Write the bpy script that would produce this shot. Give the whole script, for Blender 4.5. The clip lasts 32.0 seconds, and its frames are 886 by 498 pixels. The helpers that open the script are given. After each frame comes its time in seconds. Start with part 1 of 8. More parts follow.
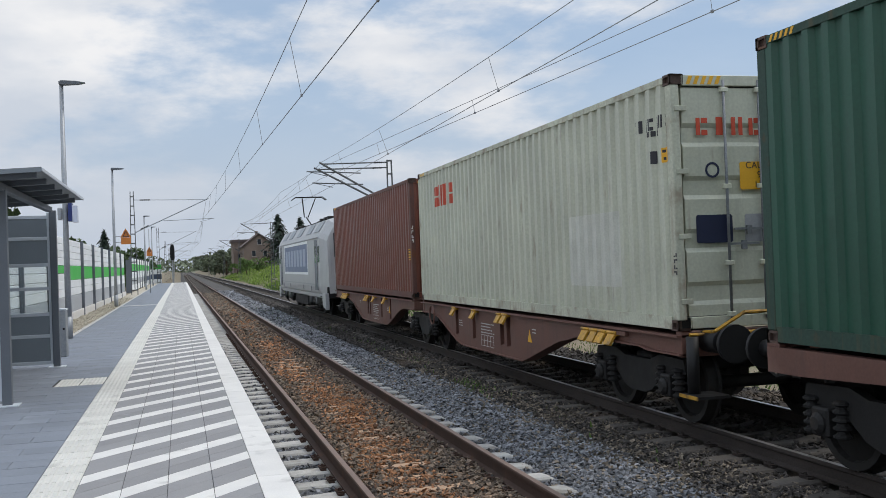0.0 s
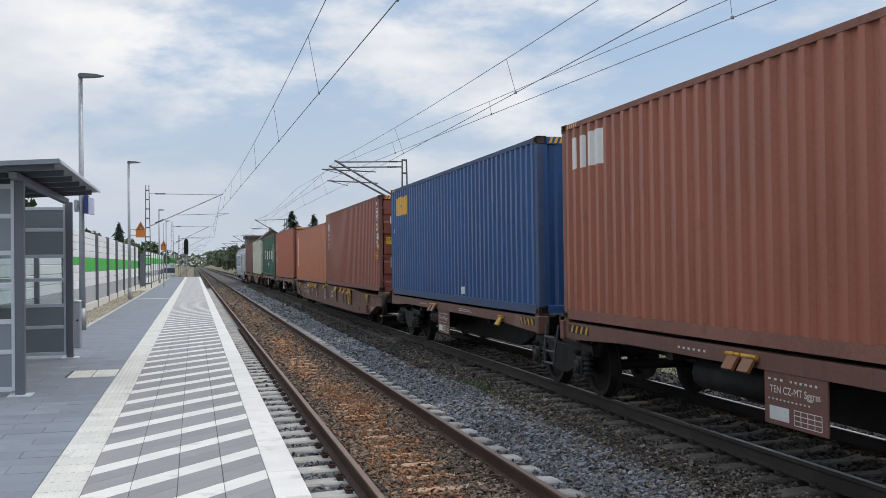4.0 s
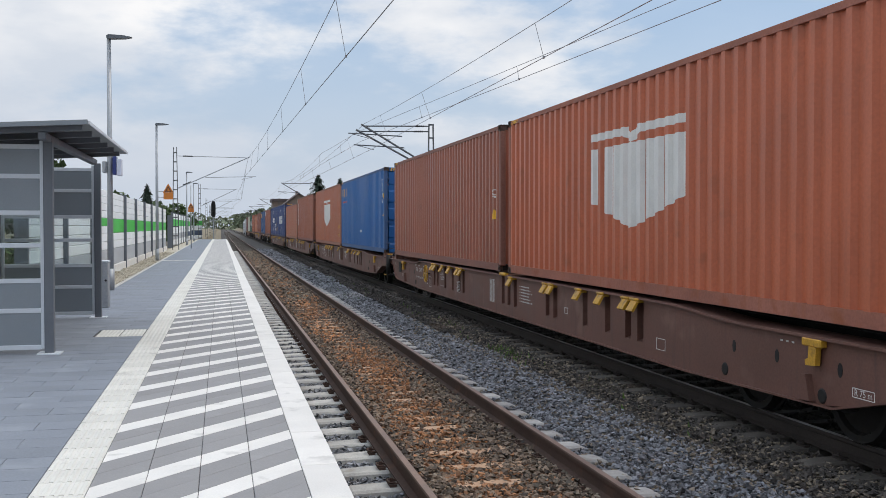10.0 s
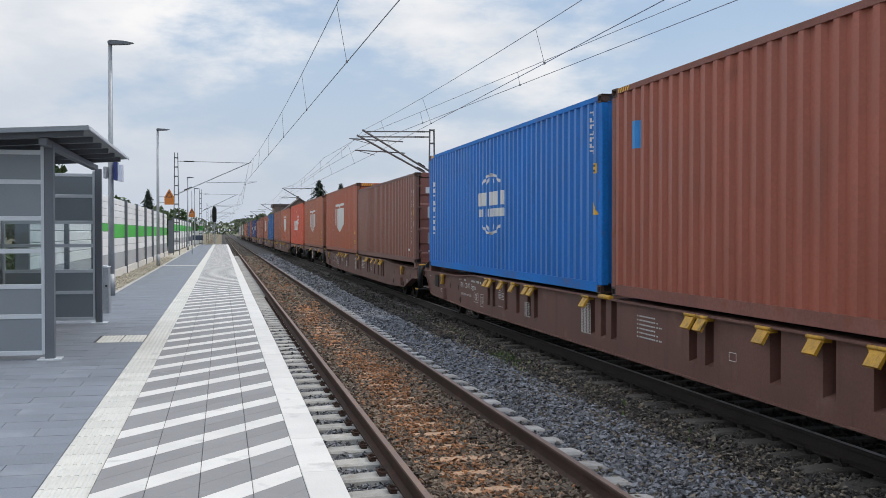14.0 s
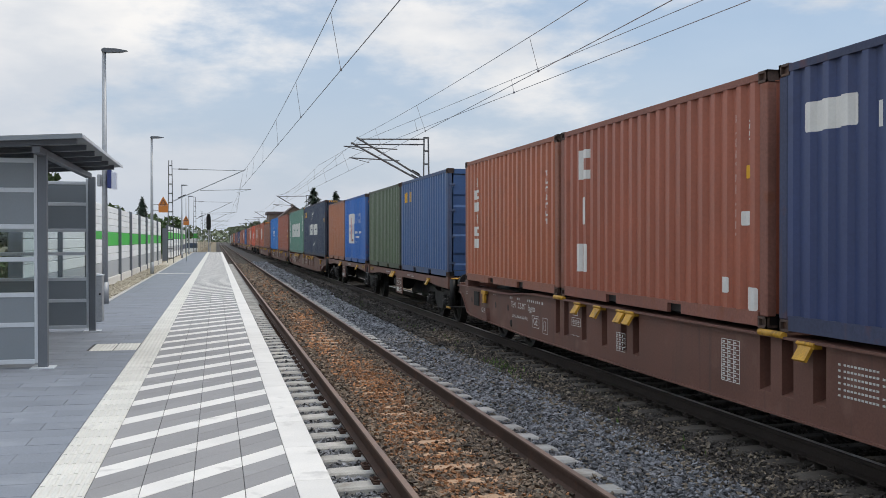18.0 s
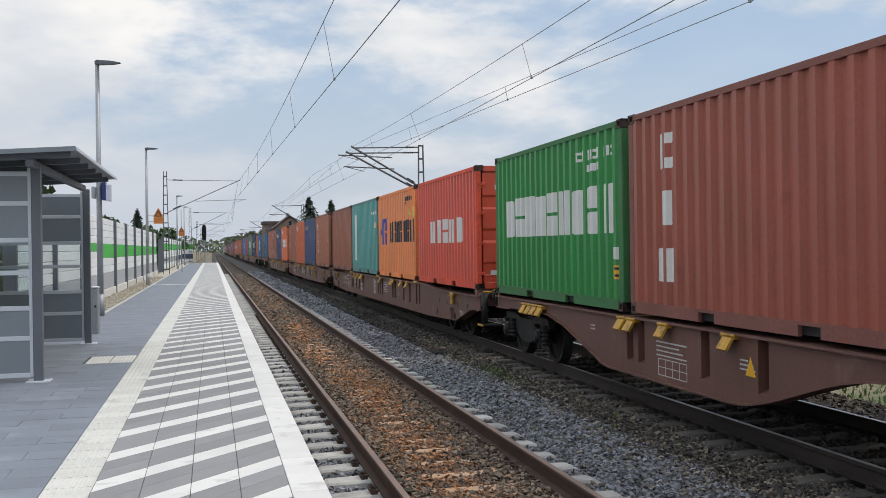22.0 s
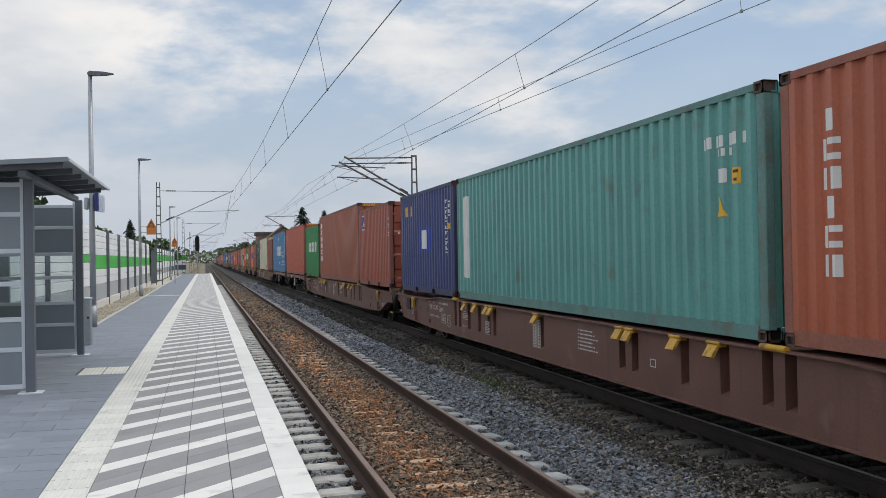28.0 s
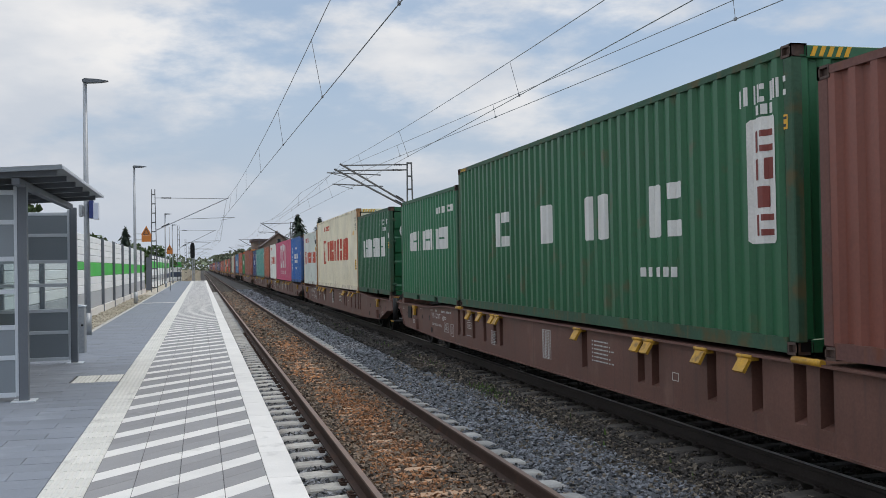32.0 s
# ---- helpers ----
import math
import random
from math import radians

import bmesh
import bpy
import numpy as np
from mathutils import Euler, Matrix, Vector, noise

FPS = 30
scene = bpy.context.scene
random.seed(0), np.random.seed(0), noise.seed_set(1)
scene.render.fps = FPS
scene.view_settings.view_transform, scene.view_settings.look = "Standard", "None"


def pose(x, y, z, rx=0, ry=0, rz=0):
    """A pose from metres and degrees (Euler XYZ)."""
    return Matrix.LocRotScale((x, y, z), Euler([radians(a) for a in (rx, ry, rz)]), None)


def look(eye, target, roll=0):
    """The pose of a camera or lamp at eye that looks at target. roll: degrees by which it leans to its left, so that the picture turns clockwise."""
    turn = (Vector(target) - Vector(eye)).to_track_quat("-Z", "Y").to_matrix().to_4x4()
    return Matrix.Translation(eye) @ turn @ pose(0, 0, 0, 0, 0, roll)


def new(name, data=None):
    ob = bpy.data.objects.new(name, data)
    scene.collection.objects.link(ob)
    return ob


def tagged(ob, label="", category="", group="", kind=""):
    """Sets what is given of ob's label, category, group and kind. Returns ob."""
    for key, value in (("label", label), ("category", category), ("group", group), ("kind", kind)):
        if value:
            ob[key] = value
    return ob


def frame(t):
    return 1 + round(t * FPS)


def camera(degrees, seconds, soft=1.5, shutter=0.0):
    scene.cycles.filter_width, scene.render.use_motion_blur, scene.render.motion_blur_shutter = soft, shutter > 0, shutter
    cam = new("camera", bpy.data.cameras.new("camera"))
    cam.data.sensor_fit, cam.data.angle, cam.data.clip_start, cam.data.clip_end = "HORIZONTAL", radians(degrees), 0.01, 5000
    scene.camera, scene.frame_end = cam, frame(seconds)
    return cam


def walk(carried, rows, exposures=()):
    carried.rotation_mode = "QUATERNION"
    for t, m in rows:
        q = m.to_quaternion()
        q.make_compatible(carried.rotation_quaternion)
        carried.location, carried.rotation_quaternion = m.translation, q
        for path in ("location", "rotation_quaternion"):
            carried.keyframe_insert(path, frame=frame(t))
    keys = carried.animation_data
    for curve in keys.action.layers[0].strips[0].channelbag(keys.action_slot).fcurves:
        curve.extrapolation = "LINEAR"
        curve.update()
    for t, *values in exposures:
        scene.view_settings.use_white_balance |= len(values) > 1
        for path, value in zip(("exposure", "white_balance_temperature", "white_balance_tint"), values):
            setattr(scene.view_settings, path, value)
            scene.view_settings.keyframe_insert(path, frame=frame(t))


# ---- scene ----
import functools

cam = camera(48.32, 32.0, soft=0.8)
EYE = (0.0, 0.0, 2.034)


def held(yaw, pitch, roll, dx, dz):
    """The pose of the hand-held camera; yaw to the right of the track's line, pitch upwards, in degrees; dx, dz: its sway."""
    y, p = radians(yaw), radians(pitch)
    eye = (EYE[0] + dx, EYE[1], EYE[2] + dz)
    return look(eye, (eye[0] + math.sin(y) * math.cos(p), eye[1] + math.cos(y) * math.cos(p), eye[2] + math.sin(p)), roll)


walk(cam, [(t, held(*way)) for t, *way in (
    (0, 14.915, 0.658, -2.09, -0.009, -0.006), (0.5, 14.096, 0.707, -2.16, -0.011, -0.007), (1, 13.903, 0.762, -1.99, -0.027, -0.004), (1.5, 13.817, 0.793, -1.79, -0.014, -0.001),
    (2, 13.891, 0.837, -1.47, -0.006, -0.000), (2.5, 13.965, 0.837, -1.09, -0.015, -0.001), (3, 14.081, 0.817, -0.93, -0.022, 0.000), (3.5, 14.183, 0.746, -0.78, -0.020, -0.006),
    (5.5, 13.902, 0.697, -0.46, -0.033, -0.002), (6, 13.451, 0.741, -0.47, -0.037, -0.008), (6.5, 13.006, 0.738, -0.47, -0.021, -0.008), (7, 12.808, 0.640, -0.42, -0.013, -0.010),
    (7.5, 12.668, 0.445, -0.42, -0.005, -0.013), (8, 12.630, 0.098, -0.43, -0.008, -0.008), (8.5, 12.648, -0.339, -0.32, -0.006, -0.009), (9, 12.681, -0.737, -0.28, -0.008, -0.005),
    (9.5, 12.695, -1.051, -0.08, -0.005, -0.013), (10, 12.666, -1.291, -0.03, -0.010, -0.011), (10.5, 12.590, -1.389, -0.02, -0.014, -0.014), (11, 12.514, -1.320, 0.01, -0.006, -0.001),
    (11.5, 12.519, -1.237, -0.01, -0.018, -0.008), (12, 12.533, -1.171, 0.02, -0.011, -0.001), (12.5, 12.565, -1.139, -0.01, -0.015, -0.002), (13, 12.559, -1.094, -0.01, -0.014, -0.004),
    (13.5, 12.587, -1.046, -0.05, -0.015, -0.011), (14, 12.615, -0.990, 0.00, -0.007, -0.003), (14.5, 12.697, -0.944, -0.02, -0.006, -0.006), (16.5, 12.835, -0.695, -0.02, 0.001, -0.005),
    (17, 12.880, -0.659, -0.05, 0.001, 0.002), (17.5, 12.903, -0.613, -0.08, 0.008, -0.000), (18, 12.930, -0.560, -0.07, -0.000, -0.000), (18.5, 12.914, -0.520, -0.18, 0.011, -0.001),
    (19, 12.939, -0.426, -0.28, 0.012, -0.003), (19.5, 12.949, -0.410, -0.58, 0.016, 0.005), (20, 12.995, -0.375, -0.61, 0.016, 0.006), (20.5, 13.053, -0.313, -0.78, 0.008, -0.002),
    (21, 13.067, -0.261, -0.76, 0.013, 0.003), (21.5, 13.092, -0.218, -0.80, 0.008, 0.007), (22, 13.162, -0.129, -0.81, 0.010, 0.007), (22.5, 13.256, -0.030, -0.83, 0.006, 0.006),
    (23, 13.356, 0.066, -0.86, 0.016, 0.003), (23.5, 13.425, 0.082, -0.99, 0.022, -0.001), (24, 13.437, 0.103, -0.97, 0.025, 0.001), (24.5, 13.441, 0.055, -1.06, 0.021, -0.000),
    (25, 13.455, 0.006, -1.18, 0.019, -0.001), (25.5, 13.438, -0.004, -1.24, 0.027, -0.001), (27.5, 13.502, 0.314, -0.92, 0.021, 0.006), (28, 13.547, 0.458, -0.98, 0.011, 0.002),
    (28.5, 13.598, 0.597, -0.91, 0.017, 0.006), (29, 13.679, 0.644, -0.93, 0.024, 0.005), (29.5, 13.773, 0.690, -0.97, 0.023, 0.005), (30, 13.806, 0.699, -1.06, 0.022, 0.004),
    (30.5, 13.809, 0.705, -1.03, 0.016, 0.005), (31, 13.819, 0.742, -0.96, 0.011, 0.005), (31.5, 13.795, 0.793, -1.01, 0.019, 0.006), (32, 13.803, 0.849, -1.02, 0.025, 0.010),
)], exposures=((0, -0.12, 6600, 10), (4, -0.05, 6650, 10), (9, 0.0, 6650, 10), (14, -0.02, 6700, 10), (20, -0.03, 6850, 10), (26, -0.08, 6850, 10), (30, -0.17, 6750, 10), (32, -0.16, 6700, 10)))

# ---------------------------------------------------------------- light
SUN_ELEVATION, SUN_AZIMUTH = 56.0, 93.0      # degrees; the azimuth runs clockwise from the track's far end


CLOUD_SHIFT = (3.1, 0.4, 0.7)


def make_world():
    world = bpy.data.worlds.new("sky")
    scene.world = world
    world.use_nodes = True
    nt = world.node_tree
    nt.nodes.clear()
    n, l = nt.nodes.new, nt.links.new
    out, bg = n("ShaderNodeOutputWorld"), n("ShaderNodeBackground")
    sky = n("ShaderNodeTexSky")
    sky.sky_type, sky.sun_disc = "NISHITA", False
    sky.sun_elevation, sky.sun_rotation = radians(SUN_ELEVATION), radians(SUN_AZIMUTH)
    sky.air_density, sky.dust_density, sky.ozone_density = 1.0, 0.6, 1.2
    scale = n("ShaderNodeMixRGB")
    scale.blend_type = "MULTIPLY"
    scale.inputs[0].default_value = 1
    scale.inputs[2].default_value = (0.135, 0.135, 0.135, 1)
    l(sky.outputs[0], scale.inputs[1])
    # soft broken clouds, and a pale haze that closes up towards the horizon
    tc, sep = n("ShaderNodeTexCoord"), n("ShaderNodeSeparateXYZ")
    l(tc.outputs["Generated"], sep.inputs[0])
    mp = n("ShaderNodeMapping")
    mp.inputs["Scale"].default_value = (1.0, 1.0, 2.6)
    mp.inputs["Location"].default_value = CLOUD_SHIFT
    l(tc.outputs["Generated"], mp.inputs[0])
    big, small = n("ShaderNodeTexNoise"), n("ShaderNodeTexNoise")
    big.inputs["Scale"].default_value, big.inputs["Detail"].default_value, big.inputs["Roughness"].default_value = 2.6, 10, 0.57
    small.inputs["Scale"].default_value, small.inputs["Detail"].default_value, small.inputs["Roughness"].default_value = 5.5, 8, 0.5
    l(mp.outputs[0], big.inputs["Vector"]); l(mp.outputs[0], small.inputs["Vector"])
    ramp = n("ShaderNodeMapRange")
    ramp.interpolation_type = "SMOOTHSTEP"
    ramp.inputs[1].default_value, ramp.inputs[2].default_value = 0.42, 0.54
    ramp.inputs[3].default_value, ramp.inputs[4].default_value = 0.12, 0.92
    l(big.outputs[0], ramp.inputs[0])
    shade = n("ShaderNodeValToRGB")
    shade.color_ramp.elements[0].position, shade.color_ramp.elements[0].color = 0.36, (0.64, 0.69, 0.77, 1)
    shade.color_ramp.elements[1].position, shade.color_ramp.elements[1].color = 0.62, (0.93, 0.93, 0.94, 1)
    l(small.outputs[0], shade.inputs[0])
    blue = n("ShaderNodeMixRGB")
    blue.inputs[0].default_value = 0.7
    blue.inputs[2].default_value = (0.34, 0.48, 0.68, 1)
    l(scale.outputs[0], blue.inputs[1])
    mix = n("ShaderNodeMixRGB")
    l(ramp.outputs[0], mix.inputs[0]); l(blue.outputs[0], mix.inputs[1]); l(shade.outputs[0], mix.inputs[2])
    haze = n("ShaderNodeMapRange")
    haze.interpolation_type = "SMOOTHSTEP"
    haze.inputs[1].default_value, haze.inputs[2].default_value = 0.0, 0.22
    haze.inputs[3].default_value, haze.inputs[4].default_value = 0.9, 0.0
    l(sep.outputs[2], haze.inputs[0])
    veil = n("ShaderNodeMixRGB")
    veil.inputs[2].default_value = (0.50, 0.57, 0.68, 1)
    l(haze.outputs[0], veil.inputs[0]); l(mix.outputs[0], veil.inputs[1])
    l(veil.outputs[0], bg.inputs[0])
    # cloud is brighter towards the zenith than low over the horizon
    lift = n("ShaderNodeMapRange")
    lift.interpolation_type = "SMOOTHSTEP"
    lift.inputs[1].default_value, lift.inputs[2].default_value = 0.25, 0.9
    lift.inputs[3].default_value, lift.inputs[4].default_value = 1.08, 1.95
    l(sep.outputs[2], lift.inputs[0])
    l(lift.outputs[0], bg.inputs[1])
    l(bg.outputs[0], out.inputs[0])


make_world()
sun = new("sun", bpy.data.lights.new("sun", "SUN"))
sun.data.energy, sun.data.angle, sun.data.color = 1.15, radians(9), (1.0, 0.92, 0.8)
az, el = radians(SUN_AZIMUTH), radians(SUN_ELEVATION)
sun.matrix_world = look((math.sin(az) * math.cos(el) * 50, math.cos(az) * math.cos(el) * 50, math.sin(el) * 50), (0, 0, 0))


# ---------------------------------------------------------------- materials
def surf(name, col, rough=0.6, metal=0.0, var=0.14, scale=2.5, fine=45.0, bump=0.15, spot=None, spot_amount=0.5,
         spot_scale=4.0, streak=None, streak_amount=0.45, between=None, spot_stretch=None, rnd=0.0, island=0.0, depth=0.004, spec=0.5):
    """A surface with a base colour, broad and fine variation, fine relief, and optional stains and vertical streaks."""
    m = bpy.data.materials.new(name)
    m.use_nodes = True
    nt = m.node_tree
    b = nt.nodes["Principled BSDF"]
    n, l = nt.nodes.new, nt.links.new
    tc, info = n("ShaderNodeTexCoord"), n("ShaderNodeObjectInfo")
    sh = n("ShaderNodeMath"); sh.operation = "MULTIPLY"; sh.inputs[1].default_value = 37.0
    l(info.outputs["Random"], sh.inputs[0])
    pos = n("ShaderNodeVectorMath"); pos.operation = "ADD"
    l(tc.outputs["Object"], pos.inputs[0]); l(sh.outputs[0], pos.inputs[1])

    def noise_tex(sc, detail=4.0, stretch=None):
        t = n("ShaderNodeTexNoise")
        t.inputs["Scale"].default_value, t.inputs["Detail"].default_value = sc, detail
        if stretch:
            mp = n("ShaderNodeMapping")
            mp.inputs["Scale"].default_value = stretch
            l(pos.outputs[0], mp.inputs[0]); l(mp.outputs[0], t.inputs["Vector"])
        else:
            l(pos.outputs[0], t.inputs["Vector"])
        return t

    def spread(source, lo, hi):
        r = n("ShaderNodeMapRange")
        r.inputs[1].default_value, r.inputs[2].default_value = 0.25, 0.75
        r.inputs[3].default_value, r.inputs[4].default_value = lo, hi
        l(source, r.inputs[0])
        return r.outputs[0]

    broad, tiny = noise_tex(scale), noise_tex(fine, 3.0)
    k1, k2 = spread(broad.outputs[0], 1 - var, 1 + var), spread(tiny.outputs[0], 1 - var * 0.7, 1 + var * 0.7)
    mul = n("ShaderNodeMath"); mul.operation = "MULTIPLY"
    l(k1, mul.inputs[0]); l(k2, mul.inputs[1])
    last = mul.outputs[0]
    for amount, source in ((rnd, info.outputs["Random"]), (island, None)):
        if amount:
            if source is None:
                source = n("ShaderNodeNewGeometry").outputs["Random Per Island"]
            r = n("ShaderNodeMapRange")
            r.inputs[3].default_value, r.inputs[4].default_value = 1 - amount, 1 + amount
            l(source, r.inputs[0])
            mm = n("ShaderNodeMath"); mm.operation = "MULTIPLY"
            l(last, mm.inputs[0]); l(r.outputs[0], mm.inputs[1])
            last = mm.outputs[0]
    tint = n("ShaderNodeVectorMath"); tint.operation = "SCALE"
    tint.inputs[0].default_value = col
    l(last, tint.inputs["Scale"])
    colour = tint.outputs[0]

    def stain(colour, texture, c, edge0, edge1, most):
        r = n("ShaderNodeMapRange")
        r.inputs[1].default_value, r.inputs[2].default_value = edge0, edge1
        r.inputs[3].default_value, r.inputs[4].default_value = 0.0, most
        l(texture.outputs[0], r.inputs[0])
        mx = n("ShaderNodeMixRGB")
        l(r.outputs[0], mx.inputs[0]); l(colour, mx.inputs[1])
        mx.inputs[2].default_value = (*c, 1)
        return mx.outputs[0]

    if spot:
        colour = stain(colour, noise_tex(spot_scale, 6.0, spot_stretch), spot, 0.66 - 0.2 * spot_amount, 0.76 - 0.12 * spot_amount, 0.75)
    if streak:
        colour = stain(colour, noise_tex(1.0, 4.0, (9.0, 9.0, 0.55)), streak, 0.56, 0.74, streak_amount)
    if between:
        # brake dust between the rails
        sx = n("ShaderNodeSeparateXYZ")
        l(tc.outputs["Object"], sx.inputs[0])
        ab = n("ShaderNodeMath"); ab.operation = "ABSOLUTE"
        l(sx.outputs[0], ab.inputs[0])
        r = n("ShaderNodeMapRange")
        r.inputs[1].default_value, r.inputs[2].default_value, r.inputs[3].default_value, r.inputs[4].default_value = 0.62, 0.82, 0.85, 0.0
        l(ab.outputs[0], r.inputs[0])
        mx = n("ShaderNodeMixRGB")
        l(r.outputs[0], mx.inputs[0]); l(colour, mx.inputs[1])
        mx.inputs[2].default_value = (*between, 1)
        colour = mx.outputs[0]
    l(colour, b.inputs["Base Color"])
    rr = spread(broad.outputs[0], max(0.05, rough - 0.1), min(1, rough + 0.1))
    l(rr, b.inputs["Roughness"])
    b.inputs["Metallic"].default_value = metal
    b.inputs["Specular IOR Level"].default_value = spec
    if bump:
        bp = n("ShaderNodeBump")
        bp.inputs["Strength"].default_value, bp.inputs["Distance"].default_value = bump, depth
        l(tiny.outputs[0], bp.inputs["Height"]); l(bp.outputs[0], b.inputs["Normal"])
    return m


RUST = (0.16, 0.062, 0.028)
M = {}
M["asphalt"] = surf("grey_paver", (0.19, 0.212, 0.247), 0.75, var=0.16, scale=1.2, fine=70, bump=0.3, rnd=0.06, spot=(0.265, 0.29, 0.325), spot_amount=0.35, spot_scale=1.5)
M["joint"] = surf("joint_sand", (0.07, 0.07, 0.07), 0.95)
M["slab_grey"] = surf("grey_slab", (0.245, 0.243, 0.245), 0.8, var=0.1, scale=3, fine=90, bump=0.3, rnd=0.06, spot=(0.29, 0.29, 0.295), spot_amount=0.2)
M["slab_white"] = surf("white_slab", (0.66, 0.645, 0.615), 0.8, var=0.07, scale=3, fine=90, bump=0.25, rnd=0.04, spot=(0.46, 0.45, 0.43), spot_amount=0.2)
M["tactile"] = surf("tactile_slab", (0.6, 0.59, 0.545), 0.8, var=0.08, scale=3, fine=90, bump=0.25, rnd=0.05, spot=(0.42, 0.41, 0.38), spot_amount=0.25)
M["concrete"] = surf("concrete", (0.46, 0.45, 0.42), 0.9, var=0.15, scale=2, fine=50, bump=0.4, spot=(0.3, 0.27, 0.22), spot_amount=0.4)
M["sleeper"] = surf("sleeper_concrete", (0.4, 0.39, 0.365), 0.9, var=0.22, scale=5, fine=60, bump=0.5, rnd=0.14, spot=(0.24, 0.21, 0.17), spot_amount=0.5, between=(0.42, 0.25, 0.14))

# far-track sleepers: grime, darkened further for the shade under the train
M["sleeper_dark"] = surf("dark_sleeper", (0.075, 0.066, 0.057), 0.9, var=0.3, scale=5, fine=60, bump=0.5, rnd=0.25)
M["rail"] = surf("rusty_rail", (0.068, 0.043, 0.034), 0.85, 0.0, spec=0.2, var=0.3, scale=2, fine=50, bump=0.3, spot=(0.11, 0.06, 0.04), spot_amount=0.4)
# oil on the far rails, with under-train shade mixed into the colour
M["rail_dark"] = surf("oily_shaded_rail", (0.044, 0.036, 0.032), 0.8, 0.0, spec=0.25, var=0.3, scale=2, fine=50, bump=0.3)
M["sleeper_far"] = surf("dusty_sleeper", (0.1, 0.085, 0.07), 0.95, var=0.2, scale=3, fine=20, bump=0.2)
M["rail_top"] = surf("polished_rail_head", (0.42, 0.4, 0.38), 0.4, 0.9, var=0.12, scale=3, bump=0.05)
M["sooty_ladder"] = surf("sooty_grey_paint", (0.035, 0.037, 0.04), 0.6, 0.0, var=0.3, scale=5, fine=40, bump=0.2, spot=(0.08, 0.06, 0.045), spot_amount=0.4, spot_scale=6)
M["rail_dull"] = surf("dull_rail_head", (0.21, 0.145, 0.115), 0.6, 0.3, var=0.25, scale=3, bump=0.1)
# much darker than the stones, to paint the shade in the gaps between them
M["bed"] = surf("ballast_bed", (0.04, 0.037, 0.034), 0.95, var=0.5, scale=6, fine=28, bump=1.0, depth=0.05)
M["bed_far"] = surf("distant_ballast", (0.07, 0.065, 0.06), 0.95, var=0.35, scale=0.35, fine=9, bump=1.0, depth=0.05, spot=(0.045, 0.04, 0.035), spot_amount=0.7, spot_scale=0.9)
M["stone_grey"] = surf("blue_grey_ballast", (0.145, 0.151, 0.164), 0.62, var=0.25, scale=0.6, fine=60, bump=0.6, island=0.95)
M["stone_brown"] = surf("brown_ballast", (0.13, 0.094, 0.066), 0.75, var=0.25, scale=0.6, fine=60, bump=0.6, island=0.85)
M["stone_rust"] = surf("rust_orange_ballast", (0.26, 0.12, 0.052), 0.8, var=0.3, scale=0.6, fine=60, bump=0.6, island=0.65)
M["stone_tan"] = surf("tan_ballast", (0.17, 0.14, 0.105), 0.85, var=0.25, scale=0.6, fine=60, bump=0.5, island=0.6)
# colour holds oil grime and also the shade under and beside the train
M["stone_dark"] = surf("dark_ballast", (0.055, 0.048, 0.043), 0.9, var=0.25, scale=0.6, fine=60, bump=0.4, island=0.6, spot=(0.11, 0.083, 0.06), spot_amount=0.4, spot_scale=0.5)
M["earth"] = surf("earth", (0.2, 0.165, 0.11), 0.95, var=0.3, scale=0.3, fine=12, bump=0.8, depth=0.05, spot=(0.08, 0.11, 0.04), spot_amount=0.6, spot_scale=0.25)
M["sand"] = surf("sandy_gravel", (0.46, 0.42, 0.34), 0.95, var=0.3, scale=2, fine=30, bump=0.8, depth=0.03)
M["grass"] = surf("grass", (0.095, 0.165, 0.035), 0.8, var=0.3, scale=0.5, fine=8, bump=0.5, island=0.4)
M["grass_yellow"] = surf("flowering_weeds", (0.2, 0.3, 0.05), 0.8, var=0.3, scale=0.5, fine=8, bump=0.5, island=0.4)
M["leaf"] = surf("leaves", (0.065, 0.105, 0.035), 0.6, var=0.25, scale=0.6, fine=8, bump=0, island=0.45)
# paler, greyer leaf colour: the haze of distance is put into it
M["leaf_far"] = surf("haze_tinted_leaves", (0.14, 0.17, 0.105), 0.7, var=0.25, scale=0.3, fine=8, bump=0, island=0.4)
M["needle"] = surf("dark_needles", (0.022, 0.04, 0.026), 0.7, var=0.25, scale=0.6, fine=8, bump=0, island=0.4)
M["bark"] = surf("bark", (0.09, 0.065, 0.045), 0.9, var=0.3, scale=4, fine=25, bump=0.6)
M["galv"] = surf("galvanised_steel", (0.36, 0.38, 0.4), 0.5, 0.5, var=0.14, scale=4, fine=30, bump=0.08)
M["line_steel"] = surf("weathered_dark_steel", (0.11, 0.115, 0.12), 0.6, 0.2, var=0.2, scale=4, fine=30, bump=0.1)
M["anthracite"] = surf("anthracite_paint", (0.125, 0.14, 0.16), 0.5, 0.0, var=0.08, scale=2, fine=60, bump=0.05)
M["panel"] = surf("grey_panel", (0.22, 0.25, 0.275), 0.4, 0.0, var=0.05, scale=1.5, fine=60, bump=0.03)
M["panel_frame"] = surf("light_aluminium", (0.58, 0.62, 0.66), 0.45, 0.0, var=0.06, scale=2, bump=0.03)
M["roof_sheet"] = surf("grey_roof_sheet", (0.26, 0.28, 0.29), 0.6, 0.2, var=0.15, scale=1.5, fine=30, bump=0.1)
M["black"] = surf("black_steel", (0.009, 0.009, 0.0095), 0.6, 0.1, var=0.3, scale=4, fine=40, bump=0.2)
M["lock_steel"] = surf("dull_galvanised_bar", (0.2, 0.215, 0.225), 0.55, 0.3, var=0.25, scale=5, fine=40, bump=0.15)
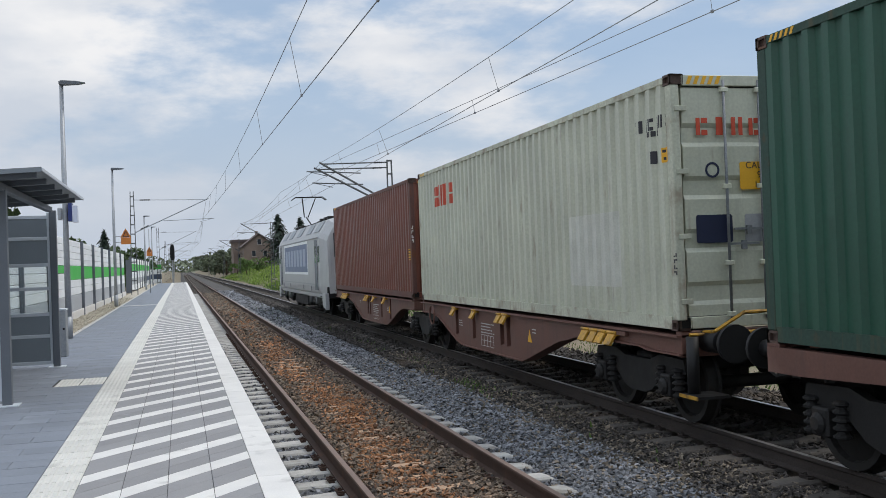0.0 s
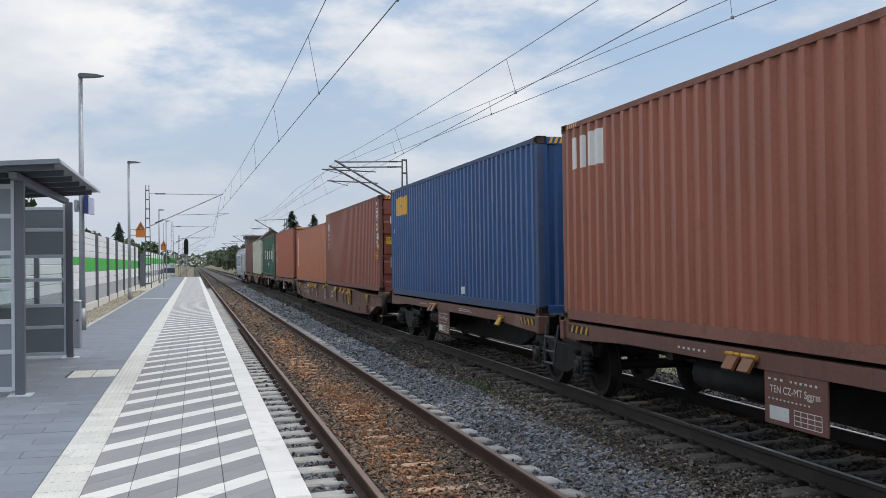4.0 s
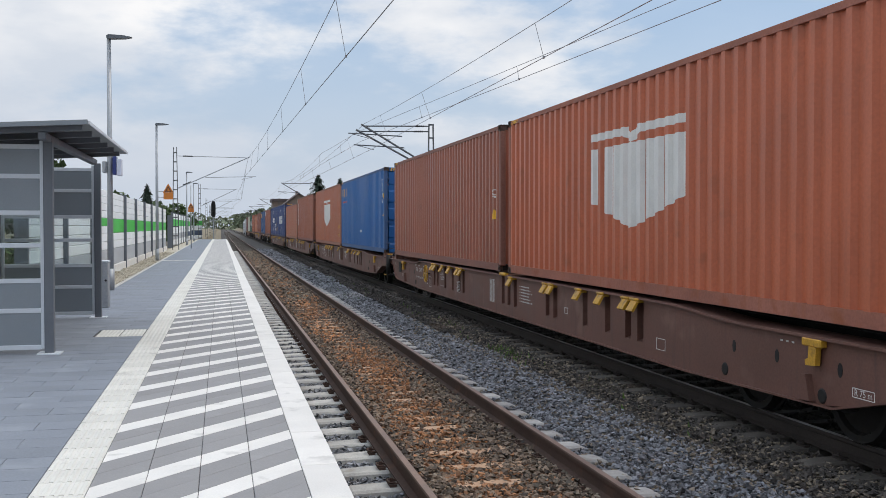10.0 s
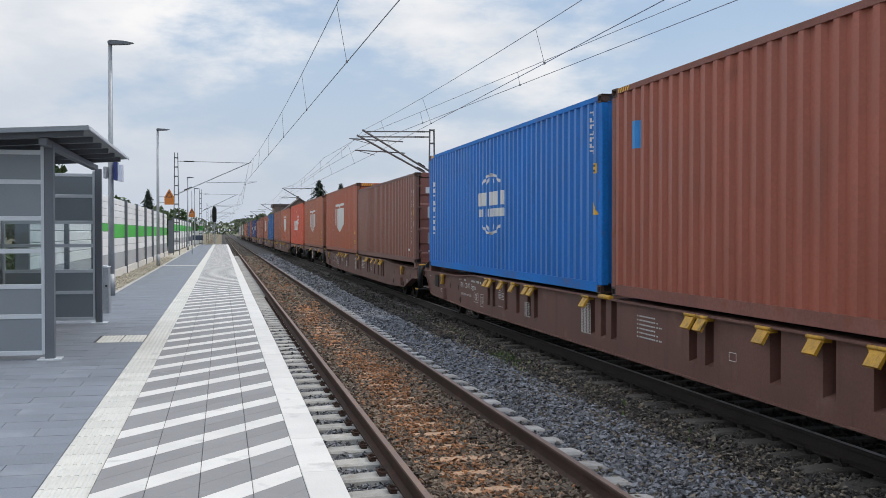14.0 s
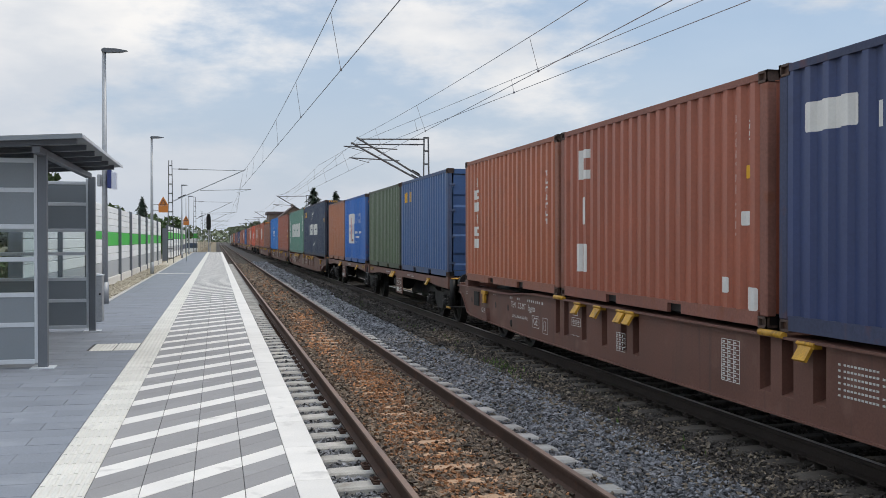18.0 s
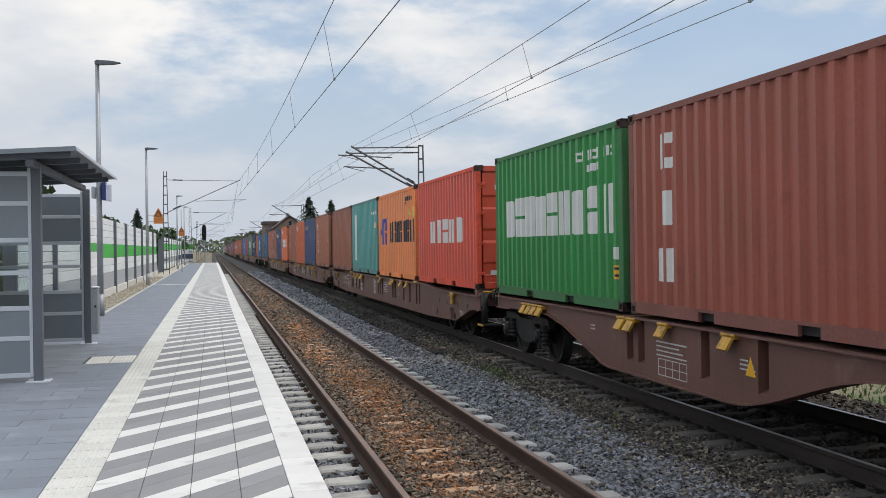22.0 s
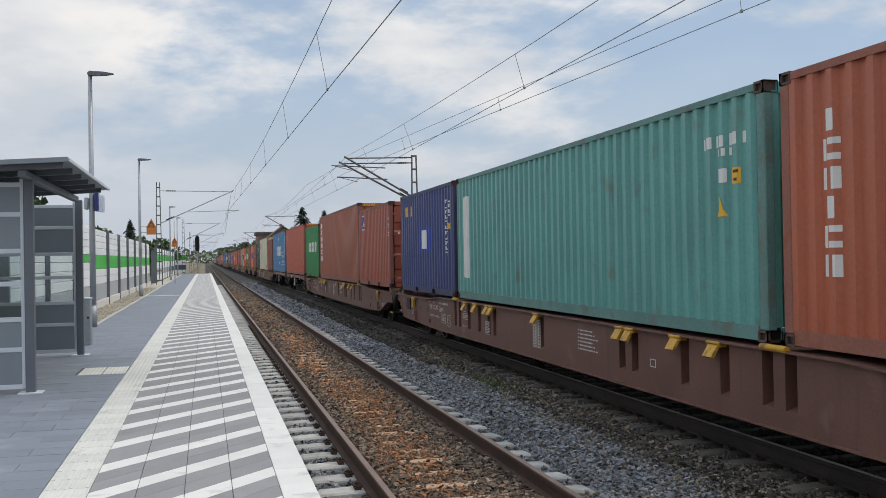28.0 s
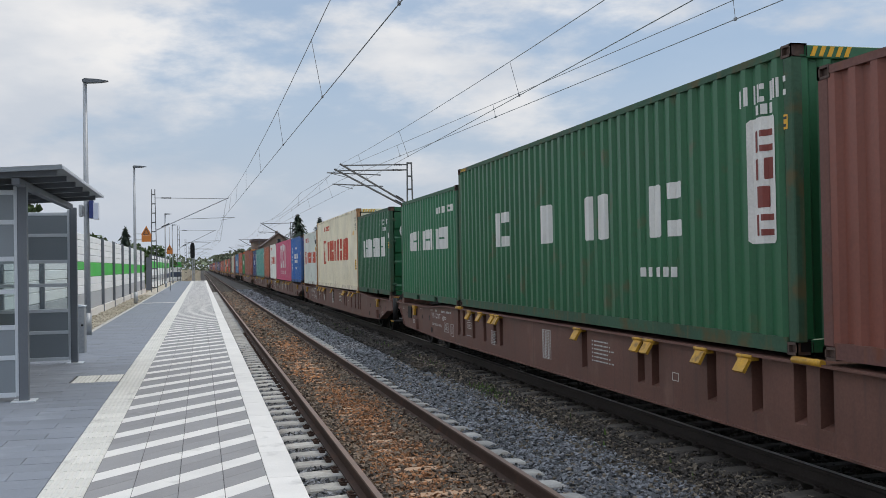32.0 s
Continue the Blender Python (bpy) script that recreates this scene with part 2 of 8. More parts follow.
M["loco_letter"] = surf("pale_blue_lettering", (0.33, 0.38, 0.49), 0.5, var=0.08, bump=0)
M["bogie"] = surf("sooty_bogie", (0.01, 0.0095, 0.009), 0.7, 0.1, var=0.4, scale=5, fine=40, bump=0.4, spot=(0.03, 0.023, 0.018), spot_amount=0.45)
M["wheel"] = surf("wheel_steel", (0.012, 0.011, 0.01), 0.65, 0.2, var=0.3, scale=5, fine=40, bump=0.2, spot=(0.03, 0.022, 0.017), spot_amount=0.4)
M["wagon"] = surf("wagon_brown_paint", (0.142, 0.066, 0.049), 0.6, 0.0, var=0.2, scale=1.3, fine=40, bump=0.15, streak=(0.07, 0.045, 0.04), streak_amount=0.5, spot=(0.2, 0.11, 0.085), spot_amount=0.3, spot_scale=2)
M["yellow"] = surf("yellow_paint", (0.5, 0.27, 0.025), 0.55, var=0.25, scale=6, fine=50, bump=0.2, spot=(0.12, 0.065, 0.025), spot_amount=0.6, spot_scale=9)
M["amber"] = surf("amber_label", (0.75, 0.4, 0.02), 0.5, var=0.06, bump=0)
M["white"] = surf("white_lettering", (0.68, 0.68, 0.65), 0.6, var=0.07, scale=3, bump=0)
M["ink"] = surf("dark_lettering", (0.03, 0.03, 0.035), 0.6, var=0.1, bump=0)
M["wire"] = surf("wire", (0.24, 0.25, 0.27), 0.6, 0.2, var=0.1, bump=0)
M["noise_white"] = surf("pale_barrier_panel", (0.82, 0.84, 0.84), 0.6, var=0.07, scale=0.8, fine=30, bump=0.1, rnd=0.05)
M["noise_grey"] = surf("grey_barrier_panel", (0.42, 0.44, 0.46), 0.6, var=0.08, scale=0.8, fine=30, bump=0.1, rnd=0.05)
M["noise_green"] = surf("green_barrier_panel", (0.06, 0.5, 0.07), 0.55, var=0.08, scale=0.8, fine=30, bump=0.1)
M["noise_blue"] = surf("blue_grey_barrier_panel", (0.07, 0.1, 0.16), 0.55, var=0.08, scale=0.8, fine=30, bump=0.1)
M["orange"] = surf("orange_sign", (0.55, 0.18, 0.03), 0.5, var=0.05, bump=0)
M["blue_sign"] = surf("blue_sign", (0.02, 0.035, 0.16), 0.4, var=0.05, bump=0)
M["pale_sign"] = surf("pale_sign", (0.55, 0.58, 0.68), 0.4, var=0.04, bump=0)
M["silver"] = surf("silver_loco_paint", (0.42, 0.43, 0.435), 0.45, 0.15, var=0.1, scale=0.8, fine=40, bump=0.05, streak=(0.27, 0.27, 0.265), streak_amount=0.45)
M["loco_blue"] = surf("blue_grey_panel", (0.13, 0.17, 0.27), 0.5, var=0.1, bump=0)
M["plaster"] = surf("brown_render", (0.22, 0.17, 0.14), 0.9, var=0.15, scale=0.5, fine=12, bump=0.3)
M["tile"] = surf("roof_tiles", (0.1, 0.075, 0.07), 0.8, var=0.2, scale=0.8, fine=10, bump=0.5)
M["dark_glass"] = surf("dark_window", (0.02, 0.024, 0.03), 0.12, var=0.1, bump=0)


def clear_glass():
    m = bpy.data.materials.new("clear_glass")
    m.use_nodes = True
    nt = m.node_tree
    nt.nodes.clear()
    out, mixs = nt.nodes.new("ShaderNodeOutputMaterial"), nt.nodes.new("ShaderNodeMixShader")
    clear, gloss = nt.nodes.new("ShaderNodeBsdfTransparent"), nt.nodes.new("ShaderNodeBsdfGlossy")
    clear.inputs[0].default_value = (0.86, 0.9, 0.9, 1)
    gloss.inputs["Roughness"].default_value = 0.03
    fres = nt.nodes.new("ShaderNodeFresnel")
    fres.inputs[0].default_value = 1.5
    nt.links.new(fres.outputs[0], mixs.inputs[0])
    nt.links.new(clear.outputs[0], mixs.inputs[1]); nt.links.new(gloss.outputs[0], mixs.inputs[2])
    nt.links.new(mixs.outputs[0], out.inputs[0])
    return m


M["glass"] = clear_glass()
M["rusty_post"] = surf("rusting_steel", (0.42, 0.22, 0.1), 0.85, 0.0, var=0.25, scale=3, fine=40, bump=0.3, spot=(0.15, 0.062, 0.03), spot_amount=0.75, spot_scale=4, spot_stretch=(2.0, 2.0, 0.7))
M["casting"] = surf("grimy_casting", (0.095, 0.062, 0.05), 0.8, 0.0, var=0.3, scale=5, fine=40, bump=0.3, spot=(0.15, 0.075, 0.045), spot_amount=0.5, spot_scale=6)
M["emblem_navy"] = surf("navy_marking", (0.012, 0.018, 0.05), 0.55, var=0.1, bump=0)


# ---------------------------------------------------------------- building blocks
def box(bm, x0, x1, y0, y1, z0, z1, chamfer=0.0):
    """A box between two corners; chamfer bevels its upright and level edges."""
    vs = [bm.verts.new((x, y, z)) for z in (z0, z1) for y in (y0, y1) for x in (x0, x1)]
    faces = [bm.faces.new([vs[i] for i in f]) for f in ((0, 2, 3, 1), (4, 5, 7, 6), (0, 1, 5, 4), (2, 6, 7, 3), (0, 4, 6, 2), (1, 3, 7, 5))]
    if chamfer:
        bmesh.ops.bevel(bm, geom=list({e for f in faces for e in f.edges}), offset=chamfer, segments=1, affect="EDGES")
    return bm


def rod(bm, a, b, r, n=8, r2=None, cap=True):
    """A round bar from a to b, tapering to r2."""
    a, b = Vector(a), Vector(b)
    q = (b - a).to_track_quat("Z", "Y")
    rings = []
    for p, rad in ((a, r), (b, r if r2 is None else r2)):
        rings.append([bm.verts.new(p + q @ Vector((rad * math.cos(2 * math.pi * i / n), rad * math.sin(2 * math.pi * i / n), 0))) for i in range(n)])
    for i in range(n):
        bm.faces.new((rings[0][i], rings[0][(i + 1) % n], rings[1][(i + 1) % n], rings[1][i])).smooth = n > 6
    if cap:
        bm.faces.new(rings[0][::-1]); bm.faces.new(rings[1])
    return bm


def bar(bm, pts, r, n=6):
    """A bent round bar through points."""
    for a, b in zip(pts, pts[1:]):
        rod(bm, a, b, r, n)
    return bm


def prism(bm, outline, axis, lo, hi):
    """A solid with a flat outline (u, v) drawn out along an axis from lo to hi."""
    def at(u, v, w):
        return {"x": (w, u, v), "y": (u, w, v), "z": (u, v, w)}[axis]
    a, b = [bm.verts.new(at(u, v, lo)) for u, v in outline], [bm.verts.new(at(u, v, hi)) for u, v in outline]
    bm.faces.new(a); bm.faces.new(b[::-1])
    for i in range(len(a)):
        j = (i + 1) % len(a)
        bm.faces.new((a[j], a[i], b[i], b[j]))
    return bm


def lathe(bm, a, b, radii, n=8):
    """One solid of revolution from a to b; radii evenly spaced, or pairs (fraction of the way, radius)."""
    a, b = Vector(a), Vector(b)
    q = (b - a).to_track_quat("Z", "Y")
    rings = []
    for k, r in enumerate(radii):
        f, r = r if isinstance(r, tuple) else (k / (len(radii) - 1), r)
        p = a.lerp(b, f)
        rings.append([bm.verts.new(p + q @ Vector((r * math.cos(2 * math.pi * i / n), r * math.sin(2 * math.pi * i / n), 0))) for i in range(n)])
    for r0, r1 in zip(rings, rings[1:]):
        for i in range(n):
            bm.faces.new((r0[i], r0[(i + 1) % n], r1[(i + 1) % n], r1[i]))
    bm.faces.new(rings[0][::-1]); bm.faces.new(rings[-1])
    return bm


def mesh_of(bm, name):
    bmesh.ops.recalc_face_normals(bm, faces=bm.faces[:])
    me = bpy.data.meshes.new(name)
    bm.to_mesh(me)
    bm.free()
    return me


def part(name, bm, material, parent=None, label="", at=None):
    """Links a bmesh (or a mesh shared between alike parts) as one object under a thing or a part."""
    me = bm if isinstance(bm, bpy.types.Mesh) else mesh_of(bm, name)
    if not me.materials:
        me.materials.append(None)
    ob = new(name, me)
    ob.material_slots[0].link = "OBJECT"
    ob.material_slots[0].material = material
    if parent is not None:
        ob.parent = parent
    if at is not None:
        ob.matrix_basis = at
    if label:
        tagged(ob, label)
    return ob


def thing(name, label, category, m=None, group="", kind=""):
    ob = new(name)
    ob.empty_display_size = 0.2
    if m is not None:
        ob.matrix_basis = m
    return tagged(ob, label, category, group, kind)


def B():
    return bmesh.new()


# ---------------------------------------------------------------- the ground, the tracks
TRACKS = (2.28, 6.58)                  # centre lines; rail tops at z = 0
HALF = 0.7525                          # half the distance between rail heads
PLATFORM = 0.55


def make_ground():
    xs = [-3000, -900, -250, -70, -24, -9, -4.4, -2.7, -2.3, 0, 4, 8.9, 9.8, 10.8, 12, 13.5, 15.5, 18, 24, 40, 80, 250, 900, 3000]
    ys = [-3000, -900, -400, -150, -60, -20] + list(range(0, 320, 16)) + [360, 440, 560, 800, 1300, 3000]

    def height(x, y):
        if x <= -2.7:
            return 0.46 if y < 150 else 0.1
        if x < 9:
            return -0.55
        bank = min(1.0, max(0.0, (y - 35) / 60))
        rise = min(1.0, max(0.0, (x - 9.6) / 7.0))
        return -0.45 + (0.4 + 2.1 * bank) * rise + 0.18 * noise.noise(Vector((x * 0.3, y * 0.11, 0)))
    verts = [(x, y, height(x, y)) for y in ys for x in xs]
    w = len(xs)
    faces = [(j * w + i, j * w + i + 1, (j + 1) * w + i + 1, (j + 1) * w + i) for j in range(len(ys) - 1) for i in range(w - 1)]
    me = bpy.data.meshes.new("ground")
    me.from_pydata(verts, [], faces)
    part("ground", me, M["earth"])
    tagged(scene.objects["ground"], "brown earth with patches of grass beside the railway", "ground", kind="structure")


make_ground()
bed = tagged(part("ballast_bed", prism(B(), [(0.0, -0.5), (0.0, -0.27), (8.5, -0.27), (9.5, -0.52)], "y", -700, 1400), M["bed"]),
             "flat bed of crushed stone under both tracks", "ballast", kind="structure")


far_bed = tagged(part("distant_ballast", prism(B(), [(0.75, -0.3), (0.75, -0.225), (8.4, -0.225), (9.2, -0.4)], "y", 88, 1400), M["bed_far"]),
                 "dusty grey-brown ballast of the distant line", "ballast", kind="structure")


def rail_profile(bm, x, y0, y1):
    """A flat-bottomed rail, foot, web and head."""
    half = [(0.072, -0.172), (0.072, -0.158), (0.012, -0.14), (0.010, -0.05), (0.036, -0.035), (0.036, -0.006), (0.028, 0.0)]
    return prism(bm, [(x + u, v) for u, v in half] + [(x - u, v) for u, v in half[::-1]], "y", y0, y1)


def sleeper_mesh():
    """A prestressed sleeper: raised rail seats, a lower waist, bevelled shoulders."""
    bm = B()
    # stations along the sleeper: offset from the middle, top height, half width at the top
    st = [(-1.3, -0.215, 0.1), (-1.22, -0.185, 0.115), (-0.98, -0.178, 0.12), (-0.5, -0.178, 0.12), (-0.3, -0.205, 0.095),
          (0.3, -0.205, 0.095), (0.5, -0.178, 0.12), (0.98, -0.178, 0.12), (1.22, -0.185, 0.115), (1.3, -0.215, 0.1)]
    rows = [[bm.verts.new((u, v, z)) for v, z in ((-w - 0.035, -0.38), (-w - 0.012, t - 0.02), (-w + 0.012, t), (w - 0.012, t), (w + 0.012, t - 0.02), (w + 0.035, -0.38))] for u, t, w in st]
    for a, b in zip(rows, rows[1:]):
        for i in range(5):
            bm.faces.new((a[i], a[i + 1], b[i + 1], b[i]))
    bm.faces.new(rows[0]); bm.faces.new(rows[-1][::-1])
    return mesh_of(bm, "sleeper")


def fastening_mesh(sx):
    """Two spring clips on their shoulders, one each side of a rail."""
    bm = B()
    for d in (-1, 1):
        box(bm, sx + d * 0.125 - 0.03, sx + d * 0.125 + 0.03, -0.075, 0.075, -0.182, -0.155)
        bar(bm, [(sx + d * 0.08, -0.06, -0.15), (sx + d * 0.16, -0.055, -0.14), (sx + d * 0.17, 0.0, -0.14), (sx + d * 0.16, 0.055, -0.14), (sx + d * 0.08, 0.06, -0.15)], 0.009, 5)
        rod(bm, (sx + d * 0.13, 0, -0.16), (sx + d * 0.13, 0, -0.115), 0.014, 6)
    return mesh_of(bm, "rail_fastening")


def make_track(name, cx, sleeper_mat, top_mat, label, near_to, rail_mat):
    track = thing(name, label, "railway track", kind="structure")
    for s in (-1, 1):
        rail = part("rail", rail_profile(B(), cx + s * HALF, -700, 1400), rail_mat, track)
        part("rail_head", box(B(), cx + s * HALF - 0.027, cx + s * HALF + 0.027, -700, 1400, 0.0005, 0.003), top_mat, rail, "worn running surface")
    sm, f1, f2 = sleeper_mesh(), fastening_mesh(-HALF), fastening_mesh(HALF)
    y = 4.07
    far = B()
    while y < 420:
        if y < near_to:
            jog = pose(cx, y, random.uniform(-0.012, 0.0), 0, 0, random.uniform(-0.4, 0.4))
            sl = part("sleeper", sm, sleeper_mat, track, at=jog)
            if y < 34:
                for fm in (f1, f2):
                    part("rail_fastening", fm, rail_mat, sl)
        else:
            box(far, cx - 1.3, cx + 1.3, y - 0.12, y + 0.12, -0.35, -0.218)
        y += 0.6
    for i in range(1, 30):
        box(far, cx - 1.3, cx + 1.3, 4.07 - 0.6 * i - 0.12, 4.07 - 0.6 * i + 0.12, -0.35, -0.185)
    tagged(part("far_sleeper", far, M["sleeper_far"], track, "dusty sleepers"), kind="stuff")
    return track


make_track("track_near", TRACKS[0], M["sleeper"], M["rail_dull"], "rusty rails on pale concrete sleepers beside the platform", 92, M["rail"])
make_track("track_far", TRACKS[1], M["sleeper_dark"], M["rail_top"], "rails on dark sleepers under the freight train", 80, M["rail_dark"])


def scatter_stones(name, material, label, regions, seed):
    """Crushed stones as one mesh of many sharp lumps; regions: x0, x1, y0, y1, z, number, size, share left on the sleepers or None,
    and whether the stones gather along the middle of the strip."""
    rng = np.random.default_rng(seed)
    core = np.array([(1, 0, 0), (-1, 0, 0), (0, 1, 0), (0, -1, 0), (0, 0, 1), (0, 0, -1)], float)
    tris = np.array([(0, 2, 4), (2, 1, 4), (1, 3, 4), (3, 0, 4), (2, 0, 5), (1, 2, 5), (3, 1, 5), (0, 3, 5)])
    pts, tri = [], []
    base = 0
    for x0, x1, y0, y1, z, count, size, on, middle in regions:
        far = y0 + (y1 - y0) * rng.random(count) ** 1.35
        if middle:
            wander = 0.09 * np.sin(far * 0.5) + 0.06 * np.sin(far * 1.7 + 1.0)
            px = (x0 + x1) / 2 + wander + (x1 - x0) * 0.17 * rng.normal(0, 1, count)
            keep = (px > x0) & (px < x1) & (rng.random(count) < 0.65 + 0.35 * np.sin(far * 0.9) * np.sin(far * 0.37 + 2))
            far, px = far[keep], px[keep]
        else:
            px = x0 + (x1 - x0) * rng.random(count)
        pz = z + rng.normal(0, 0.014, len(px))
        if on is not None and x1 - x0 > 1.2:
            # heaped up towards the rails, lower along the middle
            pz += 0.055 * np.clip((np.abs(px - (x0 + x1) / 2) - 0.22) / 0.3, 0, 1)
        if on is not None:
            # stones leave the tops of the sleepers mostly free
            ph = np.abs(((far - 4.07 + 0.3) % 0.6) - 0.3)
            share = on * np.clip(0.62 + 2.2 * np.abs(px - (x0 + x1) / 2), 0, 2) if x1 - x0 > 1.2 else on
            keep = (ph > 0.12) | (rng.random(len(px)) < share)
            far, px, pz = far[keep], px[keep], pz[keep]
        k = len(px)
        s = size * rng.uniform(0.55, 1.45, (k, 1, 1)) * (1 + 0.012 * np.maximum(0, far - max(y0, 5.0)))[:, None, None]
        shape = core[None] * rng.uniform(0.55, 1.15, (k, 1, 3)) + rng.normal(0, 0.26, (k, 6, 3))
        a, b2 = rng.uniform(0, 6.28, k), rng.uniform(-1.2, 1.2, k)
        ca, sa, cb, sb = np.cos(a), np.sin(a), np.cos(b2), np.sin(b2)
        rot = np.stack([np.stack([ca, -sa * cb, sa * sb], 1), np.stack([sa, ca * cb, -ca * sb], 1), np.stack([0 * a, sb, cb], 1)], 1)
        v = np.einsum("kij,knj->kni", rot, shape * s * 0.68) * (1, 1, 0.7) + np.stack([px, far, pz], 1)[:, None]
        pts.append(v.reshape(-1, 3))
        tri.append((tris[None] + (base + 6 * np.arange(k))[:, None, None]).reshape(-1, 3))
        base += 6 * k
    me = bpy.data.meshes.new(name)
    me.from_pydata(np.concatenate(pts), [], np.concatenate(tri))
    return tagged(part(name, me, material), label, "ballast", kind="stuff")


scatter_stones("ballast", M["stone_brown"], "grey-brown crushed stones between the rails", [
    (1.6, 2.96, 4.5, 18, -0.228, 27000, 0.039, 0.5, 0), (1.6, 2.96, 18, 34, -0.232, 11000, 0.052, 0.5, 0), (1.6, 2.96, -9, 4.5, -0.22, 4000, 0.06, 0.4, 0), (1.6, 2.96, 34, 92, -0.225, 6500, 0.085, 0.4, 0)], 3)
scatter_stones("ballast", M["stone_rust"], "rust-orange crushed stones along the middle of the near track", [
    (1.62, 2.94, 4.5, 18, -0.22, 18000, 0.037, 0.45, 1), (1.62, 2.94, 18, 34, -0.226, 6000, 0.052, 0.4, 1), (1.62, 2.94, 34, 70, -0.22, 2200, 0.08, 0.3, 1)], 13)
scatter_stones("ballast", M["stone_grey"], "blue-grey crushed stones beside and between the tracks", [
    (0.72, 1.46, 4.5, 30, -0.238, 15000, 0.042, 0.22, 0), (3.12, 3.62, 4.5, 20, -0.235, 12000, 0.038, 0.1, 0), (3.12, 3.62, 20, 34, -0.235, 3500, 0.055, 0.12, 0),
    (3.55, 4.75, 5.0, 19, -0.232, 43000, 0.038, None, 0), (3.55, 4.6, 19, 36, -0.232, 15000, 0.052, None, 0), (3.2, 5.0, -9, 5.0, -0.235, 7000, 0.06, None, 0), (0.72, 1.42, -9, 4.5, -0.25, 2500, 0.06, 0.1, 0),
    (3.4, 4.75, 36, 100, -0.232, 8000, 0.085, None, 0)], 4)
scatter_stones("ballast", M["stone_tan"], "tan crushed stones strewn among the grey ones", [
    (3.2, 4.4, 5.0, 22, -0.222, 3500, 0.034, None, 0), (4.4, 5.6, 5.0, 24, -0.218, 9000, 0.034, None, 0), (1.6, 2.96, 4.5, 20, -0.225, 3500, 0.04, 0.5, 0), (1.9, 2.7, 30, 90, -0.2, 1500, 0.08, None, 0)], 9)
scatter_stones("ballast", M["stone_dark"], "dark crushed stones along the far track, oil and train shade in their colour", [
    (4.62, 5.7, 5.0, 20, -0.225, 27000, 0.037, 0.4, 0), (4.5, 5.7, 20, 40, -0.225, 9500, 0.055, 0.4, 0), (5.9, 7.25, 5.0, 34, -0.24, 12000, 0.058, 0.2, 0), (4.9, 9.0, -9, 5.5, -0.24, 9000, 0.064, 0.3, 0), (7.4, 9.0, 6, 40, -0.24, 9000, 0.07, None, 0),
    (4.7, 5.75, 40, 100, -0.23, 5000, 0.085, 0.4, 0)], 5)


# ---------------------------------------------------------------- the platform
X_EDGE, X_HATCH1, X_HATCH0, X_TACT, X_BACK = 0.672, 0.465, -0.747, -1.047, -2.52


def make_platform():
    plat = thing("platform", "low station platform of grey pavers with a white hatched safety strip", "platform", kind="structure")
    bm = B()
    box(bm, X_BACK, X_EDGE - 0.03, 24.6, 121, -0.5, PLATFORM - 0.006)
    box(bm, -4.3, X_EDGE - 0.03, -60, 24.6, -0.5, PLATFORM - 0.006)
    part("platform_body", bm, M["joint"], plat, "dark joint sand between the slabs")
    bm = B()
    box(bm, X_EDGE - 0.03, X_EDGE - 0.005, -60, 121, -0.5, PLATFORM - 0.09)
    part("platform_wall", bm, M["concrete"], plat, "concrete front wall of the platform")
    bm = B()
    box(bm, X_BACK - 0.1, X_BACK - 0.004, 24.6, 121, 0.3, PLATFORM + 0.01, 0.01)
    part("kerb", bm, M["concrete"], plat, "concrete kerb at the back of the platform")
    return plat


platform = make_platform()


def slab_mesh(name, w, d, shear=0.0, thick=0.05, ribs=0):
    """A paving slab with bevelled rim; w along x, d along y, sheared along y; ribs: raised bars along y."""
    bm = B()
    g, c = 0.002, 0.0025

    def ring(inset, z):
        return [bm.verts.new((x, y + shear * x, z)) for x, y in ((g + inset, g + inset), (w - g - inset, g + inset), (w - g - inset, d - g - inset), (g + inset, d - g - inset))]
    r0, r1, r2 = ring(0, -thick), ring(0, -c), ring(c, 0)
    for a, b in ((r0, r1), (r1, r2)):
        for i in range(4):
            bm.faces.new((a[i], a[(i + 1) % 4], b[(i + 1) % 4], b[i]))
    bm.faces.new(r2)
    for i in range(ribs):
        x = w * (i + 0.5) / ribs
        prism(bm, [(x - 0.016, 0.0), (x - 0.01, 0.005), (x + 0.01, 0.005), (x + 0.016, 0.0)], "y", g + 0.006, d - g - 0.006)
    return mesh_of(bm, name)


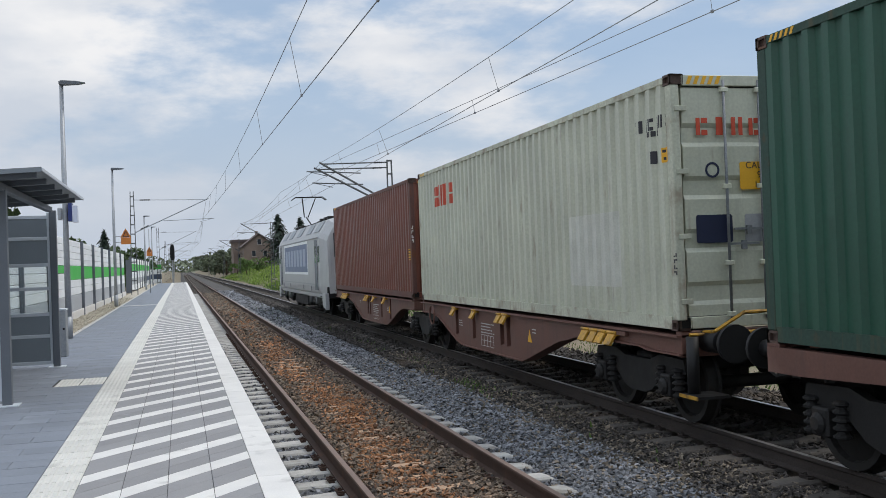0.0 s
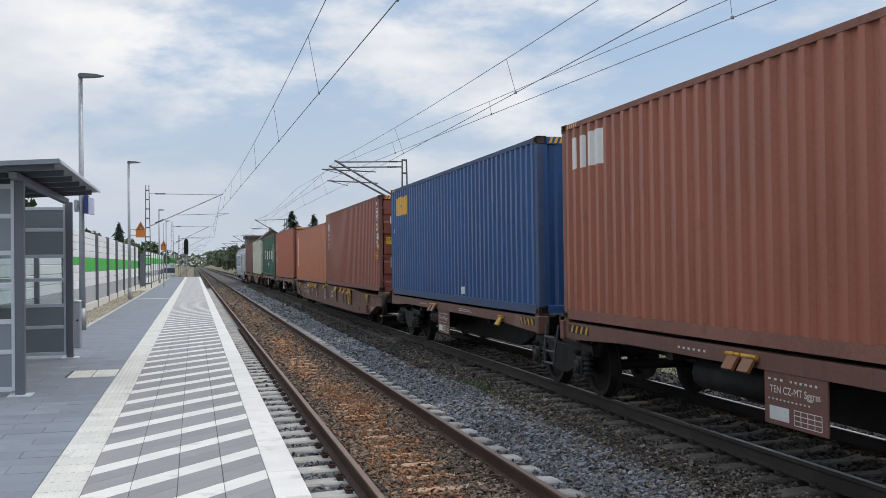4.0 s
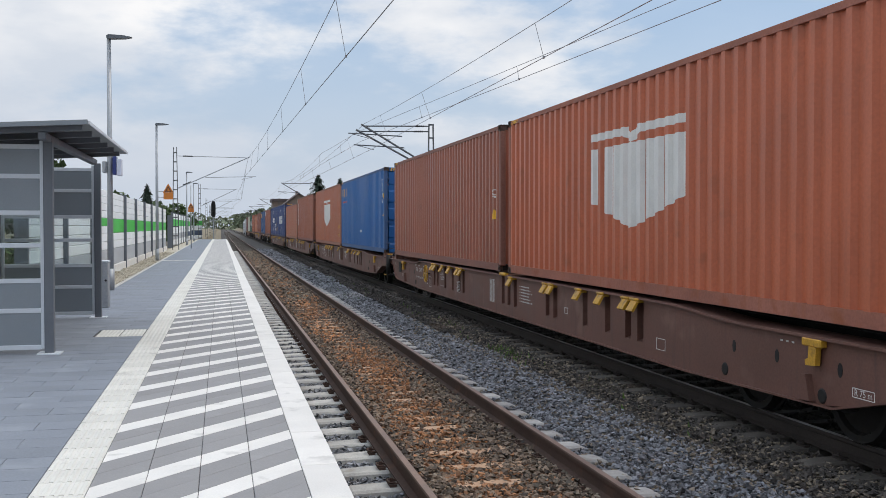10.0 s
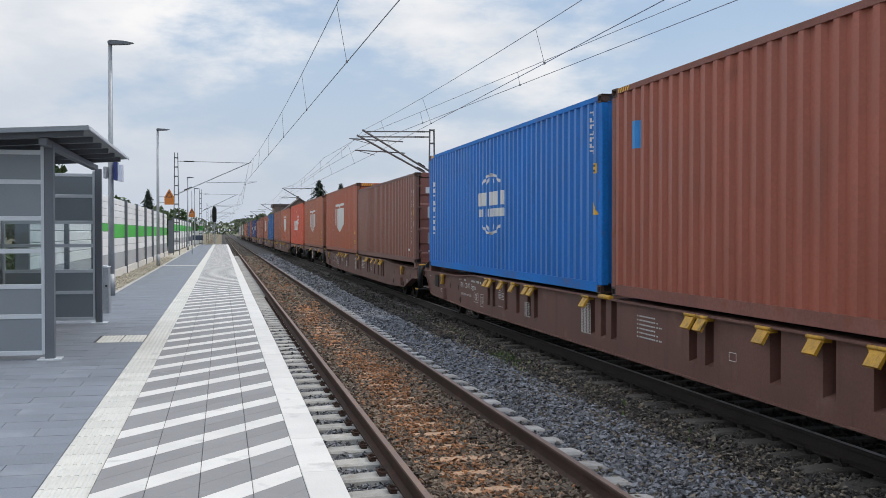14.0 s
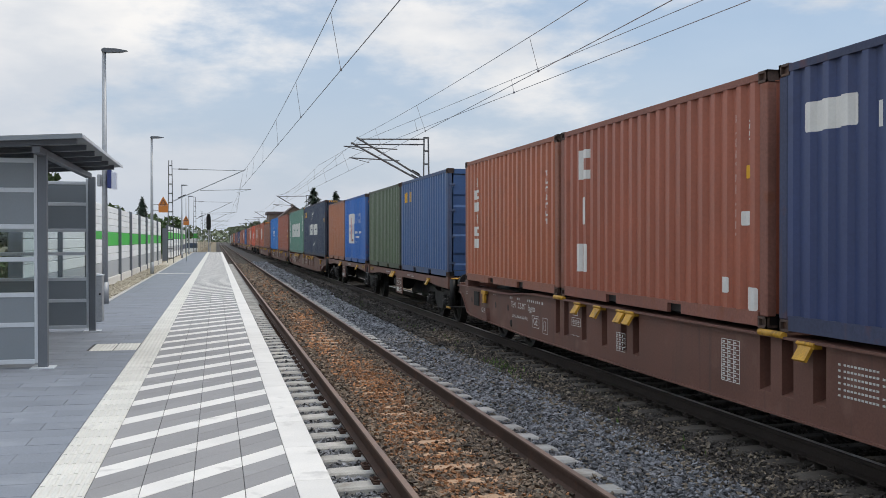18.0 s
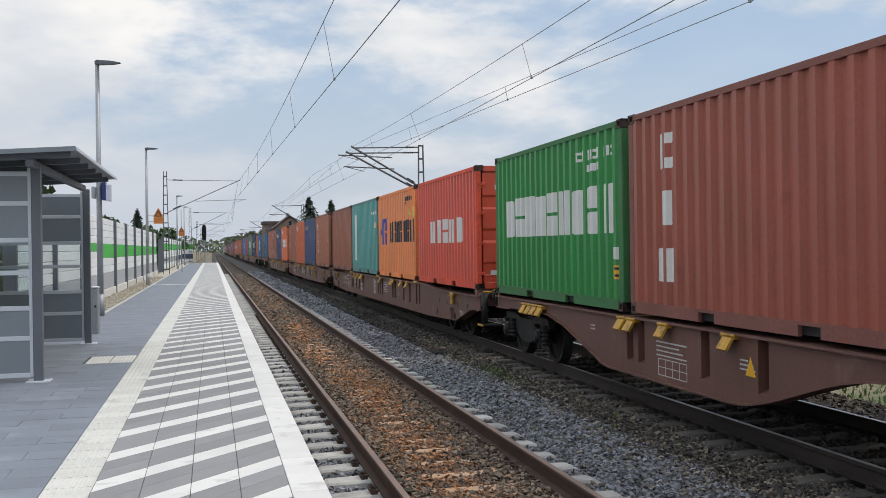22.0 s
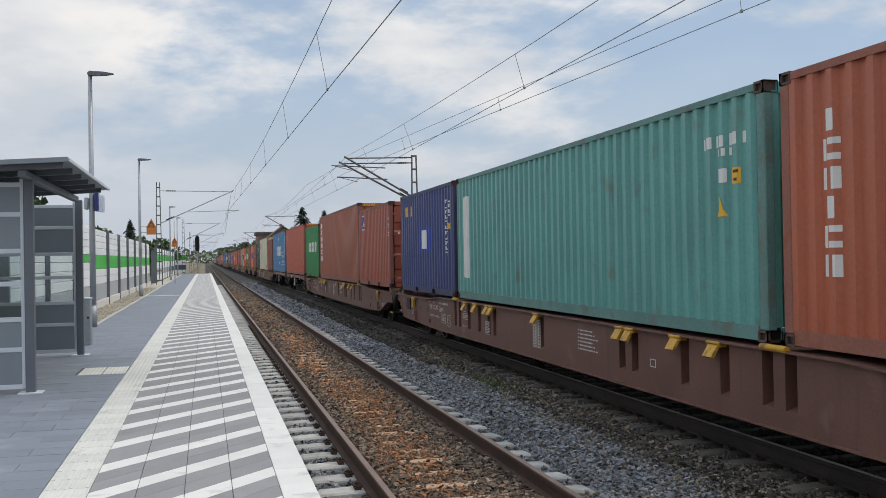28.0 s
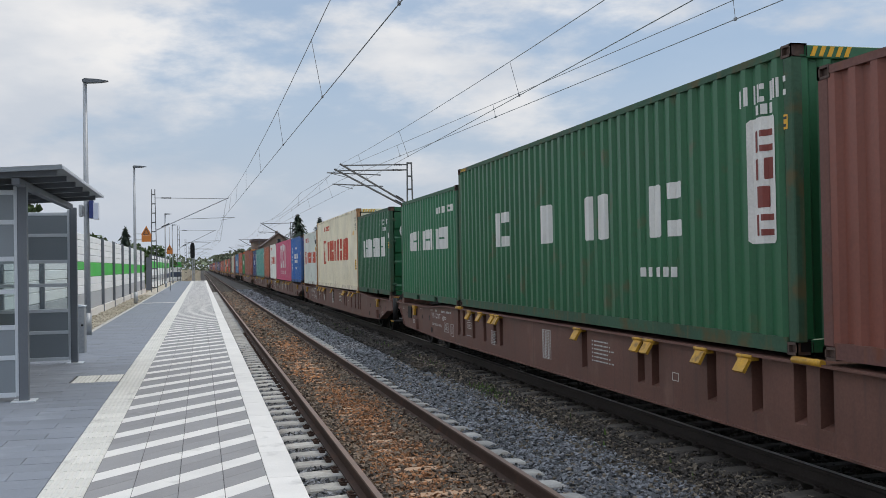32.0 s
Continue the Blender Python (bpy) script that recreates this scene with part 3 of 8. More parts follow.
def make_paving():
    cols, period = 4, 0.907
    w, d, shear = (X_HATCH1 - X_HATCH0) / cols, period / 3, 1.13
    hatch = slab_mesh("hatch_slab", w, d, shear)
    far_w, far_g = B(), B()
    for k in range(-12, 128):
        for c in range(cols):
            for r in range(3):
                x = X_HATCH0 + c * w
                y = 6.012 + (k + r / 3) * period - shear * (X_HATCH1 - x)
                if y > 119.5:
                    continue
                if 3.9 < y < 27.5:
                    part("white_slab" if r == 0 else "grey_slab", hatch, M["slab_white" if r == 0 else "slab_grey"], platform,
                         at=pose(x, y, PLATFORM + random.uniform(-0.001, 0.001)))
                elif y >= 27.5 or y <= 3.9:
                    bm = far_w if r == 0 else far_g
                    bm.faces.new([bm.verts.new((x + u * w, y + v * d + shear * u * w, PLATFORM)) for u, v in ((0, 0), (1, 0), (1, 1), (0, 1))])
    tagged(part("far_white_slab", far_w, M["slab_white"], platform), kind="stuff")
    tagged(part("far_grey_slab", far_g, M["slab_grey"], platform), kind="stuff")
    tact = slab_mesh("tactile_slab", X_HATCH0 - X_TACT, 0.3, 0, 0.05, 6)
    far = B()
    for k in range(-28, 400):
        y = 3.9 + 0.3 * k
        if 3.8 < y < 34:
            part("tactile_slab", tact, M["tactile"], platform, at=pose(X_TACT, y, PLATFORM))
        elif y < 119.5:
            box(far, X_TACT + 0.003, X_HATCH0 - 0.003, y + 0.003, y + 0.297, PLATFORM - 0.04, PLATFORM)
    # the short arm of ribbed slabs that leads to the shelter
    for i in range(2):
        for j in range(3):
            part("tactile_slab", tact, M["tactile"], platform, at=pose(X_TACT - 0.31 * (i + 1) - 0.0, 13.86 + 0.3 * j, PLATFORM + 0.001))
    for y in (0,):
        tagged(part("far_tactile_slab", far, M["tactile"], platform), kind="stuff")
    edge = slab_mesh("edge_slab", X_EDGE - X_HATCH1 + 0.02, 1.0, 0, 0.09)
    far = B()
    for k in range(-9, 118):
        y = 4.11 + 1.0 * k
        if 4 < y < 34:
            part("edge_slab", edge, M["slab_white"], platform, at=pose(X_HATCH1, y, PLATFORM))
        elif y < 119.5:
            box(far, X_HATCH1 + 0.003, X_EDGE + 0.02, y + 0.003, y + 0.997, PLATFORM - 0.09, PLATFORM)
    tagged(part("far_edge_slab", far, M["slab_white"], platform), kind="stuff")
    paver = slab_mesh("grey_paver", 0.6, 0.3)
    far = B()
    for k in range(-34, 390):
        y = 4.0 + 0.3 * k
        for c in range(6):
            x = X_TACT - 0.6 * (c + 1) - (0.3 if k % 2 else 0.0) + 0.3
            x0, x1 = max(x, X_BACK if y > 24.4 else -4.2), min(x + 0.6, X_TACT)
            if x1 - x0 < 0.05 or (13.8 <= y + 0.15 <= 14.85 and x1 > -1.7):
                if 13.8 <= y + 0.15 <= 14.85 and x0 < -1.72:
                    box(far, x0 + 0.003, min(x1, -1.7) - 0.003, y + 0.003, y + 0.297, PLATFORM - 0.05, PLATFORM)
                continue
            if x1 - x0 > 0.59 and 6.5 < y < 24.3 and x0 > -3.2:
                part("grey_paver", paver, M["asphalt"], platform, at=pose(x, y, PLATFORM + random.uniform(-0.0015, 0.0015)))
            elif y < 119.5:
                box(far, x0 + 0.003, x1 - 0.003, y + 0.003, y + 0.297, PLATFORM - 0.05, PLATFORM)
    tagged(part("far_grey_paver", far, M["asphalt"], platform), kind="stuff")
    bm = B()
    box(bm, X_BACK, X_TACT, 44.75, 45.15, PLATFORM - 0.02, PLATFORM + 0.004)
    part("drain_channel", bm, M["slab_white"], platform, "pale drain channel across the platform")


# ---------------------------------------------------------------- shelter, lamps, signs on the platform
def make_shelter():
    sh = thing("waiting_shelter", "grey steel waiting shelter with panelled, glazed walls and flat roof", "shelter", pose(0, 0, PLATFORM))
    xf, xb, ya, yb = -1.96, -3.47, 12.2, 16.88

    def slope(x):
        return 0.055 * (x + 1.46)
    for x in (xf, xb):
        for y in (ya, yb):
            post = part("post", box(B(), x - 0.052, x + 0.052, y - 0.052, y + 0.052, 0.0, 2.53 + slope(x), 0.006), M["anthracite"], sh)
            part("base_plate", box(B(), x - 0.13, x + 0.13, y - 0.13, y + 0.13, -0.001, 0.012), M["panel_frame"], post, "pale base plate")
    rows = (0.078, 0.503, 0.849, 1.26, 1.636, 2.058, 2.4)
    for y in (ya, yb):
        for i, (z0, z1) in enumerate(zip(rows, rows[1:])):
            glazed = i in (2, 3)
            bm = box(B(), xb + 0.09, xf - 0.09, y - (0.008 if glazed else 0.018), y + (0.008 if glazed else 0.018), z0 + 0.02, z1 - 0.02)
            p = part("glass_pane" if glazed else "panel", bm, M["glass" if glazed else "panel"], sh, "clear glass pane" if glazed else "grey panel")
            if glazed:
                p.visible_shadow = False
        for z in rows:
            part("crossbar", box(B(), xb + 0.09, xf - 0.09, y - 0.028, y + 0.028, z - 0.027, z + 0.027, 0.004), M["panel_frame"], sh)
        for x in (xb + 0.072, xf - 0.072):
            part("stile", box(B(), x - 0.02, x + 0.02, y - 0.03, y + 0.03, 0.06, 2.47, 0.004), M["panel_frame"], sh)
    # back wall: glass between thin uprights
    for i in range(4):
        y0, y1 = ya + 0.1 + i * 1.1, ya + 0.1 + (i + 1) * 1.1
        for z0, z1, kind in ((0.1, 0.82, "panel"), (0.86, 1.62, "glass"), (1.66, 2.42, "panel" if i < 0 else "glass")):
            p = part("glass_pane" if kind == "glass" else "panel", box(B(), xb - 0.008, xb + 0.008, y0 + 0.03, y1 - 0.03, z0, z1), M[kind], sh)
            if kind == "glass":
                p.visible_shadow = False
        part("upright", box(B(), xb - 0.03, xb + 0.03, y1 - 0.025, y1 + 0.025, 0.0, 2.44), M["anthracite"], sh)
    for z in (0.84, 1.64, 2.46):
        part("crossbar", box(B(), xb - 0.025, xb + 0.025, ya + 0.08, yb - 0.08, z - 0.02, z + 0.02), M["panel_frame"], sh)
    # the roof: two beams along, rafters across and a thin sheet with a light rim
    for x in (xf, xb):
        part("roof_beam", box(B(), x - 0.045, x + 0.045, ya - 0.42, yb - 0.4, 2.482 + slope(x), 2.562 + slope(x), 0.006), M["anthracite"], sh)
    for i in range(6):
        y = ya - 0.42 + i * 0.83
        out = [(xb - 0.35, 2.565 + slope(xb - 0.35)), (-1.53, 2.565), (-1.53, 2.632), (xb - 0.35, 2.632 + slope(xb - 0.35))]
        part("rafter", prism(B(), out, "y", y, y + 0.08), M["anthracite"], sh)
    e = slope(xb - 0.45)
    part("roof_sheet", prism(B(), [(xb - 0.45, 2.634 + e), (-1.47, 2.634), (-1.46, 2.657), (xb - 0.45, 2.66 + e)], "y", ya - 0.52, yb - 0.45), M["roof_sheet"], sh, "thin grey roof sheet")
    for i in range(14):
        y = ya - 0.46 + i * 0.31
        part("sheet_rib", prism(B(), [(xb - 0.44, 2.659 + e), (-1.47, 2.656), (-1.47, 2.682), (xb - 0.44, 2.685 + e)], "y", y, y + 0.05), M["roof_sheet"], sh)
    part("fascia", box(B(), -1.458, -1.443, ya - 0.53, yb - 0.44, 2.625, 2.664, 0.003), M["panel_frame"], sh, "pale roof edge")
    part("gutter", prism(B(), [(xb - 0.47, 2.62 + e), (-1.46, 2.62), (-1.46, 2.665), (xb - 0.47, 2.665 + e)], "y", ya - 0.545, ya - 0.522), M["panel"], sh)
    # bench inside
    bench = part("bench", box(B(), xb + 0.12, xb + 0.52, ya + 0.5, yb - 0.5, 0.42, 0.46, 0.01), M["panel_frame"], sh, "pale metal bench")
    for y in (ya + 0.8, yb - 0.8):
        part("bench_leg", box(B(), xb + 0.28, xb + 0.36, y - 0.03, y + 0.03, 0.0, 0.42), M["anthracite"], bench)
    # notice case on the back wall
    case = part("notice_case", box(B(), xb + 0.03, xb + 0.09, yb - 1.15, yb - 0.25, 0.9, 1.75, 0.01), M["anthracite"], sh, "dark notice case")
    part("notice", box(B(), xb + 0.09, xb + 0.095, yb - 1.08, yb - 0.32, 1.3, 1.68), M["pale_sign"], case, "pale paper notice")
    return sh


def make_lamp(x, y, h):
    lamp = thing("street_lamp", "tall galvanised platform lamp with a slim flat head", "street lamp", pose(x, y, PLATFORM), "platform lamps")
    part("pole", rod(B(), (0, 0, 0), (0, 0, h), 0.075, 12, 0.045), M["galv"], lamp)
    part("base_collar", rod(B(), (0, 0, 0), (0, 0, 0.5), 0.085, 12, 0.085), M["galv"], lamp)
    bm = B()
    prism(bm, [(-0.05, h - 0.07), (0.03, h - 0.09), (0.36, h - 0.07), (0.52, h - 0.035), (0.3, h + 0.0), (0.0, h + 0.01), (-0.05, h - 0.02)], "y", -0.09, 0.09)
    part("lamp_head", bm, M["anthracite"], lamp, "slim dark lamp head")
    return lamp


make_shelter()
for lx, ly, lh in ((-2.52, 24.1, 5.91), (-2.74, 45.0, 6.0), (-2.72, 83, 5.95), (-2.72, 104, 5.95)):
    make_lamp(lx, ly, lh)


def make_name_sign():
    s = thing("platform_sign", "small blue and pale station sign on the lamp post", "sign", pose(-2.52, 24.1, 3.25))
    part("bracket", bar(B(), [(0.06, 0, 0.1), (0.12, 0, 0.1)], 0.015), M["galv"], s)
    part("blue_board", box(B(), 0.075, 0.16, -0.16, 0.14, -0.02, 0.4, 0.005), M["blue_sign"], s, "dark blue board")
    part("pale_board", box(B(), 0.165, 0.27, -0.16, 0.14, -0.04, 0.34, 0.005), M["pale_sign"], s, "pale board")
    part("speaker", box(B(), -0.16, -0.07, -0.1, 0.1, 0.02, 0.3, 0.02), M["galv"], s, "small grey loudspeaker box")


make_name_sign()


def make_ticket_box():
    t = thing("platform_cabinet", "slim grey electrical cabinet standing beside the shelter", "cabinet", pose(-2.08, 18.95, PLATFORM))
    part("body", box(B(), -0.05, 0.06, -0.12, 0.2, 0.0, 0.83, 0.01), M["galv"], t)
    part("lid", prism(B(), [(-0.06, 0.835), (0.07, 0.832), (0.07, 0.85), (-0.06, 0.865)], "y", -0.13, 0.21), M["panel_frame"], t)
    part("lock", rod(B(), (0.02, -0.12, 0.5), (0.02, -0.132, 0.5), 0.02, 8), M["black"], t)


make_ticket_box()


def make_warning_sign(x, y, z, s, pole_h):
    w = thing("warning_sign", "orange triangle-topped sign " + ("standing on a thin post" if pole_h else "held out from a lamp post"), "sign", pose(x, y, z), "orange signs")
    if pole_h:
        part("post", rod(B(), (0, 0.03, -(z - 0.5)), (0, 0.03, pole_h), 0.03, 8), M["galv"], w)
    else:
        # held out from the lamp post by two short arms
        for dz in (-0.16, 0.12):
            part("arm", rod(B(), (-0.42, 0.03, dz * s), (0.1, 0.03, dz * s), 0.016, 6), M["galv"], w)
    part("plate", box(B(), -0.22 * s, 0.22 * s, -0.012, 0.012, -0.26 * s, 0.05 * s, 0.003), M["orange"], w, "orange plate")
    part("triangle", prism(B(), [(-0.25 * s, 0.056 * s), (0.25 * s, 0.056 * s), (0, 0.5 * s)], "y", -0.012, 0.012), M["orange"], w, "orange triangle")
    bm = B()
    for a, b in (((-0.13, 0.1), (0.13, 0.1)), ((0.13, 0.1), (0, 0.36)), ((0, 0.36), (-0.13, 0.1))):
        rod(bm, (a[0] * s, -0.014, a[1] * s), (b[0] * s, -0.014, b[1] * s), 0.016 * s, 4)
    part("symbol", bm, M["ink"], w, "dark triangle outline")


make_warning_sign(-2.26, 45.0, 3.47, 0.92, 0)
make_warning_sign(-2.0, 69.5, 3.25, 0.85, 1.6)


def make_signal():
    s = thing("railway_signal", "black railway light signal on a slim mast past the platform", "signal", pose(-0.95, 130, -0.4))
    part("mast", box(B(), -0.09, 0.09, 0.1, 0.28, 0, 5.2), M["galv"], s)
    part("head", prism(B(), [(-0.22, 3.7), (0.22, 3.7), (0.28, 4.0), (0.28, 5.3), (0.15, 5.7), (-0.15, 5.7), (-0.28, 5.3), (-0.28, 4.0)], "y", -0.05, 0.08), M["black"], s, "black signal head")
    for x, z in ((-0.13, 5.3), (0.13, 4.9), (0.0, 4.3)):
        part("lens_hood", rod(B(), (x, -0.06, z), (x, -0.3, z), 0.13, 10, 0.13, False), M["black"], s)
    part("ladder", bar(B(), [(0.2, 0.2, 0), (0.2, 0.2, 5.0)], 0.03), M["galv"], s)
    part("platform_cage", box(B(), -0.5, 0.5, 0.1, 0.7, 3.2, 3.26), M["galv"], s)


make_signal()


# ---------------------------------------------------------------- noise barrier
def make_barrier():
    bar_ = thing("noise_barrier", "pale noise barrier with a green stripe, dark posts and a white concrete plinth", "barrier", pose(0, 0, 0), kind="structure")
    x, pitch = -3.6, 4.83
    levels = ((0.76, 1.3, "noise_grey"), (1.3, 1.82, "noise_white"), (1.82, 2.3, "noise_green"), (2.3, 2.76, "noise_white"), (2.76, 3.18, "noise_white"))
    for i in range(-2, 8):
        y0 = 33.8 + pitch * (i - 1)
        y1 = y0 + pitch
        part("barrier_post", box(B(), x - 0.09, x + 0.15, y0 - 0.07, y0 + 0.07, 0.3, 3.2, 0.01), M["anthracite"], bar_, "dark grey steel post")
        for j, (z0, z1, m) in enumerate(levels):
            if m == "noise_green" and y0 < 28:
                m = "noise_white"
            z0b, z1b = (z0, z1)
            if m == "noise_green" and 28 < y0 < 33:
                z0b = 2.05
                part("barrier_panel", box(B(), x - 0.05, x + 0.05, y0 + 0.06, y1 - 0.06, z0, 2.045, 0.008), M["noise_white"], bar_)
            mid = (z0b + z1b) / 2
            for za, zb in (((z0b, mid), (mid, z1b)) if m == "noise_white" else ((z0b, z1b),)):
                part("barrier_panel", box(B(), x - 0.05, x + 0.05, y0 + 0.06, y1 - 0.06, za + 0.005, zb - 0.005, 0.012), M[m], bar_)
        part("plinth", box(B(), x - 0.08, x + 0.12, y0 + 0.0, y1 - 0.0, 0.2, 0.755, 0.01), M["slab_white"], bar_, "white concrete plinth")
    # the further stretch, nearer the track
    for i in range(9):
        y0 = 80 + 5 * i
        xx = -3.75 + 0.02 * i
        part("barrier_post", box(B(), xx - 0.09, xx + 0.09, y0 - 0.08, y0 + 0.08, 0.2, 3.2), M["anthracite"], bar_, "dark grey steel post")
        for z0, z1, m in ((0.5, 1.0, "noise_white"), (1.0, 1.5, "noise_blue" if i > 4 else "noise_grey"), (1.5, 2.1, "noise_white"), (2.1, 2.65, "noise_green"), (2.65, 3.1, "noise_white")):
            part("barrier_panel", box(B(), xx - 0.05, xx + 0.05, y0 + 0.06, y0 + 4.94, z0 + 0.004, z1 - 0.004), M[m], bar_)
    for z0, z1, m in ((0.3, 1.0, "noise_white"), (1.0, 1.6, "noise_blue"), (1.6, 2.2, "noise_white"), (2.2, 2.8, "noise_green"), (2.8, 3.2, "noise_white")):
        part("barrier_panel", box(B(), -5.6, -2.3, 127.0, 127.1, z0 + 0.004, z1 - 0.004), M[m], bar_)
    part("gate_panel", box(B(), -3.9, -3.5, 76.2, 76.3, 0.4, 2.9), M["anthracite"], bar_, "dark service gate")
    sand = tagged(part("gravel_strip", box(B(), -3.5, X_BACK - 0.1, 24.6, 121, 0.3, 0.49), M["sand"]), "sandy gravel strip between the platform and the barrier", "gravel", kind="structure")


make_barrier()
scatter_stones("loose_gravel", M["sand"], "loose sandy stones along the plinth of the barrier", [(-3.45, -2.65, 24.7, 60, 0.5, 3400, 0.05, None, 0)], 8)


# ---------------------------------------------------------------- overhead line
def lattice_mast(x, y, z0, z1, side):
    m = thing("catenary_mast", "slender grey steel lattice mast carrying the overhead line", "catenary mast", pose(x, y, 0), "lattice masts")
    for s in (-1, 1):
        bm = B()
        a, b = 0.2, 0.1
        vs = []
        for z, w in ((z0, a), (z1, b)):
            vs.append([bm.verts.new((s * w + u, v, z)) for u, v in ((-0.025, -0.06), (0.025, -0.06), (0.025, 0.06), (-0.025, 0.06))])
        for i in range(4):
            bm.faces.new((vs[0][i], vs[0][(i + 1) % 4], vs[1][(i + 1) % 4], vs[1][i]))
        bm.faces.new(vs[0][::-1]); bm.faces.new(vs[1])
        part("mast_leg", bm, M["line_steel"], m)
    k = 0
    z = z0 + 0.5
    while z < z1:
        w = 0.2 - 0.1 * (z - z0) / (z1 - z0)
        part("batten", box(B(), -w, w, -0.065, 0.065, z - 0.035, z + 0.035), M["line_steel"], m)
        z += 0.62
    return m


def cantilever(m, s, reach, zt, zl, zc, steel="line_steel", k=1.0):
    """The swivelling bracket: top tube, inclined tube, level arm with its steady arm, insulators. s: +1 towards greater x."""
    arm = part("bracket", bar(B(), [(s * 0.12, 0, zt), (s * reach, 0, zt - 0.06)], 0.034 * k), M[steel], m, "bracket tubes")
    part("inclined_tube", bar(B(), [(s * 0.12, 0, zl), (s * (reach + 0.1), 0, zt + 0.02)], 0.048 * k), M[steel], arm)
    part("level_arm", bar(B(), [(s * reach * 0.4, 0, zc), (s * (reach + 0.45), 0, zc + 0.1)], 0.03 * k), M[steel], arm)
    part("steady_arm", bar(B(), [(s * (reach + 0.4), 0.0, zc + 0.1), (s * (reach - 0.5), 0, zc - 0.12)], 0.015 * k), M[steel], arm)
    ribs = [0.028, 0.028] + [0.046, 0.046, 0.03, 0.03] * 5
    part("insulator", lathe(B(), (s * reach * 0.1, 0, zt - 0.006), (s * reach * 0.24, 0, zt - 0.012), ribs), M["black"], arm, "dark ribbed insulator")
    part("insulator", lathe(B(), (s * reach * 0.1, 0, zl + (zt - zl) * 0.1), (s * reach * 0.21, 0, zl + (zt - zl) * 0.21), ribs), M["black"], arm, "dark ribbed insulator")


for my in (68.6, 127.0, 187.0, 247.0, 307.0):
    mm = lattice_mast(-2.98 if my < 100 else -2.6, my, 0.3 if my < 100 else -0.5, 7.35, 1)
    cantilever(mm, 1, 4.85 if my < 100 else 4.5, 6.78, 4.6, 5.35, "galv", 0.75)
for my in (45.6, 108.0, 170.0, 232.0, 294.0, 356.0):
    mm = lattice_mast(9.66, my, -0.5, 6.86, -1)
    cantilever(mm, -1, 3.2, 6.75, 4.9, 5.72)
    if my < 50:
        cantilever(mm, -1, 3.45, 6.5, 4.7, 6.25)


def overhead(name, label, contact, messenger, sags, hangers):
    """Contact wire through points; messenger wire through its supports, sagging between them; droppers at the given places."""
    line = thing(name, label, "overhead wire", pose(0, 0, 0), kind="structure")

    def at(pts, y, hang=()):
        for i, (a, b) in enumerate(zip(pts, pts[1:])):
            if a[1] <= y <= b[1]:
                f = (y - a[1]) / (b[1] - a[1])
                p = Vector(a).lerp(Vector(b), f)
                if hang:
                    p.z -= hang[i] * 4 * f * (1 - f)
                return p
        return Vector(pts[-1])
    mess = []
    for a, b in zip(messenger, messenger[1:]):
        mess += [at(messenger, a[1] + (b[1] - a[1]) * i / 14, sags) for i in range(14)]
    part("messenger_wire", bar(B(), mess + [Vector(messenger[-1])], 0.008, 5), M["wire"], line)
    part("contact_wire", bar(B(), contact, 0.009, 5), M["wire"], line)
    for y in hangers:
        c, m = at(contact, y), at(messenger, y, sags)
        d = part("dropper", rod(B(), c, m, 0.006, 4), M["wire"], line)
        part("clamp", box(B(), c.x - 0.018, c.x + 0.018, y - 0.03, y + 0.03, c.z - 0.02, c.z + 0.03), M["wire"], d)
    return line


overhead("overhead_line_near", "thin overhead contact and messenger wires over the platform track",
         [(2.0, -60, 5.45), (2.66, 8.6, 5.45), (1.6, 68.6, 5.45), (2.5, 127, 5.45), (1.9, 187, 5.45), (2.5, 247, 5.45), (1.9, 307, 5.45), (2.2, 700, 5.45)],
         [(2.2, -60, 6.9), (2.36, 8.6, 6.95), (1.82, 68.6, 6.72), (2.2, 127, 6.72), (2.2, 187, 6.72), (2.2, 247, 6.72), (2.2, 307, 6.72), (2.2, 700, 6.72)],
         [0.4, 0.5, 0.5, 0.5, 0.5, 0.5, 0.5], (12.6, 19.9, 27.9, 36.0, 44.5, 53, 61, 75, 84, 93, 102, 111, 120, 136, 148, 160, 172))
overhead("overhead_line_far", "thin overhead contact and messenger wires over the freight track",
         [(6.5, -80, 5.6), (6.5, -17, 5.6), (6.9, 45.6, 5.66), (6.3, 108, 5.6), (6.9, 170, 5.6), (6.3, 232, 5.6), (6.9, 294, 5.6), (6.58, 700, 5.6)],
         [(6.6, -80, 6.78), (6.6, -17, 6.78), (6.5, 45.6, 6.8), (6.6, 108, 6.8), (6.6, 170, 6.8), (6.6, 232, 6.8), (6.6, 294, 6.8), (6.6, 700, 6.8)],
         [0.5, 0.45, 0.5, 0.5, 0.5, 0.5, 0.5], (9, 20.2, 32.3, 41, 52, 62, 73, 84, 95, 104, 115, 130, 145, 160))
overhead("overhead_line_overlap", "second pair of overhead wires crossing over the freight track",
         [(13.8, -45, 6.0), (8.98, 13.85, 6.1), (6.34, 45.6, 5.98), (6.0, 60, 5.85), (6.2, 108, 5.6)], [(13.8, -45, 6.7), (8.95, 13.85, 6.42), (6.21, 45.6, 6.43), (6.0, 60, 6.5), (6.4, 108, 6.8)],
         [0.2, 0.02, 0.02, 0.4], (4, 15.0, 26.0, 35.5, 52, 62, 75, 88))
make_paving()


# ---------------------------------------------------------------- the freight train
RIDERS = []                            # things that roll with the train: object, place along the train, height
LOAD = 1.135                           # height of the container floors over the rails


def travel(t):
    """How far the train has rolled after t seconds: from 18 to 19.5 metres a second."""
    return 18.0 * t + 0.0334973 * t * t - 1.829e-4 * t ** 3


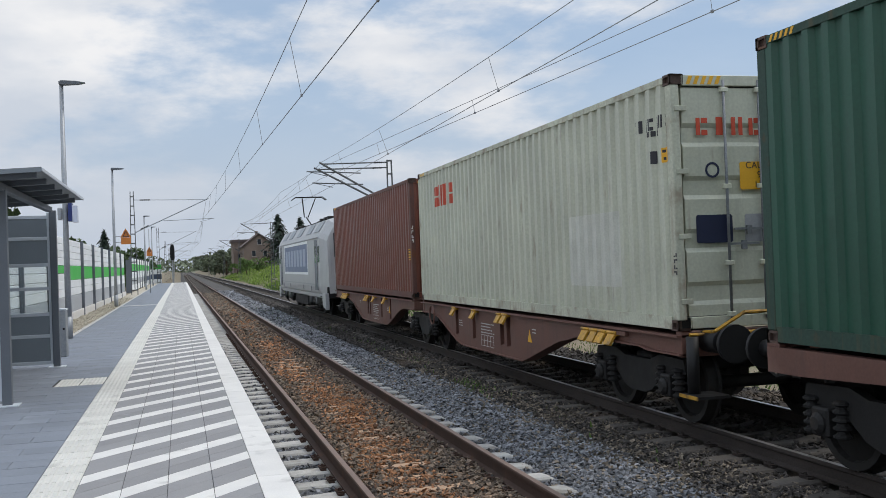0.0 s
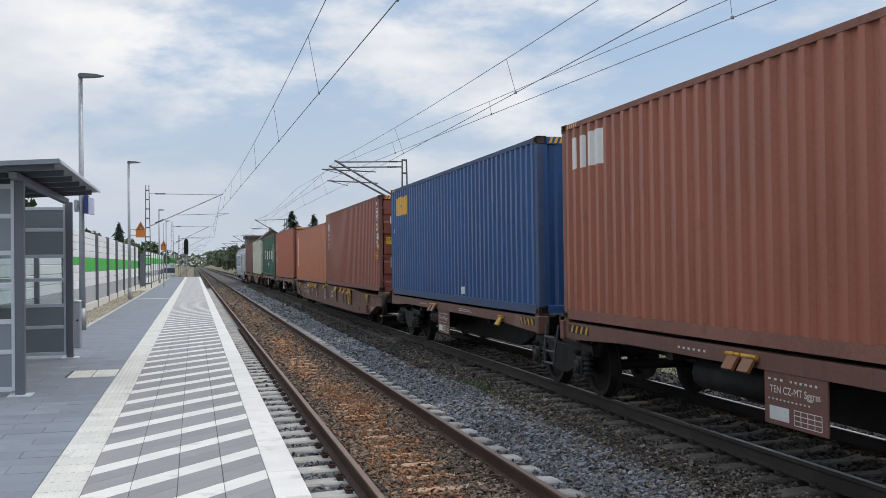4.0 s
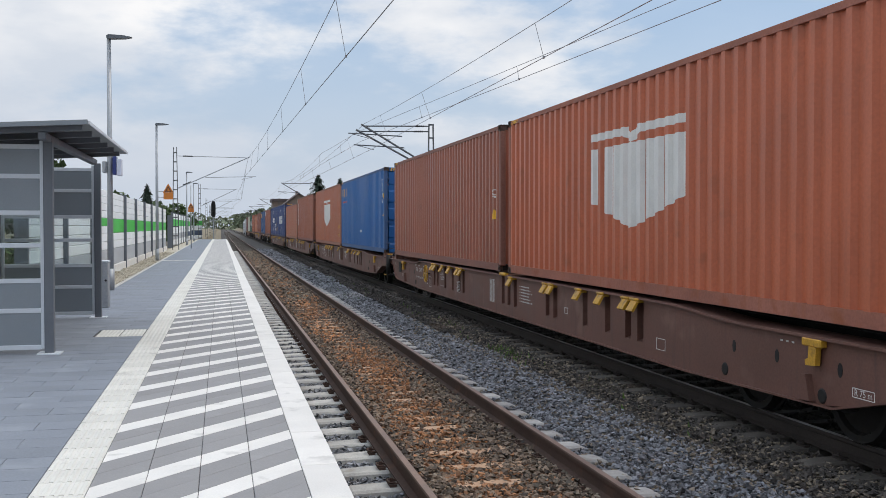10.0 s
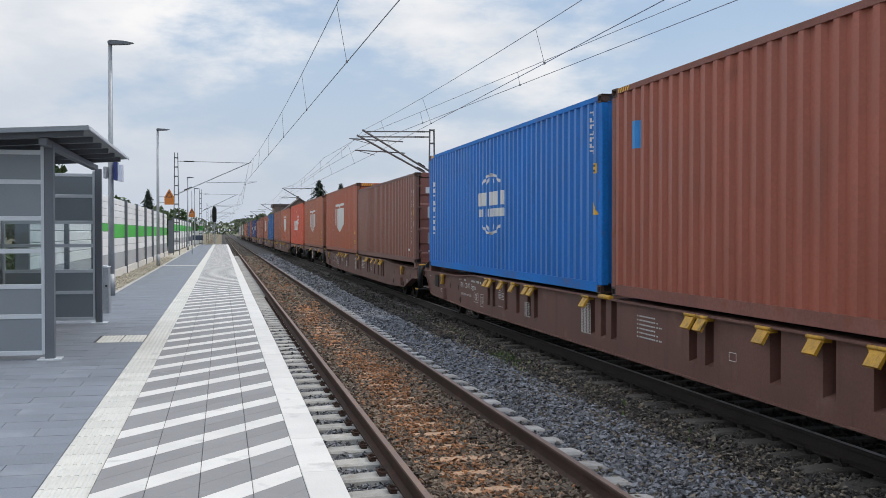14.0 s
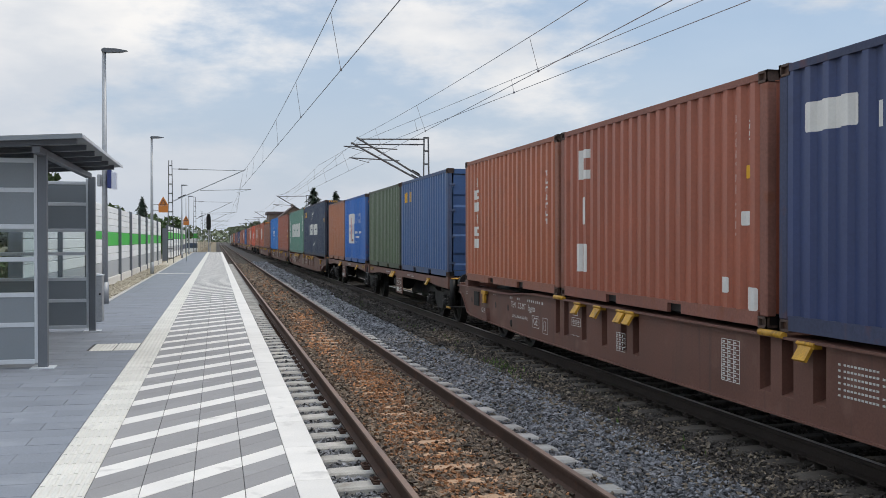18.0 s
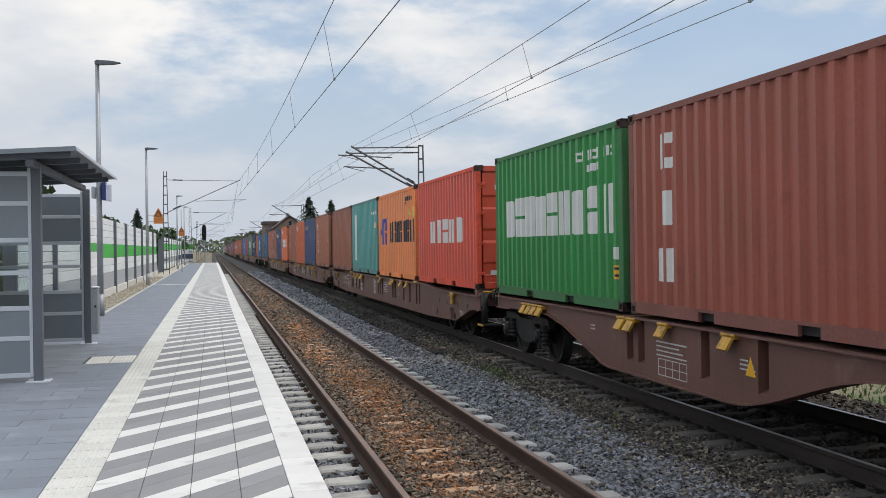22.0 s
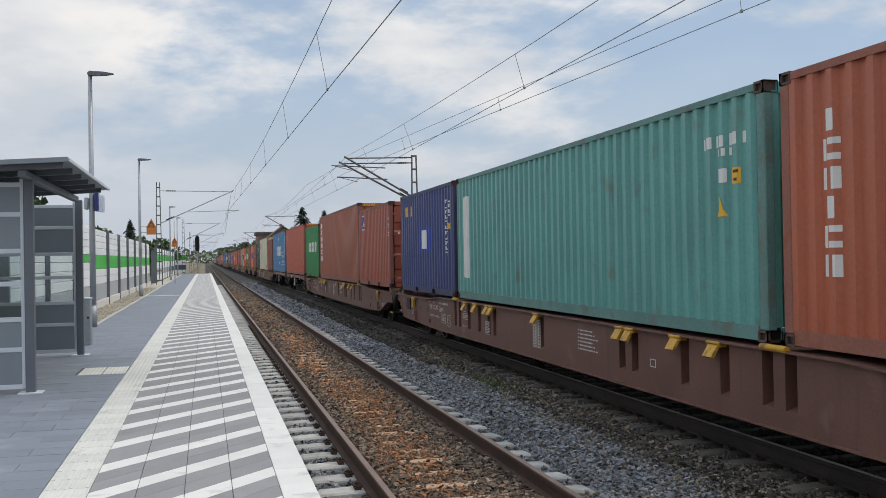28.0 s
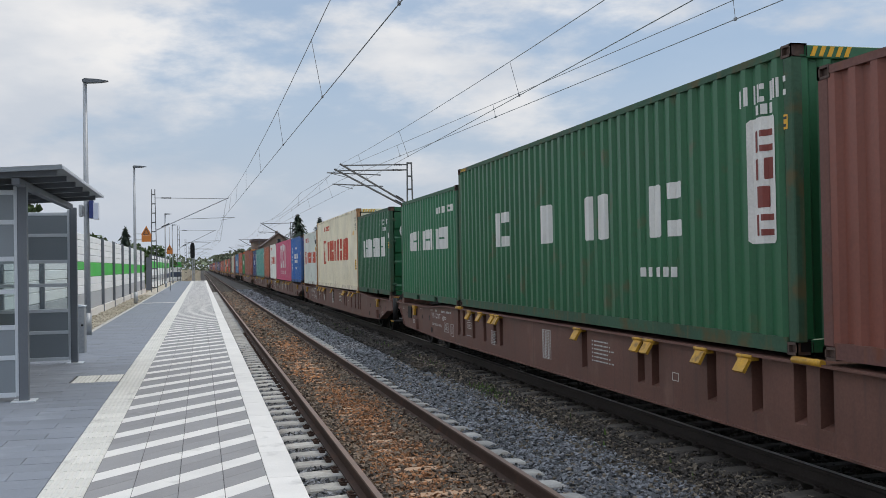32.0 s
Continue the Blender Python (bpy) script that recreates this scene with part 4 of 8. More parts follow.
def ride(ob, s, z=0.0):
    ob.matrix_basis = pose(TRACKS[1], s, z)
    RIDERS.append((ob, s, z))
    return ob


SHARED = {}


def shared(key, build):
    """Alike parts share one mesh."""
    if key not in SHARED:
        SHARED[key] = mesh_of(build(B()), key[0])
    return SHARED[key]


@functools.lru_cache(maxsize=None)
def text_mesh(words, size):
    cu = bpy.data.curves.new("lettering", "FONT")
    cu.body, cu.size, cu.align_x, cu.align_y = words, size, "CENTER", "CENTER"
    ob = new("lettering", cu)
    dg = bpy.context.evaluated_depsgraph_get()
    me = bpy.data.meshes.new_from_object(ob.evaluated_get(dg))
    bpy.data.objects.remove(ob)
    return me


SIDE, HALF_W, PITCH, DEEP, POST = 1.212, 1.219, 0.2785, 0.046, 0.15


def fold(a, length):
    """Depth of the corrugation at a distance a from a container's far end."""
    u = (a - POST) % PITCH
    if a < POST or a > length - POST or u < 0.09:
        return 0.0
    if u < 0.135:
        return DEEP * (u - 0.09) / 0.045
    if u < 0.233:
        return DEEP
    return DEEP * (PITCH - u) / 0.0455


def fold_breaks(length):
    out, a = [], POST
    while a < length - POST:
        out += [a, a + 0.09, a + 0.135, a + 0.233]
        a += PITCH
    return [v for v in out if v < length - POST] + [length - POST]


def side_wall(bm, length, h, s):
    cuts = fold_breaks(length)
    rows = []
    for a in cuts:
        x = s * (SIDE - (0 if a >= length - POST - 1e-6 else fold(a + 1e-6, length)))
        rows.append([bm.verts.new((x, length / 2 - a, z)) for z in (0.15, h - 0.08)])
    for r, q in zip(rows, rows[1:]):
        bm.faces.new((r[0], q[0], q[1], r[1]))
    return bm


def end_wall(bm, length, h, s):
    n, w = 9, 2 * (HALF_W - 0.1)
    pts = []
    for i in range(n):
        for f, d in ((0.0, 0), (0.3, 0), (0.5, 0.045), (0.8, 0.045)):
            pts.append((-w / 2 + w * (i + f) / n, d))
    pts.append((w / 2, 0))
    rows = [[bm.verts.new((x, s * (length / 2 - 0.02 - d), z)) for z in (0.15, h - 0.1)] for x, d in pts]
    for r, q in zip(rows, rows[1:]):
        bm.faces.new((r[0], q[0], q[1], r[1]))
    return bm


def door_leaf(bm, length, h, s):
    """One leaf of the rear doors: a sheet with recessed bands; s: -1 the leaf towards the platform."""
    y = -length / 2 + 0.04
    z, out = 0.2, [(y, 0.16)]
    bands = 4 if h > 2.7 else 3
    step = (h - 0.5) / bands
    for i in range(bands):
        z0 = 0.28 + i * step
        out += [(y, z0 + 0.0), (y + 0.035, z0 + 0.05), (y + 0.035, z0 + step * 0.36), (y, z0 + step * 0.36 + 0.05)]
    out += [(y, h - 0.15), (y + 0.05, h - 0.15), (y + 0.05, 0.16)]
    lo, hi = (-1.07, -0.01) if s < 0 else (0.01, 1.07)
    return prism(bm, out, "x", lo, hi)


def casting(bm, x, y, z, sx, sy):
    """A corner casting with its oval openings sunk into the outer faces."""
    x0, x1 = sorted((x, x - sx * 0.162))
    y0, y1 = sorted((y, y - sy * 0.178))
    box(bm, x0, x1, y0, y1, z, z + 0.118)
    bm.faces.ensure_lookup_table()
    for f in bm.faces[-6:]:
        n = f.calc_center_median() - Vector(((x0 + x1) / 2, (y0 + y1) / 2, z + 0.059))
        if n.x * sx > 0.07 or n.y * sy > 0.07:
            r = bmesh.ops.inset_individual(bm, faces=[f], thickness=0.034)
            d = Vector((-sx * 0.04, 0, 0)) if n.x * sx > 0.07 else Vector((0, -sy * 0.04, 0))
            g = bmesh.ops.extrude_face_region(bm, geom=[f])
            bmesh.ops.translate(bm, verts=[v for v in g["geom"] if isinstance(v, bmesh.types.BMVert)], vec=d)
            bmesh.ops.delete(bm, geom=[f], context="FACES")
    return bm


def bottom_rail(bm, length, s, pockets):
    x0, x1 = sorted((s * HALF_W, s * (HALF_W - 0.05)))
    cuts = [0.17] + [v for c in pockets for v in (c - 0.18, c + 0.18)] + [length - 0.17]
    for i in range(0, len(cuts), 2):
        box(bm, x0, x1, length / 2 - cuts[i + 1], length / 2 - cuts[i], 0.015, 0.16)
    for c in pockets:
        box(bm, x0, x1, length / 2 - c - 0.18, length / 2 - c + 0.18, 0.125, 0.16)
        xi0, xi1 = sorted((s * (HALF_W - 0.6), s * (HALF_W - 0.62)))
        box(bm, xi0, xi1, length / 2 - c - 0.18, length / 2 - c + 0.18, 0.015, 0.16)
    return bm


INKS = {k: surf("marking_" + k, c, 0.55, var=0.12, scale=3, bump=0) for k, c in dict(
    red=(0.52, 0.07, 0.03), pale=(0.55, 0.57, 0.55), skyblue=(0.03, 0.25, 0.6), house=(0.02, 0.25, 0.1), blue=(0.03, 0.06, 0.36), lime=(0.62, 0.62, 0.1),
    primer=(0.56, 0.57, 0.5), rust=(0.2, 0.08, 0.03), panel=(0.7, 0.69, 0.66), green=(0.02, 0.2, 0.09), maroon=(0.2, 0.04, 0.03), steel=(0.3, 0.31, 0.32)).items()}
INKS.update(navy=M["emblem_navy"], white=M["white"], amber=M["amber"], ink=M["ink"])
BLOCKS = {}


def shape(kind, a0, a1, z0, z1, n=0):
    """Flat outlines of a painted mark on the side, as lists of (distance from the far end, height)."""
    w, h = a1 - a0, z1 - z0

    def rect(u0, u1, v0, v1, lean=0.0):
        c = min(u1 - u0, v1 - v0) * 0.06
        p = [(u0 + c, v0), (u1 - c, v0), (u1, v0 + c), (u1, v1 - c), (u1 - c, v1), (u0 + c, v1), (u0, v1 - c), (u0, v0 + c)]
        return [(u + lean * (v - v0), v) for u, v in p]

    def ellipse(r0, r1, b=0.0, e=2 * math.pi, k=24):
        cu, cv = (a0 + a1) / 2, (z0 + z1) / 2
        out = []
        for i in range(k):
            p, q = b + (e - b) * i / k, b + (e - b) * (i + 1) / k
            out.append([(cu + w / 2 * r * math.cos(t), cv + h / 2 * r * math.sin(t)) for r, t in ((r0, p), (r1, p), (r1, q), (r0, q))])
        return out
    def chunk(u0, u1, v0, v1, k):
        """A heavy plain bar, whole or split by a thin slit."""
        c, m, q = (u0 + u1) / 2, (v0 + v1) / 2, 0.06 * (u1 - u0)
        if k % 3 == 0:
            return [rect(u0, u1, v0, v1)]
        if k % 3 == 1:
            return [rect(u0, u1, v0, m - q), rect(u0, u1, m + q, v1)]
        return [rect(u0, c - q, v0, v1), rect(c + q, u1, v0, v1)]

    def block(u0, u1, v0, v1, k):
        """Plain bars that fill the space of one character: an upright pair, a lying pair, or one broad bar."""
        a, b = 0.36 * (u1 - u0), 0.3 * (v1 - v0)
        if k % 3 == 0:
            return [rect(u0, u0 + a, v0, v1), rect(u1 - a, u1, v0, v1)]
        if k % 3 == 1:
            return [rect(u0, u0 + a, v0, v1), rect(u0 + a * 1.3, u1, v0, v0 + b), rect(u0 + a * 1.3, u1, v1 - b, v1)]
        return [rect(u0 + 0.2 * (u1 - u0), u1 - 0.2 * (u1 - u0), v0, v1)]
    if kind == "r":
        return [rect(a0, a1, z0, z1)]
    if kind == "g":
        return block(a0, a1, z0, z1, n)
    if kind == "w":
        g = w / n
        out = []
        for i in range(n):
            u0, u1 = a0 + g * (i + 0.1), a0 + g * (i + 0.8)
            if h > 0.42:
                out += chunk(u0, u1 + 0.06 * g, z0 + 0.03 * h, z1 - (0.02 if i % 3 else 0.06) * h, i + n)
            elif h > 0.15:
                out += (block(u0, u1 + -0.06 * g, z0 + 0.03 * h, z1 - (0.03 if i % 3 else 0.08) * h, i + n))
            else:
                out.append(rect(u0, u1 - 0.1 * g, z0 + 0.03 * h, z1 - (0.05 if i % 3 else 0.1) * h))
        return out
    if kind == "v":
        g = h / n
        if g > 0.2:
            return [q for i in range(n) for q in block(a0 + 0.12 * w, a1 - 0.12 * w, z0 + g * i + 0.1 * g, z0 + g * (i + 1) - 0.14 * g, i + n)]
        out = []
        for i in range(n):
            b, t = z0 + g * i + 0.16 * g, z0 + g * (i + 1) - 0.16 * g
            side, level = (0.1 if i % 3 else 0.55), (b if i % 2 else t - 0.26 * g)
            out.append(rect(a0 + side * w, a0 + (side + 0.28) * w, b, t))
            out.append(rect(*((a0 + 0.44 * w, a0 + 0.9 * w) if i % 3 else (a0 + 0.1 * w, a0 + 0.5 * w)), level, level + 0.26 * g))
        return out
    if kind == "lines":
        g = h / n
        return [rect(a0 + (0.14 if i % 2 else 0.2) * w, a1 - (0.16 if i % 3 else 0.26) * w, z0 + g * (i + 0.34), z0 + g * (i + 0.72)) for i in range(n)]
    if kind == "e":
        return [[q[1] for q in ellipse(0, 1)]]
    if kind == "ring":
        return ellipse(0.72, 1)
    if kind == "t":
        return [[(a0, z0), (a1, z0), ((a0 + a1) / 2, z1)]]
    if kind == "o":
        b = w * 0.23
        return [rect(a0, a0 + b, z0, z1), rect(a1 - b, a1, z0, z1), rect(a0 + b, a1 - b, z0, z0 + b), rect(a0 + b, a1 - b, z1 - b, z1)]
    if kind == "shield":
        s = z0 + 0.84 * h
        bars = [[(a0, z0 + 0.92 * h), (a0 + 0.4 * w, z0 + 0.92 * h), (a0 + 0.5 * w, z0 + 0.84 * h), (a0 + 0.5 * w, z0 + 0.93 * h), (a0 + 0.45 * w, z1), (a0, z1)],
                [(a0 + 0.5 * w, z0 + 0.84 * h), (a0 + 0.6 * w, z0 + 0.92 * h), (a1, z0 + 0.92 * h), (a1, z1), (a0 + 0.55 * w, z1), (a0 + 0.5 * w, z0 + 0.93 * h)]]
        for u0, u1 in ((0.0, 0.09), (0.17, 0.27)):
            drop = z0 + h * 0.6 * abs((u0 + u1) / 2 - 0.5)
            bars.append([(a0 + u0 * w, drop), (a0 + u1 * w, drop - 0.02 * h), (a0 + u1 * w, s), (a0 + u0 * w, s)])
        # broad plain bars that step down to the tip
        for u0, u1 in ((0.31, 0.45), (0.48, 0.62), (0.66, 0.8), (0.83, 1.0)):
            bars.append([(a0 + u * w, z0 + v * h) for u, v in ((u0, 0.6 * abs(u0 - 0.5)), (u1, 0.6 * abs(u1 - 0.5)), (u1, 0.84), (u0, 0.84))])
        return bars
    if kind == "slant":
        out = [rect(a0 + w * u, a0 + w * (u + 0.1), z0, z0 + 0.62 * h, 0.25) for u in (0.0, 0.13, 0.27, 0.38, 0.5, 0.61)]
        return out + [rect(a0 + w * 0.66, a0 + w * 0.86, z0 + h * v, z0 + h * (v + 0.12), 0.4) for v in (0.4, 0.6, 0.8)]
    if kind in ("s", "s2"):
        # a brush stroke bending away; s opens upwards to the right, s2 comes down from the right
        out = []
        for i in range(8):
            seg = []
            for j, e in ((i, 0), (i + 1, 0), (i + 1, 1), (i, 1)):
                f = j / 8
                u = f
                v = math.sin(f * math.pi / 2) if kind == "s" else 1 - math.cos(f * math.pi / 2)
                th = 0.26 * (f if kind == "s" else 1 - f) + 0.03
                seg.append((a0 + w * u, z0 + h * min(1.0, v * 0.8) + (h * th if e else 0)))
            out.append(seg)
        return out
    if kind == "globe":
        out = ellipse(0.92, 1.0) + [q for k in (0.45,) for q in [[(a0 + w / 2 + (u - a0 - w / 2) * k, v) for u, v in s] for s in ellipse(0.9, 1.0)]]
        cz = (z0 + z1) / 2
        out = [s for s in out if all(abs(v - cz) > 0.27 * h for _, v in s)]
        g = w / 5
        out += [rect(a0 - 0.05 * w + 1.1 * g * i, a0 - 0.05 * w + 1.1 * g * (i + 0.85), cz - 0.02 * h, cz + 0.2 * h) for i in range(5)]
        g = w / 8
        return out + [rect(a0 + g * i, a0 + g * (i + 0.75), cz - 0.2 * h, cz - 0.07 * h) for i in range(8)]
    if kind == "wedges":
        return [[(a0, z0 + 0.5 * h), (a0 + 0.45 * w, z0 + 0.5 * h), (a0 + 0.6 * w, z1), (a0 + 0.3 * w, z1)], [(a0, z0 + 0.5 * h), (a0 + 0.45 * w, z0 + 0.5 * h), (a0 + 0.45 * w, z0), (a0 + 0.2 * w, z0)],
                [(a0 + 0.55 * w, z0 + 0.52 * h), (a1, z0 + 0.52 * h), (a1, z1), (a0 + 0.75 * w, z1)], [(a0 + 0.55 * w, z0 + 0.48 * h), (a1, z0 + 0.4 * h), (a1 - 0.1 * w, z0), (a0 + 0.62 * w, z0)]]
    if kind == "hand":
        return [rect(a0 + w * u, a0 + w * (u + 0.12), z0 + 0.4 * h, z1 - h * abs(u - 0.45) * 0.5) for u in (0.05, 0.27, 0.5, 0.72)] + [[(a0 + 0.05 * w, z0 + 0.38 * h), (a0 + 0.5 * w, z0), (a1 - 0.1 * w, z0 + 0.38 * h)]]
    if kind == "boxed":
        b = 0.14 * w
        return [rect(a0, a1, z0, z0 + b), rect(a0, a1, z1 - b, z1), rect(a0, a0 + b, z0 + b, z1 - b), rect(a1 - b, a1, z0 + b, z1 - b), rect(a0 + 0.38 * w, a0 + 0.62 * w, z0 + b, z0 + 0.55 * h)]
    return []


def paint_mark(parent, length, lift, kind, ink, a0, a1, z0, z1, n=0):
    """A mark painted on the folded side wall: it follows every fold."""
    bm = B()
    for outline in shape(kind, a0, a1, z0, z1, n):
        bm.faces.new([bm.verts.new((0, length / 2 - a, z)) for a, z in outline])
    bmesh.ops.remove_doubles(bm, verts=bm.verts[:], dist=0.0005)
    bmesh.ops.triangulate(bm, faces=bm.faces[:])
    for cut in fold_breaks(length):
        if a0 - 0.3 < cut < a1 + 0.3:
            bmesh.ops.bisect_plane(bm, geom=bm.verts[:] + bm.edges[:] + bm.faces[:], plane_co=(0, length / 2 - cut, 0), plane_no=(0, 1, 0))
    for v in bm.verts:
        v.co.x = -(SIDE - fold(length / 2 - v.co.y + 1e-6, length)) - 0.002 - 0.0008 * lift
    names = {"r": "label_patch", "w": "marking", "v": "marking", "lines": "marking", "t": "warning_triangle"}
    part(names.get(kind, "emblem"), bm, INKS[ink], parent)


def end_mark(parent, length, lift, kind, ink, u0, u1, z0, z1, n=0):
    """A flat label on the door leaf; u runs across from the platform side."""
    bm = B()
    for outline in shape(kind, u0, u1, z0, z1, n):
        prism(bm, [(u - HALF_W, z) for u, z in outline], "y", -length / 2 + 0.036 - 0.001 * lift, -length / 2 + 0.0385)
    part("label_patch", bm, INKS[ink], parent)


def end_text(parent, length, words, size, u, z, ink="ink"):
    ob = part("lettering", text_mesh(words, size), INKS[ink], parent)
    ob.matrix_basis = pose(u - HALF_W, -length / 2 + 0.027, z, 90, 0, 0)


PAINTS = {}


def container(num, s, length, h, colour, label, marks=(), rear="doors", rust=0.35, end_marks=(), end_words=()):
    """A steel shipping container with folded walls, frame, castings and, where its rear shows, doors with locking bars."""
    key = tuple(colour)
    if key not in PAINTS:
        PAINTS[key] = surf("container_paint", colour, 0.45, 0.0, spec=0.52, var=0.13, scale=0.9, fine=30, bump=0.12, streak=tuple(0.55 * c + 0.02 for c in colour), streak_amount=0.3,
                           spot=tuple((0.5 * c + 0.5 * r) if rust > 0.3 else 0.72 * c for c, r in zip(colour, RUST)), spot_amount=rust * (0.5 if max(colour) < 0.5 else 0.3), spot_scale=2.2, spot_stretch=None if max(colour) < 0.5 else (4.0, 4.0, 0.8))
    if key + (1,) not in PAINTS:
        grimy = tuple(0.55 * c + 0.025 + 0.15 * (sum(colour) / 3) for c in colour) if max(colour) < 0.5 else colour
        PAINTS[key + (1,)] = surf("grimy_container_paint", grimy, 0.65, 0.0, spec=0.25, var=0.2, scale=1.2, fine=30, bump=0.25, spot=tuple(0.35 * c + 0.65 * r for c, r in zip(colour, RUST)), spot_amount=0.2 + 0.9 * rust, spot_scale=3.5,
                                  streak=tuple(0.4 * c + 0.4 * r for c, r in zip(colour, (0.3, 0.15, 0.07))), streak_amount=0.3 + 0.7 * rust)
    paint, trim = PAINTS[key], PAINTS.get(key + (1,), PAINTS[key])
    c = thing("shipping_container", label, "container", group="containers on the train")
    k = (length, h)
    for sd in (-1, 1):
        part("side_wall", shared(("side_wall", k, sd), lambda bm: side_wall(bm, length, h, sd)), paint, c)
        x0, x1 = sorted((sd * HALF_W, sd * (HALF_W - 0.06)))
        part("top_rail", shared(("top_rail", k, sd), lambda bm: box(bm, x0, x1, -length / 2 + 0.17, length / 2 - 0.17, h - 0.085, h - 0.012)), trim, c)
        pockets = (2.05, 4.0) if length < 7 else ()
        part("bottom_rail", shared(("bottom_rail", k, sd), lambda bm: bottom_rail(bm, length, sd, pockets)), trim, c)
        for ey in (-1, 1):
            y0, y1 = sorted((ey * (length / 2 - 0.004), ey * (length / 2 - POST)))
            px0, px1 = sorted((sd * (HALF_W - 0.002), sd * (HALF_W - 0.11)))
            post = part("corner_post", shared(("corner_post", k, sd, ey), lambda bm: box(bm, px0, px1, y0, y1, 0.118, h - 0.118, 0.012)), M["rusty_post"] if rust > 0.74 else trim, c)
            for z in (0.0, h - 0.118):
                part("corner_casting", shared(("corner_casting", k, sd, ey, z > 1), lambda bm: casting(bm, sd * HALF_W, ey * length / 2, z, sd, ey)), M["rusty_post"] if rust > 0.74 else M["casting"], post)
    part("roof", shared(("roof", k), lambda bm: box(bm, -1.16, 1.16, -length / 2 + 0.12, length / 2 - 0.12, h - 0.05, h - 0.03)), paint, c)
    part("floor", shared(("floor", k), lambda bm: box(bm, -1.165, 1.165, -length / 2 + 0.03, length / 2 - 0.03, 0.03, 0.14)), M["black"], c, "dark underside")
    part("front_wall", shared(("front_wall", k), lambda bm: end_wall(bm, length, h, 1)), paint, c)
    yr = -length / 2
    part("rear_header", shared(("rear_header", k), lambda bm: box(bm, -1.06, 1.06, yr + 0.01, yr + 0.09, h - 0.13, h - 0.01, 0.006)), paint, c)
    part("rear_sill", shared(("rear_sill", k), lambda bm: box(bm, -1.06, 1.06, yr + 0.01, yr + 0.1, 0.02, 0.15, 0.006)), paint, c)
    if rear == "doors":
        for sd in (-1, 1):
            leaf = part("door", shared(("door", k, sd), lambda bm: door_leaf(bm, length, h, sd)), paint, c)
            for i, x in enumerate((0.1, 0.55)):
                xx = sd * x
                part("locking_bar", shared(("locking_bar", k, sd, i), lambda bm: rod(bm, (xx, yr + 0.005, 0.1), (xx, yr + 0.005, h - 0.06), 0.017, 8)), M["lock_steel"], leaf, "galvanised locking bar")
                zz = 0.95 if i else 1.12
                x0, x1 = sorted((xx, sd * (0.48 if i == 0 else 0.17)))
                part("door_handle", shared(("door_handle", k, sd, i), lambda bm: box(box(bm, x0, x1, yr - 0.012, yr + 0.004, zz, zz + 0.025), (x0 + x1) / 2 - 0.03, (x0 + x1) / 2 + 0.03, yr - 0.016, yr + 0.02, zz - 0.05, zz + 0.05)), M["lock_steel"], leaf)
                for z in (0.14, 0.72, h * 0.55, h - 0.2):
                    part("bar_bracket", shared(("bar_bracket", length, sd, i, round(z, 2)), lambda bm: box(bm, xx - 0.05, xx + 0.05, yr - 0.014, yr + 0.03, z, z + 0.055, 0.006)), paint, leaf)
            for z in (0.3, 0.3 + (h - 0.7) / 3, 0.3 + 2 * (h - 0.7) / 3, h - 0.42):
                part("hinge", shared(("hinge", k, sd, round(z, 2)), lambda bm: box(bm, min(sd * 1.03, sd * 1.18), max(sd * 1.03, sd * 1.18), yr - 0.006, yr + 0.03, z, z + 0.06, 0.006)), trim, leaf)
    else:
        part("rear_wall", shared(("rear_wall", k), lambda bm: end_wall(bm, length, h, -1)), paint, c)
    if h > 2.7:
        for i in range(5):
            u = 0.2 + i * 0.09
            part("hazard_stripe", shared(("hazard_stripe", k, i), lambda bm: prism(bm, [(u - HALF_W, h - 0.115), (u - HALF_W + 0.045, h - 0.115), (u - HALF_W + 0.085, h - 0.02), (u - HALF_W + 0.04, h - 0.02)], "y", yr + 0.004, yr + 0.0095)), M["amber"], c)
            v = length / 2 - 0.22 - i * 0.08
            part("hazard_stripe", shared(("hazard_stripe_side", k, i), lambda bm: prism(bm, [(v, h - 0.08), (v - 0.04, h - 0.08), (v - 0.075, h - 0.018), (v - 0.035, h - 0.018)], "x", -HALF_W - 0.003, -HALF_W + 0.002)), M["amber"], c)
    for i, m in enumerate(marks):
        paint_mark(c, length, i, *m)
        if m[1] == "amber" and m[0] == "r" and m[5] - m[4] > 0.14:
            paint_mark(c, length, i + 1, "lines", "ink", *m[2:6], 4 if m[5] - m[4] > 0.25 else 2)
    for i, m in enumerate(end_marks):
        end_mark(c, length, i, *m)
    for m in end_words:
        end_text(c, length, *m)
    return ride(c, s, LOAD)


# ---------------------------------------------------------------- wagons
def wheel_mesh(bm):
    return lathe(bm, (-0.12, 0, 0.46), (0.12, 0, 0.46), [(0.0, 0.1), (0.1, 0.13), (0.25, 0.13), (0.42, 0.36), (0.22, 0.38), (0.2, 0.45), (0.7, 0.46), (0.74, 0.485), (0.84, 0.485), (0.86, 0.38), (0.6, 0.36), (0.75, 0.13), (1.0, 0.1)], 24)


def frame_mesh(bm):
    """The cranked side frame of a freight bogie."""
    out = [(-1.25, 0.62), (-1.2, 0.78), (-0.6, 0.8), (-0.35, 0.72), (0.35, 0.72), (0.6, 0.8), (1.2, 0.78), (1.25, 0.62), (0.7, 0.58), (0.4, 0.36), (0.2, 0.3), (-0.2, 0.3), (-0.4, 0.36), (-0.7, 0.58)]
    return prism(bm, out, "x", -0.05, 0.05)


